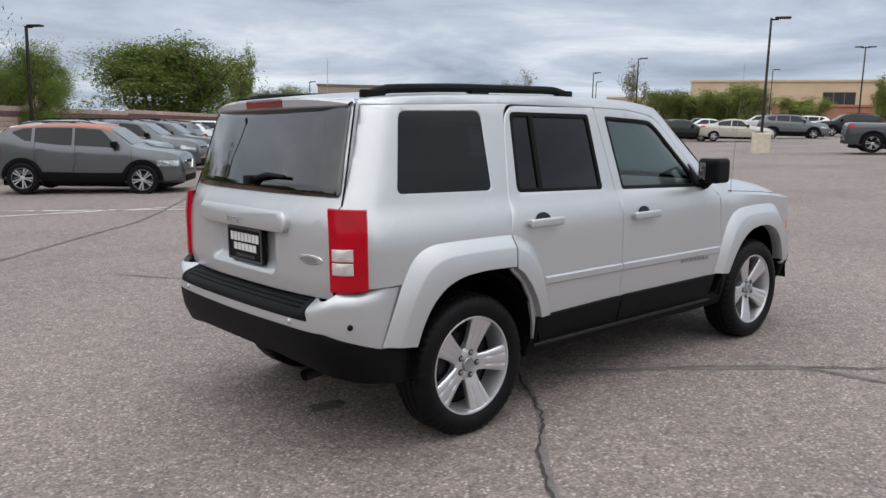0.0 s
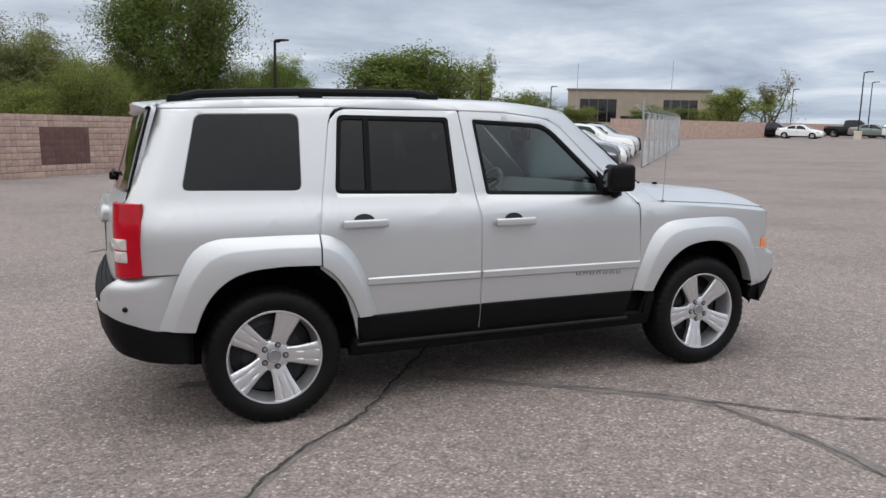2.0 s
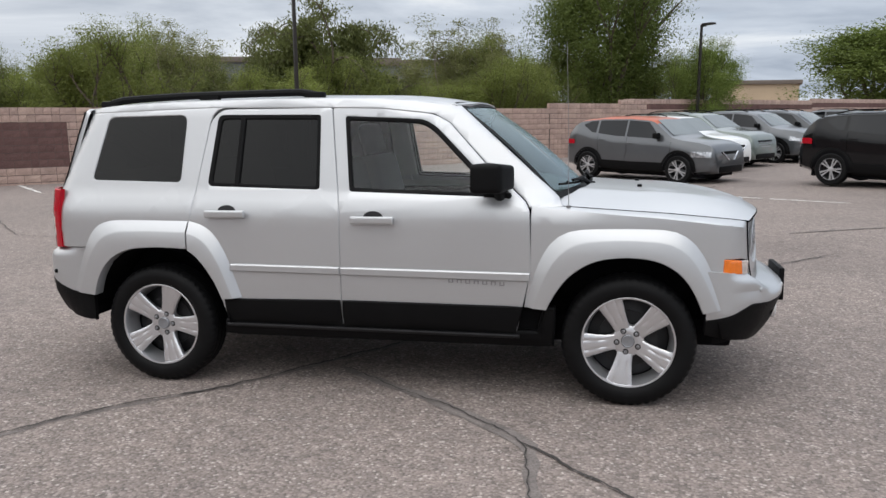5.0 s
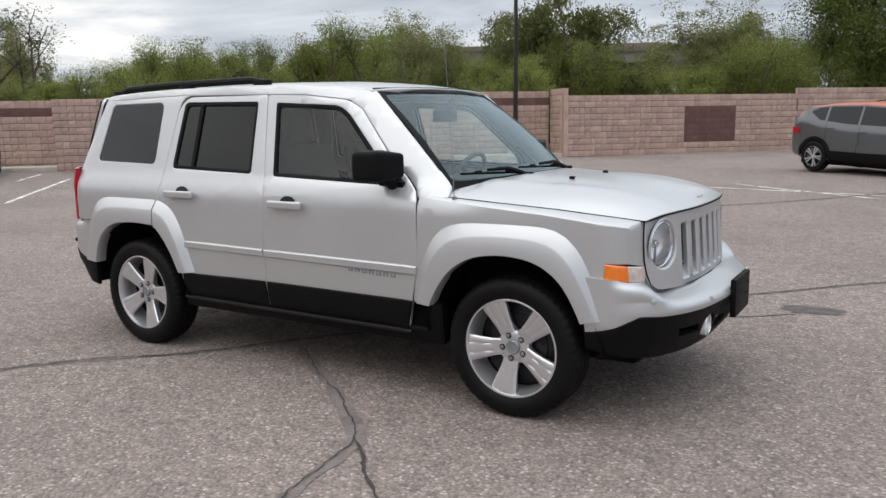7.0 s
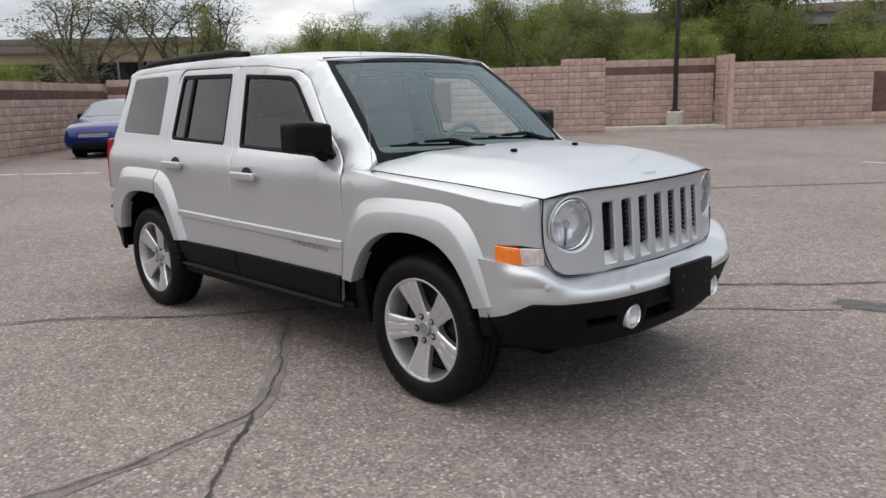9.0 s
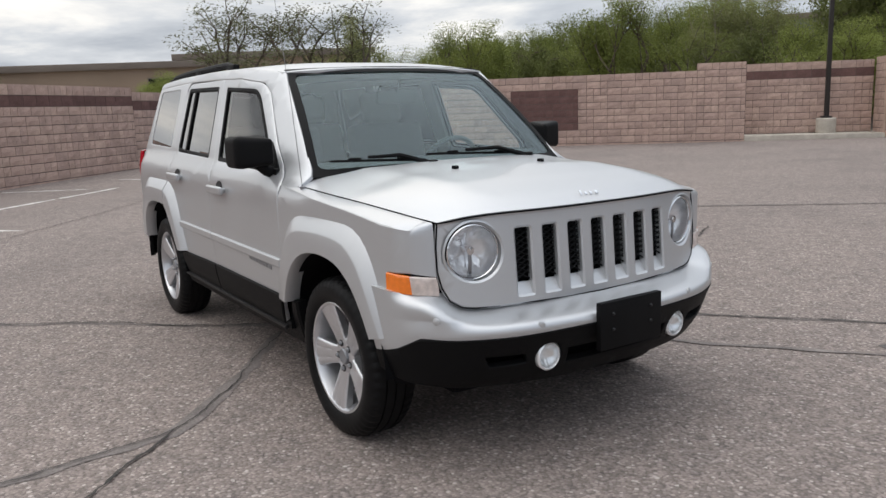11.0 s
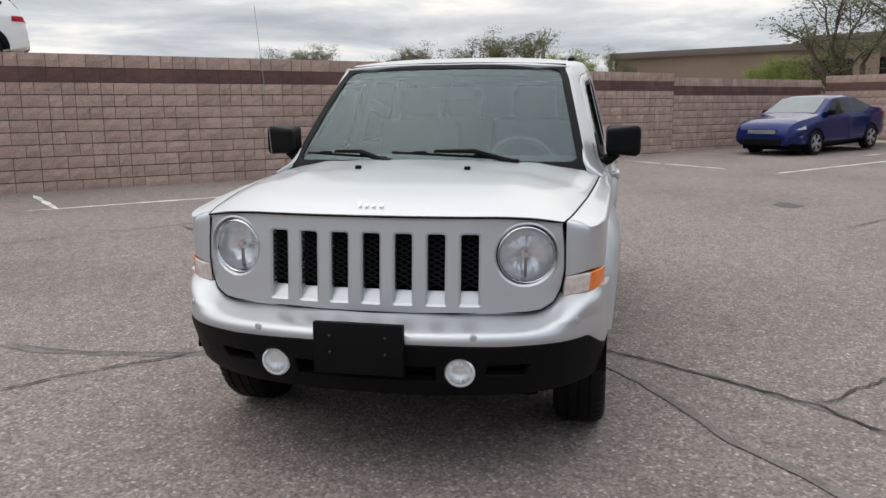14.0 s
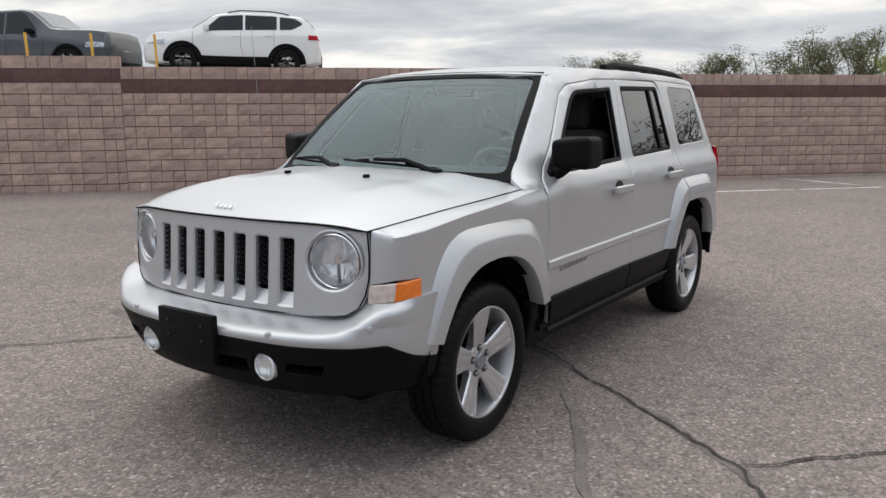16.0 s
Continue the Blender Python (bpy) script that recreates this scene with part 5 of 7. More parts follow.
def block_verts(w, h, seed, rough):
    """A split-faced block: its front bulges unevenly. Points and faces; the front looks to -y."""
    rnd = random.Random(seed)
    nx, nz = 4, 3
    vs, fs = [], []
    for j in range(nz):
        for i in range(nx):
            u, v = i / (nx - 1), j / (nz - 1)
            rim = i in (0, nx - 1) or j in (0, nz - 1)
            vs.append((u * w, -(0.004 if rim else 0.010) - rnd.uniform(0, rough) * (0.5 if rim else 1), v * h))
    for j in range(nz - 1):
        for i in range(nx - 1):
            a = j * nx + i
            fs.append((a, a + 1, a + nx + 1, a + nx))
    n0 = len(vs)
    for u, v in ((0, 0), (1, 0), (1, 1), (0, 1)):
        vs.append((u * w, 0.05, v * h))
    fs += [(0, n0, n0 + 1, nx - 1), (nx - 1, n0 + 1, n0 + 2, nx * nz - 1), (nx * nz - 1, n0 + 2, n0 + 3, nx * (nz - 1)), (nx * (nz - 1), n0 + 3, n0, 0)]
    return vs, fs


BLOCK_MESH = {}


def block_mesh(w, h, var, colour):
    key = (round(w, 2), round(h, 2), var, colour)
    if key not in BLOCK_MESH:
        vs, fs = block_verts(w - .010, h - .016, int(w * 1000) + int(h * 100) * 7 + var * 131, .014 if colour == "tan" else .004)
        me = bpy.data.meshes.new("block")
        me.from_pydata(vs, [], fs)
        me.materials.append(BLOCK[colour])
        BLOCK_MESH[key] = me
    return BLOCK_MESH[key]


def block_wall(name, a, b, tops, band=True, panel=None, near=300, keep=None, label="", z0=None):
    """A wall from a to b whose front is on the right of that way. tops: (length from a, height) steps. band: a brown course under the top one.
    panel: (from, to, low, high) of a brown field. near: how many blocks are parts; keep: the stretch in which they lie."""
    a, b = Vector((*a, 0)), Vector((*b, 0))
    d = b - a
    L = d.length
    base = gh(*((a + b) / 2)[:2]) - .06 if z0 is None else z0
    M = Matrix.Translation((a.x, a.y, base)) @ Matrix.Rotation(math.atan2(d.y, d.x), 4, "Z")
    rnd = random.Random(len(name) * 7 + int(L * 10))
    bm = bmesh.new()
    for i, (s, h) in enumerate(tops):
        e = tops[i + 1][0] if i + 1 < len(tops) else L
        add_box(bm, s, e, .045, .20, -.1, h - .01)
    bm.normal_update()
    for f in bm.faces:
        f.material_index = 0 if f.normal.y < -.5 else 1
    core = tagged(part(name, bm, [MORTAR, BLOCKJ["tan"]], smooth=False), label, "wall", kind="structure")
    core.matrix_basis = M
    todo = []
    for i, (s, h) in enumerate(tops):
        e = tops[i + 1][0] if i + 1 < len(tops) else L
        courses, z = [], h
        if band:
            for ch, col in ((.23, "tan"), (.235, "brown")):
                z -= ch
                courses.append((z, ch, col))
        while z > 0.02:
            z -= .2
            courses.append((z, .2, "tan"))
        for ci, (z, ch, col) in enumerate(courses):
            x = s - (.0 if ci % 2 else .2)
            while x < e - .02:
                w = .4 if rnd.random() < .45 else .2
                if col == "brown":
                    w = .4
                x0, x1 = max(x, s), min(x + w, e)
                x += w
                if x1 - x0 < .05:
                    continue
                cuts = [x0, x1]
                if panel and panel[2] < z + ch / 2 < panel[3]:
                    cuts = sorted([x0, x1] + [p for p in panel[:2] if x0 + .03 < p < x1 - .03])
                for xa, xb in zip(cuts, cuts[1:]):
                    inside_ = panel and panel[0] < (xa + xb) / 2 < panel[1] and panel[2] < z + ch / 2 < panel[3]
                    todo.append((xa, z, xb - xa, ch, "brown" if inside_ else col, rnd.randrange(5)))
    lo, hi = keep or (0, L)
    inside = [t for t in todo if lo <= t[0] <= hi]
    parts_ = set(id(t) for t in inside[:: max(1, math.ceil(len(inside) / max(1, near)))][:near]) if len(inside) > near else set(id(t) for t in inside)
    rest = {"tan": ([], []), "brown": ([], [])}
    for t in todo:
        x0, z, w, h, c, var = t
        if id(t) in parts_:
            o = bpy.data.objects.new("block", block_mesh(w, h, var, c))
            scene.collection.objects.link(o)
            o.parent = core
            o.location = (x0 + .005, .045, z + .006)
        else:
            vs, fs = block_verts(w - .010, h - .016, rnd.randrange(10000), .014 if c == "tan" else .004)
            V, F = rest[c]
            n = len(V)
            V += [(x + x0 + .005, y + .045, zz_ + z + .006) for x, y, zz_ in vs]
            F += [tuple(i + n for i in f) for f in fs]
    for c, (V, F) in rest.items():
        if V:
            me = bpy.data.meshes.new("blocks")
            me.from_pydata(V, [], F)
            me.materials.append(BLOCKJ[c])
            o = new("blocks", me)
            o.parent = core
            o["kind"] = "stuff"
    return core


WL_A, WL_DIR = Vector((0.83, -15.51)), Vector((-0.7071, 0.7071))
WB_A, WB_DIR, WB_BACK = Vector((-18.2, 9.3)), Vector((0.7071, 0.7071)), Vector((-0.7071, 0.7071))


def on_south(s):
    return tuple(WL_A + WL_DIR * s)


def on_north(s, back=0.0):
    return tuple(WB_A + WB_DIR * s + WB_BACK * back)


block_wall("wall_south", on_south(0), on_south(32.15), [(0, 2.47), (7.35, 2.29), (16.75, 2.20), (25.45, 2.09)], True, None, 300, (8, 22), "pinkish tan split-face block retaining wall with a brown band", -.06)
block_wall("wall_corner", on_north(-4.05, 1.2), on_north(0, 1.2), [(0, 2.08)], True, None, 150, None, "recessed tan block wall with a brown band")
block_wall("wall_north", on_north(0), on_north(11.66), [(0, 2.12), (10.33, 2.32)], False, (4.95, 6.95, .55, 1.70), 300, (0, 11.6), "pinkish tan split-face block wall with a brown panel")
block_wall("wall_alcove", on_north(11.66, 1.2), on_north(15.35, 1.2), [(0, 2.25)], True, None, 100, None, "recessed tan block wall with a brown band")
block_wall("wall_return", on_north(15.35, 1.2), on_north(15.35), [(0, 2.30)], False, None, 40, None, "short return of tan split-face blocks")
block_wall("wall_north_far", on_north(15.35), on_north(29.6), [(0, 2.02), (8.85, 2.22), (12.7, 2.38)], False, (4.45, 6.4, .40, 1.60), 300, (0, 9), "pinkish tan split-face block wall with a brown panel")
block_wall("wall_lot_end", on_north(29.6, 1.2), on_north(66, 1.2), [(0, 2.2), (14, 2.3)], True, None, 0, (0, 1), "long tan block wall at the end of the lot")
CONCRETE = mat("pale_concrete", (0.42, 0.38, 0.33), 0.9, 0, 0.14, 5, 0.1, 60, bump=0.2, bscale=60)
CREAM = mat("cream_painted_concrete", (0.60, 0.52, 0.42), 0.85, 0, 0.12, 5, 0.06, 60, bump=0.15, bscale=60)
bm = bmesh.new()
add_box(bm, 0, 3.69, 0, 1.15, -.1, .14, .01)
kerb = tagged(part("kerb", bm, CONCRETE), "pale concrete kerb round a planter", "kerb", kind="structure")
kerb.matrix_basis = Matrix.Translation((*on_north(11.66), gh(*on_north(13)))) @ Matrix.Rotation(radians(45), 4, "Z")
bm = bmesh.new()
add_box(bm, 0, 4.05, 0, 1.15, -.1, .12, .01)
kerb = tagged(part("kerb", bm, CONCRETE), "pale concrete kerb along a wall", "kerb", kind="structure")
kerb.matrix_basis = Matrix.Translation((*on_north(-4.05), gh(*on_north(-3)))) @ Matrix.Rotation(radians(45), 4, "Z")

# the raised lot behind the south wall
GRAVEL = mat("pale_gravel", (0.34, 0.30, 0.26), 0.95, 0, 0.2, 1.5, 0.2, 40, bump=0.3, bscale=30)
bm = bmesh.new()
nrm = Vector((WL_DIR.y, -WL_DIR.x)) * -1
prev = None
for back, z in ((.19, 1.93), (3, 2.24), (6, 2.42), (7.5, 2.45), (8.2, 2.42), (40, 2.45)):
    row = []
    for along, drop in ((-30, 0), (13, 0), (21, .75), (60, 1.2)):
        p = WL_A + WL_DIR * along + nrm * back
        row.append(bm.verts.new((p.x, p.y, z - drop)))
    if prev:
        for k in range(3):
            bm.faces.new((prev[k], prev[k + 1], row[k + 1], row[k]))
    prev = row
bmesh.ops.recalc_face_normals(bm, faces=bm.faces[:])
tagged(part("ground_raised_lot", bm, GRAVEL), "raised gravel and asphalt lot behind the retaining wall", "ground", kind="structure")


def raised_z(x, y):
    k = (Vector((x, y)) - WL_A).dot(nrm)
    return float(np.interp(k, [.19, 3, 6, 7.5, 8.2, 40], [1.93, 2.24, 2.42, 2.45, 2.42, 2.45]))


# ---- lamp posts ----
BRONZE = mat("dark_bronze_paint", (0.028, 0.024, 0.022), 0.5, 0.3, 0.1, 8)


def lamp_post(x, y, h, base_h=.55, base_r=.27, az=0.0, cream=False, heads=1, r=.055):
    L = thing("lamp_post", stand(x, y, az), "dark bronze square lamp post on a round concrete base", "lamp post", "parking lot lamp posts")
    part("base", lathe(bmesh.new(), [(base_r * 1.0, -.3), (base_r, base_h - .03), (base_r - .03, base_h), (.001, base_h)], 28, "z"), CREAM if cream else CONCRETE, L, "round concrete base")
    bm = boxm(-r * 1.15, r * 1.15, -r * 1.15, r * 1.15, base_h, h - .1, .012)
    for v in bm.verts:
        if v.co.z > 1:
            v.co.x *= .72
            v.co.y *= .72
    part("pole", bm, BRONZE, L)
    part("base_plate", boxm(-.13, .13, -.13, .13, base_h, base_h + .05, .01), BRONZE, L)
    for k in range(heads):
        sg = 1 if k == 0 else -1
        bm = boxm(min(0, sg * .32), max(0, sg * .32), -.03, .03, h - .20, h - .14, .01)
        part("arm", bm, BRONZE, L)
        bm = boxm(min(sg * .15, sg * .80), max(sg * .15, sg * .80), -.16, .16, h - .15, h - .06, .03)
        part("lamp_head", bm, BRONZE, L, "flat dark luminaire head")
    return L


lamp_post(-8.9, 19.85, 7.4, .56, .27, -45)
lamp_post(5.1, 33.7, 5.7, .6, .27, -58)
lamp_post(30.1, 14.0, 5.95, .9, .40, -62, True)
lamp_post(56.0, 39.3, 6.9, .9, .40, -62, True)
lamp_post(64.6, 51.1, 6.5, .8, .36, -62, True)
lamp_post(67, 24.5, 7.3, .8, .36, 120, True, 2)
lamp_post(84, 66, 6.6, .8, .36, -62, True)
lamp_post(90, 84, 6.6, .8, .36, -62, True)
lamp_post(86, 42, 7.0, .8, .36, -62, True)
lamp_post(31, 66, 6.0, .6, .3, -62)
lamp_post(47, 80, 6.3, .6, .3, -62)

# ---- chain-link fence ----
GALV = mat("galvanised_steel", (0.36, 0.37, 0.38), 0.45, 0.7, 0.1, 10)
fence = thing("chain_link_fence", Matrix.Identity(4), "galvanised chain-link fence with slanted barbed-wire arms", "fence")
FA, FD = Vector((16.3, 20.0)), Vector((.665, .747)).normalized()
for k in range(11):
    p = FA + FD * 2.9 * k
    z = gh(p.x, p.y)
    bm = bmesh.new()
    tube(bm, [(p.x, p.y, z), (p.x, p.y, z + (2.6 if k == 0 else 2.1))], .04 if k == 0 else .028, 8)
    tube(bm, [(p.x, p.y, z + 2.08), (p.x - .22, p.y + .2, z + 2.38)], .014, 6)
    part("post", bm, GALV, fence)
e2 = FA + FD * 29
for z in (.05, 1.05, 2.08, 2.22, 2.36):
    bm = bmesh.new()
    k = max(0, z - 2.08)
    tube(bm, [(FA.x - k * .7, FA.y + k * .65, gh(*FA) + z), (e2.x - k * .7, e2.y + k * .65, gh(*e2) + z)], .018 if z in (.05, 2.08) else .005, 6)
    part("rail" if z in (.05, 2.08) else "wire", bm, GALV, fence)
bm = bmesh.new()
n = 190
for i in range(n):
    for sg in (-1, 1):
        s0 = 29.0 * i / n
        s1 = s0 + sg * 2.0
        if not 0 <= s1 <= 29:
            continue
        a, b = FA + FD * s0, FA + FD * s1
        tube(bm, [(a.x, a.y, gh(a.x, a.y) + .06), (b.x, b.y, gh(b.x, b.y) + 2.06)], .0028, 3, False)
part("mesh", bm, GALV, fence)["kind"] = "stuff"
# yellow posts on the raised lot
YELLOW = mat("yellow_plastic", (0.72, 0.40, 0.06), 0.5, 0, 0.1, 10)
for i in range(3):
    p = Vector((-8.41, -14.87)) - WL_DIR * 1.49 * i
    po = thing("marker_post", Matrix.Translation((p.x, p.y, raised_z(p.x, p.y))) @ LEANM, "thin yellow plastic marker post on the raised lot", "marker post", "marker posts")
    bm = bmesh.new()
    tube(bm, [(0, 0, -.1), (.01 * (i % 3 - 1), 0, .94)], .033, 10)
    part("post", bm, YELLOW, po)

# ---- parked cars ----
DARKGLASS = mat("dark_car_glass", (0.006, 0.007, 0.009), 0.03, 0, 0.05, 3, spec=0.45)
# pale base colour stands in for the sky mirrored in the parked cars' windshields
SKYGLASS = mat("far_windshield_sky_reflection", (0.13, 0.15, 0.155), 0.06, 0, 0.1, 2, spec=1.0)
PAINT = {
    "grey": mat("grey_car_paint", (0.115, 0.121, 0.130), 0.28, 0.6, 0.03, 3, 0.03, 500, coat=0.7),
    "orange": mat("orange_car_paint", (0.40, 0.075, 0.020), 0.4, 0.2, 0.03, 3, coat=0.35),
    "black": mat("black_car_paint", (0.004, 0.004, 0.005), 0.10, 0, 0.05, 3, coat=0.35, spec=0.2),
    "white": mat("white_car_paint", (0.78, 0.78, 0.77), 0.3, 0, 0.03, 3, coat=1.0),
    "silver": mat("silver_car_paint", (0.50, 0.51, 0.52), 0.3, 0.5, 0.03, 3, coat=1.0),
    "green": mat("grey_green_car_paint", (0.17, 0.20, 0.185), 0.3, 0.4, 0.03, 3, coat=1.0),
    "blue": mat("blue_car_paint", (0.003, 0.012, 0.105), 0.2, 0.35, 0.04, 3, coat=0.4, spec=0.3),
    "beige": mat("beige_car_paint", (0.42, 0.40, 0.34), 0.3, 0.4, 0.03, 3, coat=1.0),
    "slate": mat("slate_car_paint", (0.038, 0.042, 0.048), 0.3, 0.4, 0.03, 3, coat=1.0),
}
COLOUR_WORD = {"grey": "grey", "black": "black", "white": "white", "silver": "silver", "green": "grey-green", "blue": "blue", "beige": "beige", "slate": "dark slate"}
HEADGLASS = mat("car_headlight", (0.40, 0.42, 0.45), 0.08, 0.6, 0.5, 18, coat=1.0)
BRIGHT = mat("bright_wheel_silver", (0.52, 0.52, 0.54), 0.30, 0.6, 0.03, 8)
CARS = {
    "crossover": dict(word="compact crossover", L=4.30, W=1.76, wb=2.62, r=.350, clad=True,
                      top=([-2.15, -2.11, -2.02, -1.86, -1.62, -1.0, -.2, .35, .50, 1.02, 1.25, 1.75, 2.0, 2.11, 2.15], [.66, 1.00, 1.17, 1.38, 1.50, 1.570, 1.585, 1.550, 1.51, 1.135, 1.080, 1.025, .96, .84, .56]),
                      belt=([-2.15, -1.75, -1.3, -.6, .95, 1.3, 2.15], [1.12, 1.27, 1.17, 1.085, 1.035, .97, .80]), win=[(-1.55, -1.15, .30), (-1.08, -.28, .06), (-.22, .62, .06)], ws=(.46, 1.03), back=(-2.0, -1.66)),
    "sedan": dict(word="four-door sedan", L=4.52, W=1.76, wb=2.64, r=.315, clad=False,
                  top=([-2.26, -2.22, -2.08, -1.62, -1.45, -.85, -.35, .15, .40, 1.05, 1.3, 1.85, 2.1, 2.22, 2.26], [.60, .94, 1.07, 1.11, 1.14, 1.37, 1.44, 1.435, 1.39, 1.02, .975, .90, .82, .70, .48]),
                  belt=([-2.26, -1.5, .95, 1.3, 2.26], [.96, 1.00, .925, .87, .62]), win=[(-1.12, -.36, .08), (-.30, .62, .06)], ws=(.38, 1.06), back=(-1.46, -.86)),
    "suv": dict(word="sport utility vehicle", L=4.62, W=1.86, wb=2.69, r=.36, clad=True,
                top=([-2.31, -2.27, -2.18, -2.0, -1.75, -1.0, -.2, .30, .50, 1.08, 1.3, 1.9, 2.15, 2.27, 2.31], [.68, 1.04, 1.22, 1.46, 1.60, 1.665, 1.67, 1.63, 1.575, 1.20, 1.15, 1.10, 1.03, .90, .60]),
                belt=([-2.31, -1.7, 1.0, 1.35, 2.31], [1.15, 1.21, 1.105, 1.02, .78]), win=[(-1.80, -1.22, .22), (-1.14, -.32, .05), (-.26, .66, .05)], ws=(.46, 1.09), back=(-2.16, -1.80)),
    "pickup": dict(word="crew-cab pickup truck", L=5.75, W=1.98, wb=3.6, r=.40, clad=True,
                   top=([-2.88, -2.84, -2.7, -1.02, -.98, -.93, -.70, .35, .60, 1.20, 1.42, 2.4, 2.76, 2.855, 2.88], [.75, 1.18, 1.22, 1.22, 1.24, 1.75, 1.86, 1.88, 1.82, 1.36, 1.32, 1.29, 1.25, 1.18, .80]),
                   belt=([-2.88, -1.0, 1.1, 1.45, 2.88], [1.12, 1.18, 1.14, 1.10, .92]), win=[(-.85, -.18, .05), (-.10, .80, .05)], ws=(.56, 1.21), back=None),
}


def small_wheel(parent, r, w=.2, dark=False):
    wh = new("wheel")
    wh.parent = parent
    rim = r * .66
    part("tyre", lathe(bmesh.new(), [(rim, -w / 2 * .8), (rim + .02, -w / 2), (r - .03, -w / 2), (r, -w / 2 * .7), (r, w / 2 * .7), (r - .03, w / 2), (rim, w / 2)], 32), RUBBER, wh)
    bm = lathe(bmesh.new(), [(rim + .004, -w * .46), (rim - .012, -w * .47), (rim - .03, -w * .36), (rim - .035, w * .2), (.001, w * .2)], 32)
    part("rim", bm, DARKMETAL, wh)
    if not dark:
        part("rim_lip", lathe(bmesh.new(), [(rim + .006, -w * .47), (rim + .002, -w * .50), (rim - .004, -w * .49), (rim - .008, -w * .40)], 32), BADGE, wh)
    bm = bmesh.new()
    for k in range(10):
        a = 2 * math.pi * (k // 2) / 5 + (.17 if k % 2 else -.17)
        q = Matrix.Translation((0, -w * .41, 0)) @ Matrix.Rotation(a, 4, "Y")
        vs = add_box(bm, .04, rim - .004, -.010, .010, -.010, .010, 0, 1)
        for v in vs:
            v.co.z *= .75 + .9 * v.co.x / rim
            v.co.y -= .014 * v.co.x / rim
        bmesh.ops.transform(bm, matrix=q, verts=vs)
    lathe(bm, [(.058, -w * .3), (.055, -w * .45), (.04, -w * .48), (.001, -w * .485)], 16)
    part("spoke", bm, DARKMETAL if dark else BRIGHT, wh)
    return wh


def make_car(kind, paint, roof_paint=None, dark_wheels=False):
    """A parked car at the origin, nose to +x."""
    S = CARS[kind]
    hw, zt, zb = S["W"] / 2, smooth_table(*S["top"], .03), smooth_table(*S["belt"], .05)
    L2 = S["L"] / 2
    wid = smooth_table([-L2, -L2 + .06, -L2 + .35, -L2 + .9, L2 - 1.1, L2 - .4, L2 - .08, L2], [hw * .78, hw * .90, hw * .975, hw, hw, hw * .97, hw * .885, hw * .74], .03)
    bot = smooth_table([-L2, -L2 + .5, 0, L2 - .5, L2], [.36, .24, .22, .24, .30], .05)

    def section(x):
        w, t, b, o = wid(x), zt(x), min(zb(x), zt(x) - .03), bot(x)
        g = max(0, min(1, (t - b) / .45))
        wt = w * (.925 - .165 * g)
        return [(0, o), (w * .82, o), (w * .96, o + .07), (w, o + .22), (w * .972, (o + b) / 2 + .02), (w * .998, b - .15), (w * .985, b - .09), (w * .945, b), (wt + .012, t - .055 * (.4 + .6 * g)), (wt * .90, t - .012), (wt * .5, t + .008), (0, t + .012)]
    tag = f"parked {COLOUR_WORD[paint]} {S['word']}" + (" with an orange roof" if roof_paint else "") + " in the lot"
    ob = thing("parked_car", Matrix.Identity(4), tag, "car", "parked cars")
    xs = sorted(set(list(np.linspace(-L2, L2, 96)) + S["top"][0]))
    bm = bmesh.new()
    rows_ = []
    for x in xs:
        s = section(x)
        ring = [bm.verts.new((x, -y, z)) for y, z in s] + [bm.verts.new((x, y, z)) for y, z in s[-2:0:-1]]
        rows_.append(ring)
    n = len(rows_[0])
    for ra, rb_ in zip(rows_, rows_[1:]):
        for k in range(n):
            f = bm.faces.new((ra[k], rb_[k], rb_[(k + 1) % n], ra[(k + 1) % n]))
            c = f.calc_center_median()
            if roof_paint and (c.z > 1.42 or (k in (8, 9, 10, 11, 12, 13) and c.z > 1.30 and c.x < 0)):
                f.material_index = 1
    bm.faces.new(rows_[0])
    bm.faces.new(rows_[-1][::-1])
    bmesh.ops.recalc_face_normals(bm, faces=bm.faces[:])
    part("body", bm, [PAINT[paint]] + ([PAINT[roof_paint]] if roof_paint else []), ob)

    def on_side(x, f, out=.006):
        s = section(x)
        (y0, z0), (y1, z1) = s[7], s[8]
        return (x, -(y0 + (y1 - y0) * f + out), z0 + (z1 - z0) * f)

    def low_side(x, z, out=.008):
        s = section(x)
        zz_, yy = [p[1] for p in s[1:9]], [p[0] for p in s[1:9]]
        return (x, -(float(np.interp(z, zz_, yy)) + out), z)

    def two(name, bm_, m):
        part(name, mirrored(bm_), m, ob)
        part(name, bm_, m, ob)
    for x0, x1, f0 in S["win"]:
        bm = bmesh.new()
        g = []
        for i in range(7):
            x = x0 + (x1 - x0) * i / 6
            hi = min(.93, max(.12, (S["ws"][1] - .16 - x) / (S["ws"][1] - S["ws"][0]) * 1.0)) if x1 > .5 else .93
            lo = .07
            if f0 > .1:
                lo = .07 + (.5 - .07) * max(0, (x0 + .25 - x) / .25)
                hi = .93 - .25 * max(0, (x0 + .2 - x) / .2)
            g.append([bm.verts.new(on_side(x, lo + (max(hi, lo + .03) - lo) * j / 3)) for j in range(4)])
        for a, b in zip(g, g[1:]):
            for j in range(3):
                bm.faces.new((a[j], b[j], b[j + 1], a[j + 1]))
        bmesh.ops.recalc_face_normals(bm, faces=bm.faces[:])
        two("window", bm, DARKGLASS)
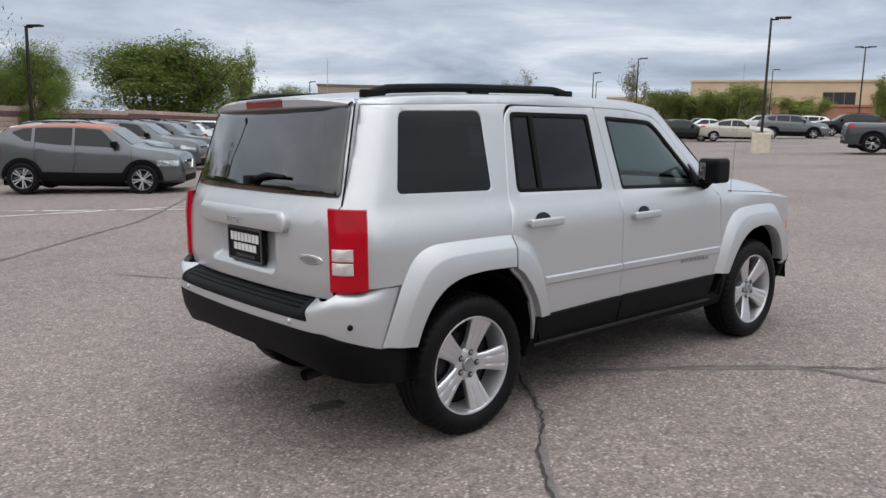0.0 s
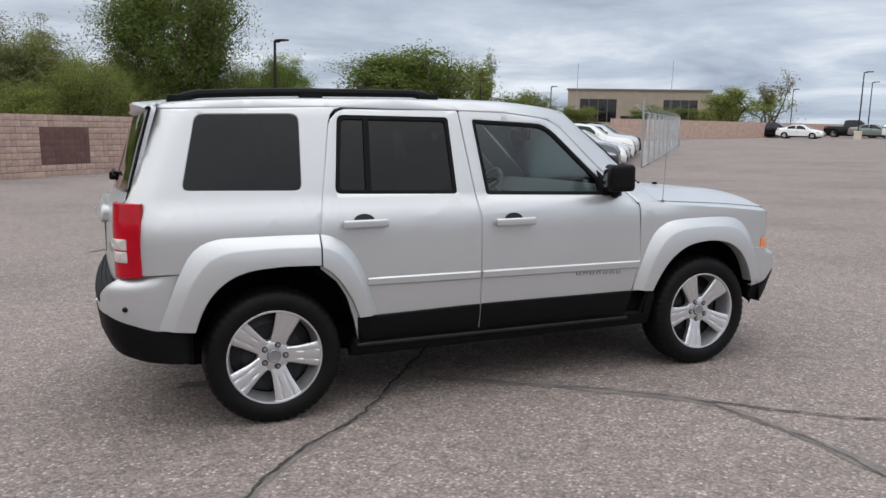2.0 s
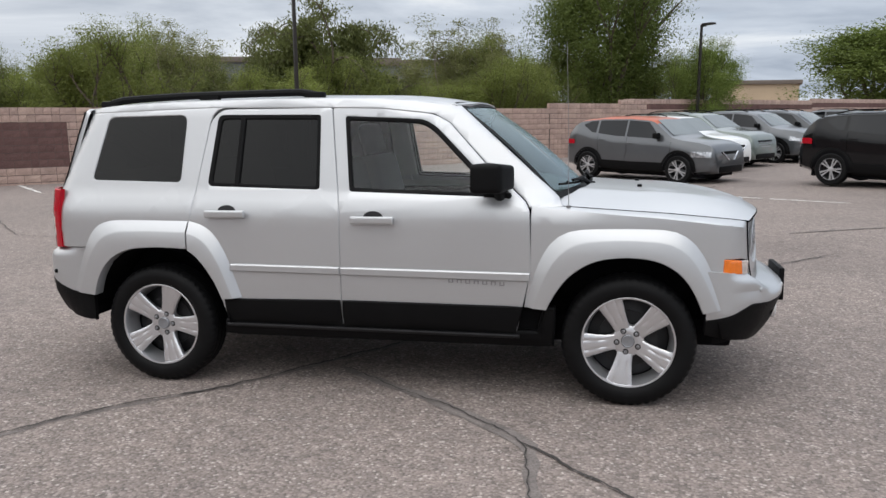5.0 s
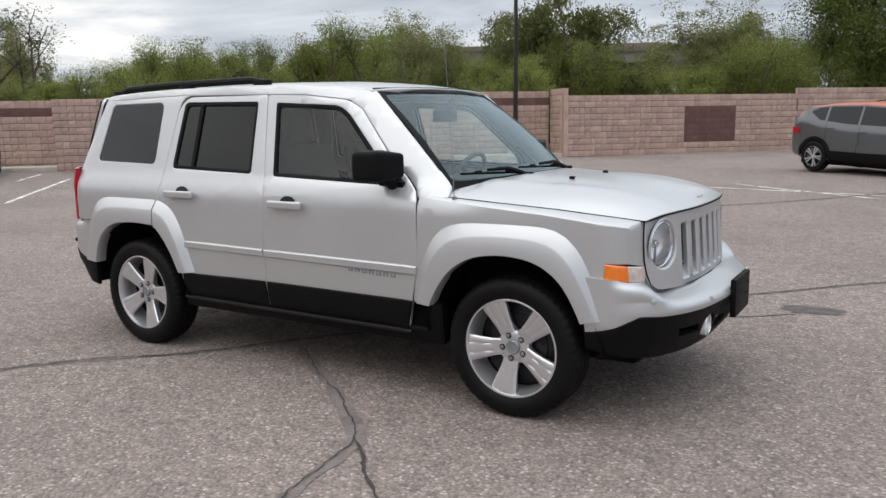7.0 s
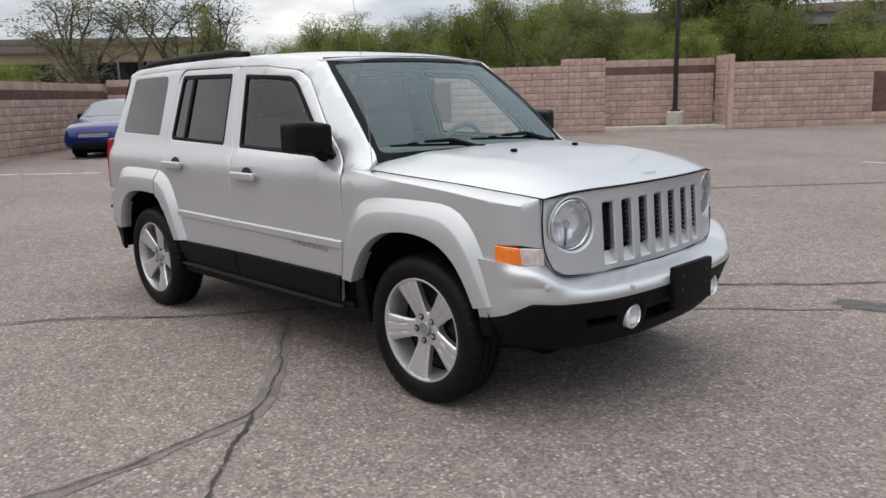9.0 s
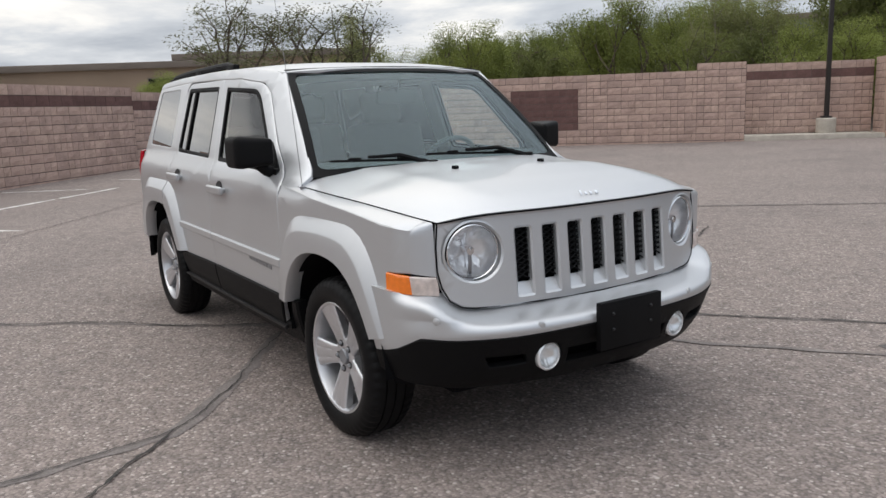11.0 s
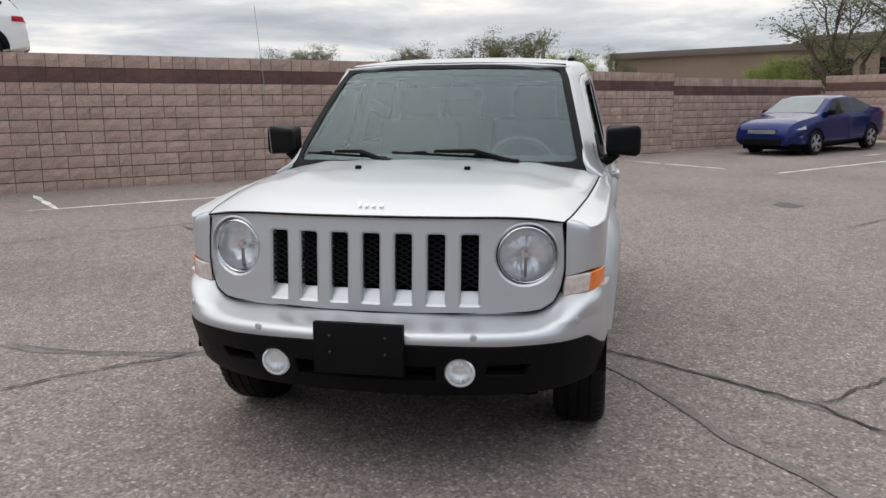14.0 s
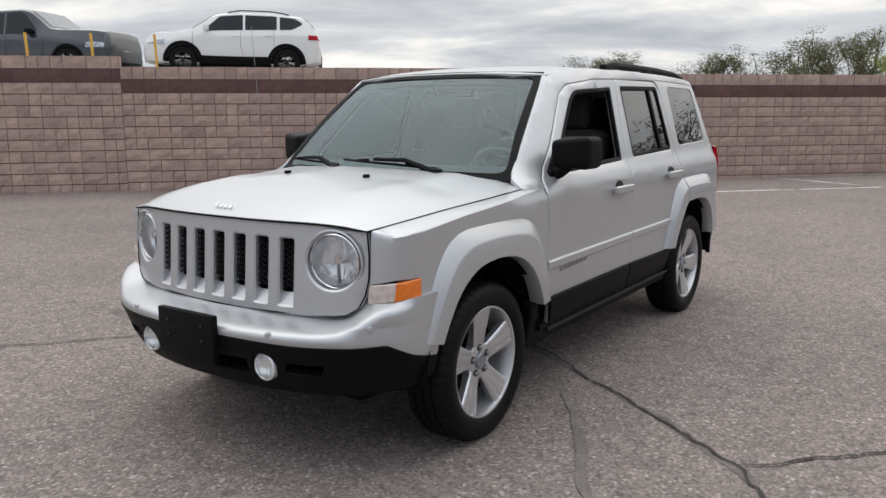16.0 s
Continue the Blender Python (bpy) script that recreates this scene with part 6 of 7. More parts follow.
    for nm, seg in (("windshield", S["ws"]), ("rear_window", S["back"])):
        if not seg:
            continue
        bm = bmesh.new()
        g = []
        for i in range(5):
            x = seg[0] + .03 + (seg[1] - seg[0] - .06) * i / 4
            s = section(x)
            wt = s[9][0]
            g.append([bm.verts.new((x + (.004 if nm == "windshield" else -.004), k * wt * .95, zt(x) + .014 - .01 * abs(k) ** 3)) for k in (-1, -.5, 0, .5, 1)])
        for a, b in zip(g, g[1:]):
            for j in range(4):
                bm.faces.new((a[j], b[j], b[j + 1], a[j + 1]))
        bmesh.ops.recalc_face_normals(bm, faces=bm.faces[:])
        part(nm, bm, SKYGLASS if nm == "windshield" else DARKGLASS, ob)
    wx = (-S["wb"] / 2 - .05, S["wb"] / 2 - .05)
    for x in wx:
        bm = bmesh.new()
        R0, R1 = S["r"] + .055, S["r"] + ((.150 if kind == "suv" else .115) if S["clad"] else .07)
        ring0, ring1 = [], []
        for k in range(17):
            a = math.pi * (-.08 + 1.16 * k / 16)
            for R, ring, o_ in ((R0, ring0, .020), (R1, ring1, .014)):
                px, pz = x + R * math.cos(a), S["r"] + R * math.sin(a)
                ring.append(bm.verts.new(low_side(px, max(pz, bot(px) + .02), o_)))
        for k in range(16):
            bm.faces.new((ring0[k], ring0[k + 1], ring1[k + 1], ring1[k]))
        bmesh.ops.recalc_face_normals(bm, faces=bm.faces[:])
        two("arch_trim", bm, BLACKPL if S["clad"] else PAINT[paint])
        bm = bmesh.new()
        c = bm.verts.new(low_side(x, S["r"] + .05, .010))
        ring = [bm.verts.new(low_side(x + R0 * math.cos(a), max(S["r"] + R0 * math.sin(a), bot(x) + .01), .010)) for a in np.linspace(-.3, math.pi + .3, 18)]
        for a, b in zip(ring, ring[1:]):
            bm.faces.new((c, a, b))
        bmesh.ops.recalc_face_normals(bm, faces=bm.faces[:])
        two("wheel_well", bm, LINER)
    bm = bmesh.new()
    g = []
    for i in range(15):
        x = wx[0] + S["r"] + .05 + (S["wb"] - 2 * S["r"] - .10) * i / 14
        hh = .27 if S["clad"] else .08
        g.append([bm.verts.new(low_side(x, bot(x) + .005 + hh * j / 4, .014)) for j in range(5)])
    for a, b in zip(g, g[1:]):
        for j in range(4):
            bm.faces.new((a[j], b[j], b[j + 1], a[j + 1]))
    bmesh.ops.recalc_face_normals(bm, faces=bm.faces[:])
    two("sill_trim", bm, BLACKPL)
    for nm, xa, xb, za, zb_, m in (("headlight", L2 - .56, L2 - .09, .665, .80, HEADGLASS), ("tail_lamp", -L2 + .04, -L2 + .34, .88, 1.0, RED)):
        dz = .14 if kind == "pickup" else .10 if kind == "suv" else 0
        bm = bmesh.new()
        g = []
        for i in range(6):
            x = xa + (xb - xa) * i / 5
            g.append([bm.verts.new(low_side(x, min(za + dz + (zb_ - za) * j / 2, section(x)[7][1] - .01), .016)) for j in range(3)])
        for a, b in zip(g, g[1:]):
            for j in range(2):
                bm.faces.new((a[j], b[j], b[j + 1], a[j + 1]))
        bmesh.ops.recalc_face_normals(bm, faces=bm.faces[:])
        two(nm, bm, m)
    part("lower_bumper", boxm(L2 - .16, L2 + .02, -hw * .62, hw * .62, .30, .46, .03), BLACKPL, ob)
    gz = {"pickup": (.66, 1.02), "suv": (.60, .86), "sedan": (.56, .68)}.get(kind, (.56, .80))
    bm = boxm(L2 - .16, L2 + .012, -hw * .46, hw * .46, gz[0], gz[1], .03)
    for v in bm.verts:
        v.co.x -= .10 * (v.co.z - gz[0]) + .10 * (abs(v.co.y) / hw) ** 2
        if kind != "pickup":
            v.co.y *= .72 + .36 * (v.co.z - gz[0]) / (gz[1] - gz[0])
    front = part("grille", bm, BLACKPL, ob, "black front grille")
    if kind == "crossover":
        bm = bmesh.new()
        for sy in (-1, 1):
            tube(bm, [(L2 + .018 - .10 * (z - gz[0]) - .10 * k * k, sy * hw * k, z) for k, z in ((.14, gz[0] + .03), (.26, (gz[0] + gz[1]) / 2), (.42, gz[1] - .02))], .016, 6)
        part("grille_trim", bm, CHROME, front, "bright trim")
    else:
        for k in range(1, 4):
            z = gz[0] + (gz[1] - gz[0]) * k / 4
            part("grille_bar", tube(bmesh.new(), [(L2 + .010 - .10 * (z - gz[0]) - .10 * (u * .44) ** 2, u * hw * .42, z) for u in (-1, -.5, 0, .5, 1)], .010, 6), BADGE, front, "grey grille bar")
    part("lower_bumper", boxm(-L2 - .015, -L2 + .2, -hw * .70, hw * .70, .34, .62 if kind == "suv" else .50, .03), BLACKPL if S["clad"] else PAINT[paint], ob)
    for s in (-1, 1):
        y = hw + .10
        part("door_mirror", boxm(.60, .74, min(s * (hw - .06), s * y), max(s * (hw - .06), s * y), zb(.7) + .03, zb(.7) + .17, .03), BLACKPL if paint != "white" else PAINT[paint], ob)
    part("underbody", boxm(-L2 + .3, L2 - .3, -hw * .80, hw * .80, .17, .45, .02), LINER, ob)
    for xh in ((-.18, -1.02) if kind != "pickup" else (-.06, -.86)):
        z = zb(xh) - .13
        for s in (-1, 1):
            y = -low_side(xh, z, .018)[1]
            part("handle", boxm(xh - .02, xh + .17, min(s * (y - .02), s * y), max(s * (y - .02), s * y), z - .016, z + .016, .006), PAINT[paint], ob)
    if kind in ("suv", "crossover") and not roof_paint:
        for s in (-1, 1):
            rail = [(x, s * section(x)[9][0] * .93, zt(x) + .012 + .035 * min(1, k_ / 1.5, (9 - k_) / 1.5)) for k_, x in enumerate(np.linspace(-1.45, .15, 10))]
            part("roof_rail", tube(bmesh.new(), rail, .016, 6), BLACKPL, ob)
    for x in wx:
        for s in (-1, 1):
            wh = small_wheel(ob, S["r"], .22, dark_wheels)
            wh.matrix_basis = pose(x, s * (hw - .105), S["r"], 0, random.Random(int(x * 10 + s)).uniform(0, 60), 0 if s < 0 else 180)
    for xd in ([-.25, .98, -1.12] if kind != "pickup" else [-.14, .98, -.92]):
        bm = bmesh.new()
        pts = [low_side(xd + (.05 if z > .7 else 0), z, .002) for z in np.linspace(.34, section(xd)[7][1], 9)]
        tube(bm, pts, .004, 4)
        two("door_seam", bm, GAPM)
    return ob


def place(ob, x, y, az, dz=0.0):
    ob.matrix_basis = stand(x, y, az, dz)
    return ob


templates = {}


def car(kind, paint, x, y, az, roof_paint=None, dark=False, z=None):
    key = (kind, paint, roof_paint, dark)
    m = stand(x, y, az) if z is None else Matrix.Translation((x, y, z)) @ LEANM @ Matrix.Rotation(radians(az), 4, "Z")
    if key in templates:
        return copy_thing(templates[key], m)
    templates[key] = make_car(kind, paint, roof_paint, dark)
    templates[key].matrix_basis = m
    return templates[key]


car("crossover", "grey", 2.245, 16.09, -35, "orange")
car("crossover", "white", 3.0, 19.6, -37, None, True)
car("suv", "green", 3.95, 21.9, -37)
car("suv", "grey", 5.9, 23.8, -37)
car("suv", "slate", 7.6, 26.0, -37)
car("crossover", "black", 7.48, 13.42, -37.5)
for k, (kd, c) in enumerate((("crossover", "white"), ("suv", "slate"), ("crossover", "silver"), ("sedan", "white"), ("sedan", "silver"), ("suv", "white"), ("sedan", "grey"), ("suv", "silver"), ("suv", "black"))):
    car(kd, c, 7.48 + 1.68 * (k + 1), 13.42 + 2.12 * (k + 1), -37.5)
for k, (kd, c) in enumerate((("suv", "white"), ("crossover", "silver"), ("sedan", "white"), ("suv", "grey"), ("crossover", "white"), ("sedan", "silver"), ("suv", "white"))):
    car(kd, c, 6.0 + 1.75 * k, 29.5 + 2.2 * k, 143)
car("sedan", "blue", -17.75, 6.05, -43)
up = car("suv", "white", -10.0, -14.5, -66, z=2.60, dark=True)
up.matrix_basis = Matrix.Translation((-11.0, -14.9, 2.40)) @ Matrix.Rotation(radians(-47), 4, "Z") @ Matrix.Rotation(radians(-1.3), 4, "Y")
up = car("pickup", "slate", -7.5, -20.3, 113.5, z=2.66)
up.matrix_basis = Matrix.Translation((-8.0, -19.85, 2.34)) @ Matrix.Rotation(radians(113.5), 4, "Z")
car("sedan", "beige", 44.2, 23.0, -58)
car("sedan", "black", 43.6, 26.6, -58)
car("suv", "grey", 52.0, 23.0, -58)
car("suv", "black", 58.5, 21.8, 125)
car("pickup", "slate", 32.3, 8.3, -62)
car("pickup", "slate", 60.5, 40.5, -58)
car("sedan", "black", 47.0, 29.4, -58)
car("sedan", "white", 62.6, 56.2, -58)
car("suv", "black", 66.0, 63.0, -58)
car("pickup", "black", 70.5, 56.5, -58)
car("suv", "white", 66.5, 47.0, -58)
car("sedan", "grey", 74.0, 44.0, 122)
car("suv", "silver", 76.0, 38.0, 122)
car("sedan", "white", 58.0, 33.5, 122)
car("crossover", "white", 64.5, 28.0, 122)
car("sedan", "green", 69.0, 53.0, -58)

# ---- trees ----
BARK = mat("grey_brown_bark", (0.085, 0.065, 0.050), 0.95, 0, 0.25, 8, bump=0.5, bscale=30)
PALEBARK = mat("pale_bark", (0.22, 0.19, 0.15), 0.95, 0, 0.2, 8, bump=0.4, bscale=30)


def leaf_material(name, base):
    m = mat(name, base, 0.65, 0, 0.22, 0.9, spec=0.25, rnd=0.22)
    t = m.node_tree
    p = t.nodes["Principled BSDF"]
    src = p.inputs["Base Color"].links[0].from_socket
    g = t.nodes.new("ShaderNodeNewGeometry")
    r = t.nodes.new("ShaderNodeValToRGB")
    r.color_ramp.elements[0].color, r.color_ramp.elements[1].color = (0.84, 0.86, 0.80, 1), (1.17, 1.15, 1.08, 1)
    t.links.new(g.outputs["Random Per Island"], r.inputs[0])
    x = t.nodes.new("ShaderNodeMixRGB")
    x.blend_type = "MULTIPLY"
    x.inputs[0].default_value = 1
    t.links.new(src, x.inputs[1])
    t.links.new(r.outputs[0], x.inputs[2])
    t.links.new(x.outputs[0], p.inputs["Base Color"])
    tl_, mx = t.nodes.new("ShaderNodeBsdfTranslucent"), t.nodes.new("ShaderNodeMixShader")
    mx.inputs[0].default_value = 0.35
    t.links.new(x.outputs[0], tl_.inputs[0])
    t.links.new(p.outputs[0], mx.inputs[1])
    t.links.new(tl_.outputs[0], mx.inputs[2])
    t.links.new(mx.outputs[0], t.nodes["Material Output"].inputs[0])
    return m


LEAF = {"g": leaf_material("deep_green_leaves", (0.150, 0.195, 0.050)), "d": leaf_material("green_leaves", (0.175, 0.205, 0.055)), "s": leaf_material("pale_green_leaves", (0.19, 0.20, 0.085)), "w": leaf_material("olive_leaves", (0.140, 0.158, 0.055)),
        "m": leaf_material("grey_green_leaves", (0.115, 0.12, 0.062)), "y": leaf_material("yellow_green_leaves", (0.22, 0.25, 0.05)), "p": leaf_material("dusty_leaves", (0.17, 0.155, 0.075))}


def make_tree(kind, seed, height, width, far=False):
    """A tree at the origin: a forked trunk with limbs, and a crown of many small leaves."""
    rnd = random.Random(seed)
    npr = np.random.RandomState(seed)
    bm = bmesh.new()
    tips = []
    sparse = kind in "sm"

    def limb(p, d, length, r, depth):
        n = 4
        pts, rad = [p], [r]
        q, dd = p.copy(), d.copy()
        for i in range(n):
            dd = (dd + Vector((rnd.uniform(-.22, .22), rnd.uniform(-.22, .22), rnd.uniform(-.05, .16) if kind != "w" or depth > 1 else -.22))).normalized()
            q = q + dd * length / n
            pts.append(q.copy())
            rad.append(r * (1 - .45 * (i + 1) / n))
        tube(bm, pts, rad, 5 if depth > 1 else 3, False)
        if depth <= 1:
            tips.append((pts[2], .7))
            tips.append((pts[-1], 1.0))
        if depth > 0:
            for k in range(3 if depth > 1 else (3 if sparse else 4)):
                a = rnd.uniform(0, 2 * math.pi)
                spread = rnd.uniform(.45, .95)
                side_ = Vector((math.cos(a), math.sin(a), 0))
                nd = (dd * (1 - spread * .5) + side_ * spread + Vector((0, 0, .18))).normalized()
                s_ = pts[-1] if k < 2 else pts[-2]
                limb(s_, nd, length * rnd.uniform(.58, .80), rad[-1] * .8, depth - 1)
    stems = 3 if kind in "sdmwg" else 1
    for k in range(stems):
        a = 2 * math.pi * k / stems + rnd.uniform(-.5, .5)
        tilt = rnd.uniform(.25, .5) if stems > 1 else .05
        limb(Vector((.06 * math.cos(a), .06 * math.sin(a), -.2)), Vector((math.cos(a) * tilt, math.sin(a) * tilt, 1)).normalized(), .30, .030 if stems > 1 else .035, 3)
    P = np.array([t[0] for t in tips])
    top, rad_ = P[:, 2].max(), np.percentile(np.hypot(P[:, 0], P[:, 1]), 95)
    sz, sx = height * .93 / top, width * .46 / rad_
    for v in bm.verts:
        v.co.x *= sx
        v.co.y *= sx
        v.co.z *= sz
    P = P * np.array([sx, sx, sz])
    per = {"g": 40, "d": 122, "s": 140, "m": 55, "w": 125, "y": 120, "p": 100}[kind]
    if far:
        per = per // 3
    blob = {"g": .34, "d": .34, "s": .30, "m": .26, "w": .30, "y": .30, "p": .42}[kind] * (width / 5) ** .5
    spread = np.clip(npr.normal(0, .85, (len(P) * per, 3)), -1.3, 1.3)
    C = np.repeat(P, per, 0) + spread * np.repeat(npr.uniform(.45, 1.25, (len(P), 1)) * blob, per, 0) * [1, 1, .75]
    if kind == "g":   # a dense, rounded crown of many clumps
        m_ = 150
        d_ = npr.normal(0, 1, (m_, 3))
        d_ /= np.linalg.norm(d_, axis=1)[:, None]
        d_[:, 2] = np.abs(d_[:, 2]) * np.sign(npr.uniform(-.8, 1, m_))
        K = d_ * (npr.uniform(.25, 1, (m_, 1)) ** .45 * npr.uniform(.78, 1.16, (m_, 1))) * np.array([width * .43, width * .43, height * .43]) + [0, 0, height * .48]
        rr = npr.uniform(.35, .85, (m_, 1)) * width / 5.5
        g_ = 190 if far else 360
        C = np.concatenate([C, np.repeat(K, g_, 0) + np.clip(npr.normal(0, .55, (m_ * g_, 3)), -1.2, 1.2) * np.repeat(rr, g_, 0) * [1, 1, .7]])
    if kind in "dy":
        low = C[npr.rand(len(C)) < .38].copy()
        low[:, 2] *= npr.uniform(.25, .75, len(low))
        low[:, :2] *= 1.05
        C = np.concatenate([C, low])
    if kind == "w":
        k = npr.rand(len(C)) < .5
        C[k, 2] -= npr.exponential(.7, k.sum())
    C = C[C[:, 2] > .25]
    n = len(C)
    size = npr.uniform(.024, .058, n)[:, None] * ((1.55 if kind == "g" else 2.0) if far else 1) * (height / 7) ** .5 * (1.35 if kind == "g" else 1.15 if kind in "dy" else 1.25 if kind in "ms" else 1.7 if kind == "w" else .95)
    mid, ext = np.median(C, 0), np.percentile(np.abs(C - np.median(C, 0)), 92, axis=0)
    rel = np.clip(np.linalg.norm((C - mid) / ext, axis=1) / 1.3, 0, 1)[:, None]
    if kind in "dwyg":
        size = size * (1.75 - .95 * rel)
    u = npr.normal(0, 1, (n, 3))
    u /= np.linalg.norm(u, axis=1)[:, None]
    if kind == "w":
        u[:, 2] -= 1.2
        u /= np.linalg.norm(u, axis=1)[:, None]
    v = np.cross(u, npr.normal(0, 1, (n, 3)))
    v /= np.linalg.norm(v, axis=1)[:, None] + 1e-9
    V = np.stack([C - u * size, C + v * size * .55, C + u * size - v * size * .2], 1).reshape(-1, 3)
    me = bpy.data.meshes.new("crown")
    me.from_pydata(V.tolist(), [], np.arange(3 * n).reshape(-1, 3).tolist())
    me.materials.append(LEAF[kind])
    words = {"g": "dense rounded deep green tree", "d": "dense green desert tree with several stems", "s": "sparse pale green desert tree with thin limbs", "m": "bare-limbed mesquite tree with few leaves", "w": "olive green tree with hanging foliage", "y": "yellow-green rounded shrub", "p": "tall thin tree with a tufted crown"}
    ob = thing("tree", Matrix.Identity(4), words[kind] + " behind the wall", "tree", "trees")
    part("trunk", bm, PALEBARK if kind == "s" else BARK, ob)
    cr = new("crown", me)
    cr.parent = ob
    return ob


tree_kinds = {}


def tree(kind, x, y, h, w, i):
    var = i % (3 if kind in "ds" else 2)
    far = math.hypot(x, y) > 60
    key = (kind, var, far)
    if key not in tree_kinds:
        ob = make_tree(kind, 11 * var + ord(kind), 7.0, 5.5 if kind != "p" else 3.5, far)
        tree_kinds[key] = ob
    else:
        ob = copy_thing(tree_kinds[key], Matrix.Identity(4))
    base = gh(x, y)
    rnd = random.Random(i * 17 + 3)
    ob.matrix_basis = Matrix.Translation((x, y, base)) @ LEANM @ Matrix.Rotation(rnd.uniform(0, 6.28), 4, "Z") @ Matrix.Diagonal((w / (5.5 if kind != "p" else 3.5), w / (5.5 if kind != "p" else 3.5), (h - base) / 7.0, 1))
    return ob


TREES = [('g', 5.6, 34.9, 5.8, 3.4), ('g', 0.6, 37.2, 11.4, 7.4), ('s', -6.3, 39.0, 7.6, 7.9), ('g', 20.4, 57.6, 9.2, 12.2), ('d', 31.6, 68.1, 10.5, 4.6), ('d', 37.9, 70.6, 6.6, 6.7), ('d', 73.3, 75.1, 7.7, 9.5), ('p', 77.4, 73.8, 10.1, 4.8), ('p', 77.5, 55.2, 10.0, 4.3), ('d', 89.5, 58.9, 6.9, 7.3), ('d', 92.1, 55.0, 7.1, 8.1), ('d', 94.4, 51.1, 7.3, 7.3), ('d', 92.3, 59.8, 6.7, 9.1), ('d', 95.8, 54.1, 7.0, 9.1), ('d', 97.8, 50.6, 7.8, 5.8), ('d', 91.6, 40.5, 5.3, 6.1), ('d', 90.3, 30.5, 7.4, 5.1), ('s', -17.9, 28.5, 6.7, 5.5), ('w', -11.3, 29.2, 8.5, 6.8), ('s', -5.8, 38.6, 7.5, 5.4), ('d', 4.1, 40.9, 5.9, 5.3), ('s', -33.3, 17.3, 6.6, 4.5), ('d', -32.0, 22.8, 5.1, 5.1), ('d', -31.7, 26.3, 5.6, 4.3), ('d', -29.2, 29.0, 6.2, 4.6), ('d', -26.6, 31.3, 6.3, 4.3), ('d', -23.2, 32.7, 7.7, 4.9), ('s', -20.0, 33.6, 6.8, 3.5), ('d', -11.7, 43.8, 5.6, 2.9), ('d', -7.3, 40.9, 5.9, 4.0), ('d', -4.8, 39.3, 6.8, 4.4), ('s', -1.9, 38.7, 6.8, 5.0), ('d', 0.7, 37.9, 6.5, 4.8), ('m', -30.9, 12.4, 6.9, 9.3), ('d', -37.6, 21.4, 4.8, 3.8), ('d', -29.8, 22.5, 5.1, 4.5), ('d', -27.9, 24.9, 5.4, 3.9), ('d', -25.8, 27.2, 5.6, 4.5), ('d', -23.8, 29.2, 6.1, 4.5), ('d', -21.6, 30.9, 6.0, 4.5), ('d', -19.0, 31.7, 5.4, 4.4), ('w', -16.2, 32.2, 6.2, 5.2), ('m', -50.1, -6.4, 6.6, 7.1), ('m', -53.9, -13.6, 6.0, 4.8), ('m', -53.3, 0.7, 5.6, 4.6), ('y', -45.3, -2.4, 4.8, 4.7), ('m', -48.9, -21.3, 5.8, 5.4), ('m', -51.1, -21.2, 6.1, 6.1), ('m', -55.7, -14.3, 6.2, 8.5), ('m', -53.4, -6.1, 6.9, 8.4), ('d', -39.4, 9.2, 4.0, 3.6), ('d', 82.5, 133.0, 7.6, 10.0), ('d', 96.0, 123.5, 8.0, 11.0), ('d', 104.0, 117.0, 6.8, 8.0)]
for i, (kind, x, y, h, w) in enumerate(TREES):
    tree(kind, x, y, h, w * 1.12, i)
# shrubs filling in low behind the north wall
for i in range(18):
    rnd = random.Random(900 + i)
    s = -3 + 34 * i / 17
    x, y = on_north(s, rnd.uniform(3.0, 12.0))
    tree("d" if i % 4 else "w", x, y, rnd.uniform(3.4, 5.0), rnd.uniform(3.5, 5.0), i + 60)

# ---- buildings ----
STUCCO = mat("tan_stucco", (0.52, 0.40, 0.28), 0.9, 0, 0.08, 0.4, 0.05, 20, bump=0.1, bscale=20)
STUCCO2 = mat("brown_stucco", (0.26, 0.19, 0.14), 0.9, 0, 0.08, 0.4, 0.05, 20)
STUCCO3 = mat("grey_brown_stucco", (0.30, 0.255, 0.205), 0.9, 0, 0.10, 0.4, 0.05, 20)
GREYW = mat("grey_panel", (0.17, 0.18, 0.20), 0.6, 0, 0.08, 0.4)
ROOFD = mat("dark_roof_edge", (0.16, 0.13, 0.11), 0.8, 0, 0.1, 1)
WHITEW = mat("white_render", (0.62, 0.62, 0.61), 0.8, 0, 0.05, 1)
BRICKR = mat("red_brown_masonry", (0.33, 0.15, 0.10), 0.9, 0, 0.1, 2)


def building(x, y, az, L, D, H, wall, label, windows=(), parapet=ROOFD, base=0.0):
    """A flat-roofed building whose front looks to -y of its own; windows: (from, to, low, high)."""
    ob = thing("building", stand(x, y, az), label, "building", "far buildings")
    part("wall", boxm(-L / 2, L / 2, 0, D, -1, H, 0), wall, ob, smooth=False)
    part("roof", boxm(-L / 2 - .3, L / 2 + .3, -.3, D + .3, H, H + .45, .05), parapet, ob)
    for x0, x1, z0, z1 in windows:
        n = max(1, round((x1 - x0) / 2.0))
        for k in range(n):
            a, b = x0 + (x1 - x0) * k / n, x0 + (x1 - x0) * (k + 1) / n
            w = new("window")
            w.parent = ob
            part("pane", boxm(a + .08, b - .08, -.05, .05, z0, z1), DARKGLASS, w, smooth=False)
            part("frame", boxm(a, b, -.03, .04, z0 - .08, z1 + .08), ROOFD, w, smooth=False)
    return ob


def facing(x, y):
    return math.degrees(math.atan2(y, x)) - 90


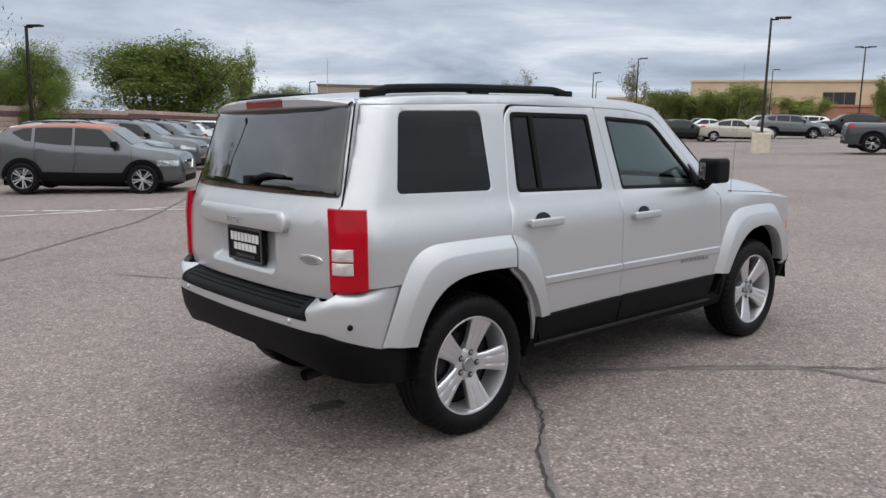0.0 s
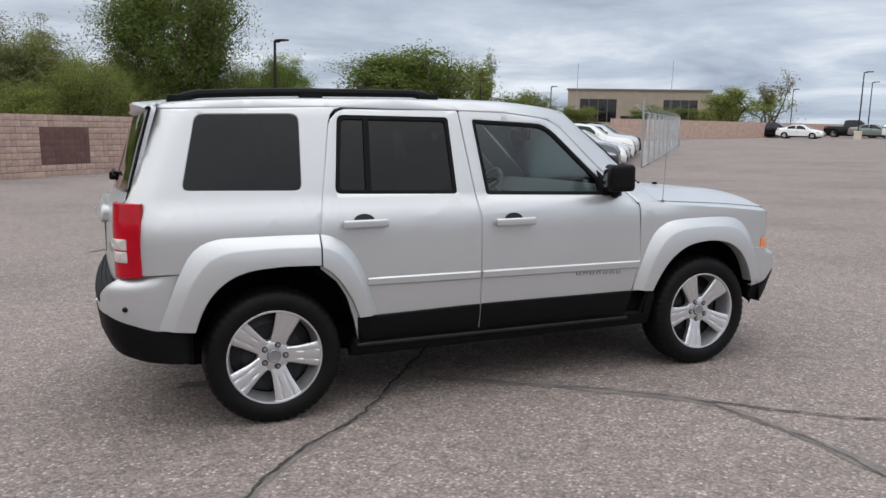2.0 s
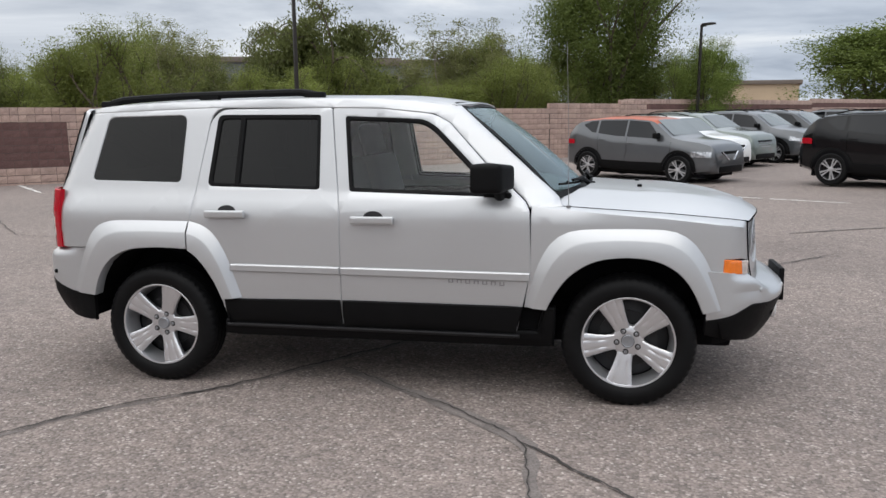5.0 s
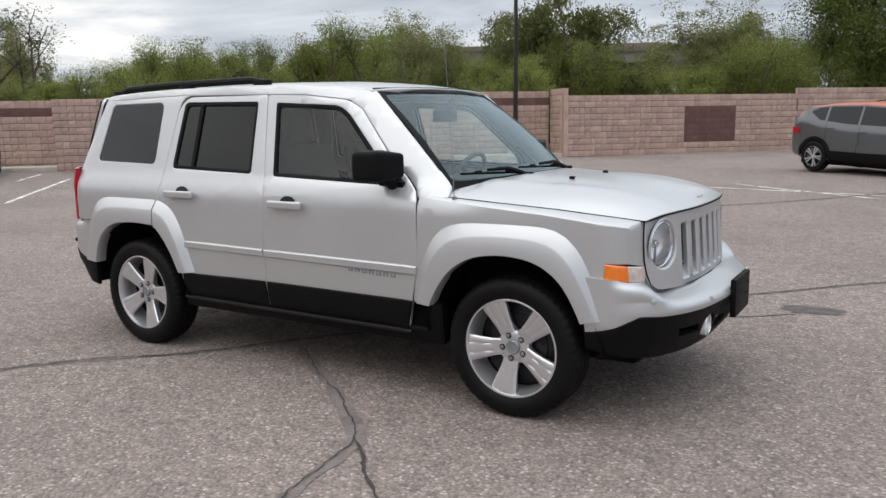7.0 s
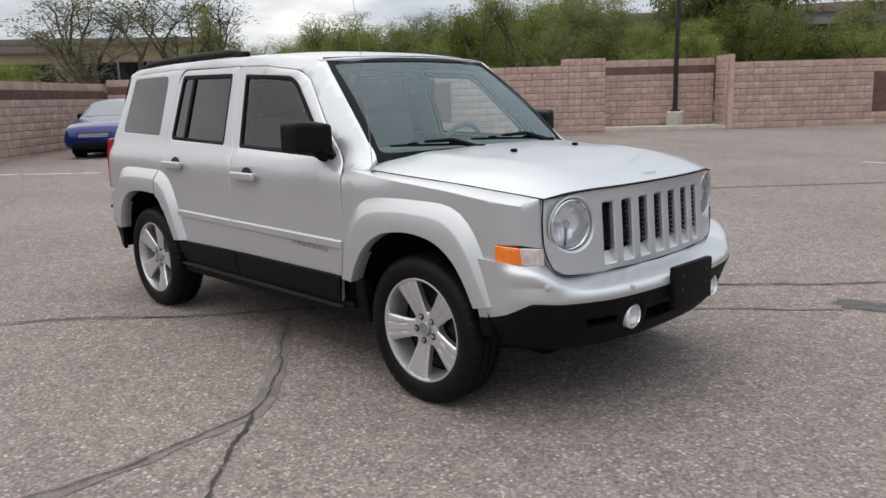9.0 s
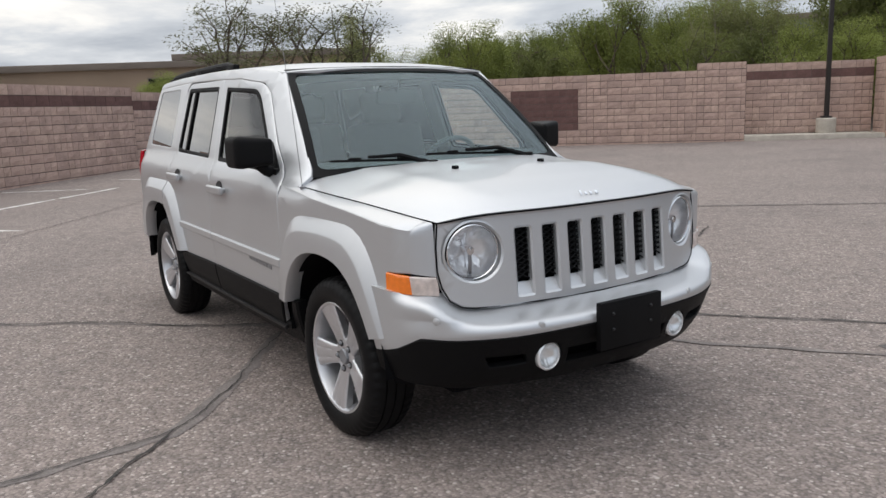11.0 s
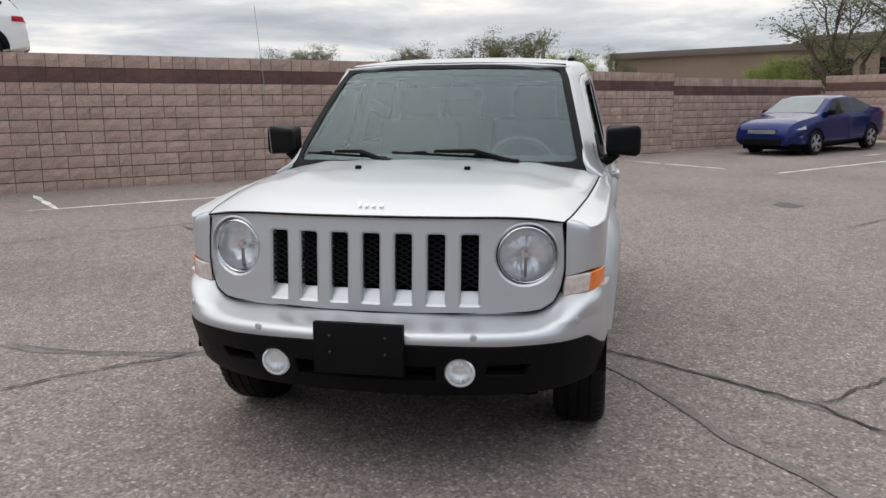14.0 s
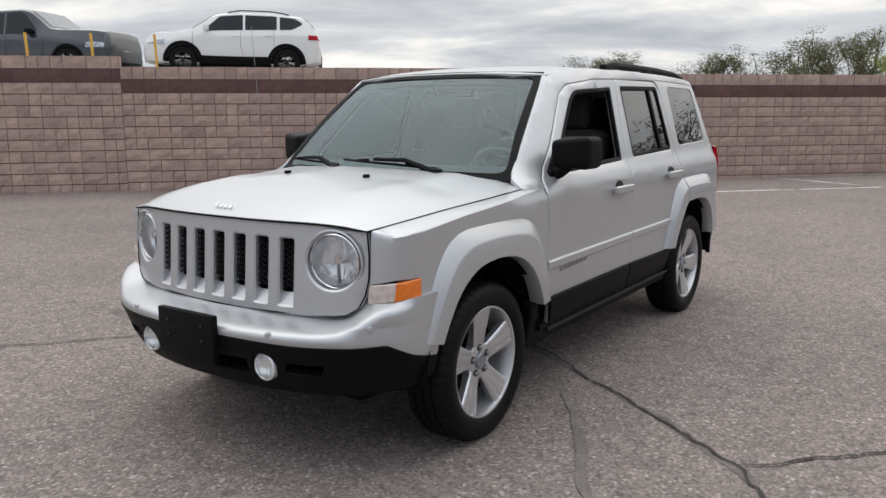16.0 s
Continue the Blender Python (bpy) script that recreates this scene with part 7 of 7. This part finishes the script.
building(-53.5, 9.5, facing(-53.5, 9.5), 17, 14, 4.1, STUCCO2, "low brown stucco building with a flat roof", [(2, 7, 2.2, 3.4)])
building(-52.0, 20.5, facing(-52, 20.5), 14, 14, 4.9, STUCCO2, "brown stucco building with a dark window strip", [(-6, 4, 2.3, 3.7)])
building(-63.5, 24, facing(-63.5, 24), 10, 10, 5.0, STUCCO2, "brown stucco office building with shaded windows", [(-4, 4, 1.6, 2.8)])
b = building(-15.2, 56.0, facing(-15.2, 56), 13, 12, 5.7, GREYW, "grey modern building with a dark canopy", [(-6, 0, 3.6, 4.9)])
part("plinth", boxm(-6.4, 6.4, -.06, .1, 1.0, 3.1), WHITEW, b, "white lower wall")
building(-27, 58, facing(-27, 58), 22, 12, 6.4, GREYW, "long dark grey building behind trees", [(-9, 9, 3.2, 4.6)])
building(16.5, 88, facing(16.5, 88), 9, 10, 4.6, STUCCO, "pale tan building behind the lot")
building(116, 157, facing(116, 157), 34, 20, 9.6, STUCCO3, "grey-brown office building with a flat overhanging roof", [(-14, -5, 2, 7.5), (6, 14, 3, 7.5), (-4, 5, 1, 3.5)])
building(161.1, 66.8, facing(161.1, 66.8), 56, 30, 8.1, STUCCO, "long tan store building far across the lot", [(-2, 4, 3.0, 6)], STUCCO)
building(143.5, 99.5, facing(143.5, 99.5), 16, 20, 5.5, STUCCO, "tan store wing far across the lot", [(-8, -2, 1, 4)], STUCCO)
building(158.0, 67.5, facing(158, 67.5), 18, 4, 3.2, BRICKR, "red-brown masonry block far across the lot", [(-6, 0, 1.2, 2.6)], BRICKR)
bm = boxm(0, 46, 0, .25, -.5, 2.2)
fw = tagged(part("wall_far_side", bm, BLOCKJ["tan"], smooth=False), "low tan block wall far across the lot", "wall", kind="structure")
fw.matrix_basis = stand(43, 61.0, 6)
bm = bmesh.new()
tube(bm, [(0, 0, 0), (0, 0, 15)], .06, 6)
mast = thing("flag_pole", stand(93, 148), "thin pale flag pole far across the lot", "flag pole")
part("pole", bm, GALV, mast)
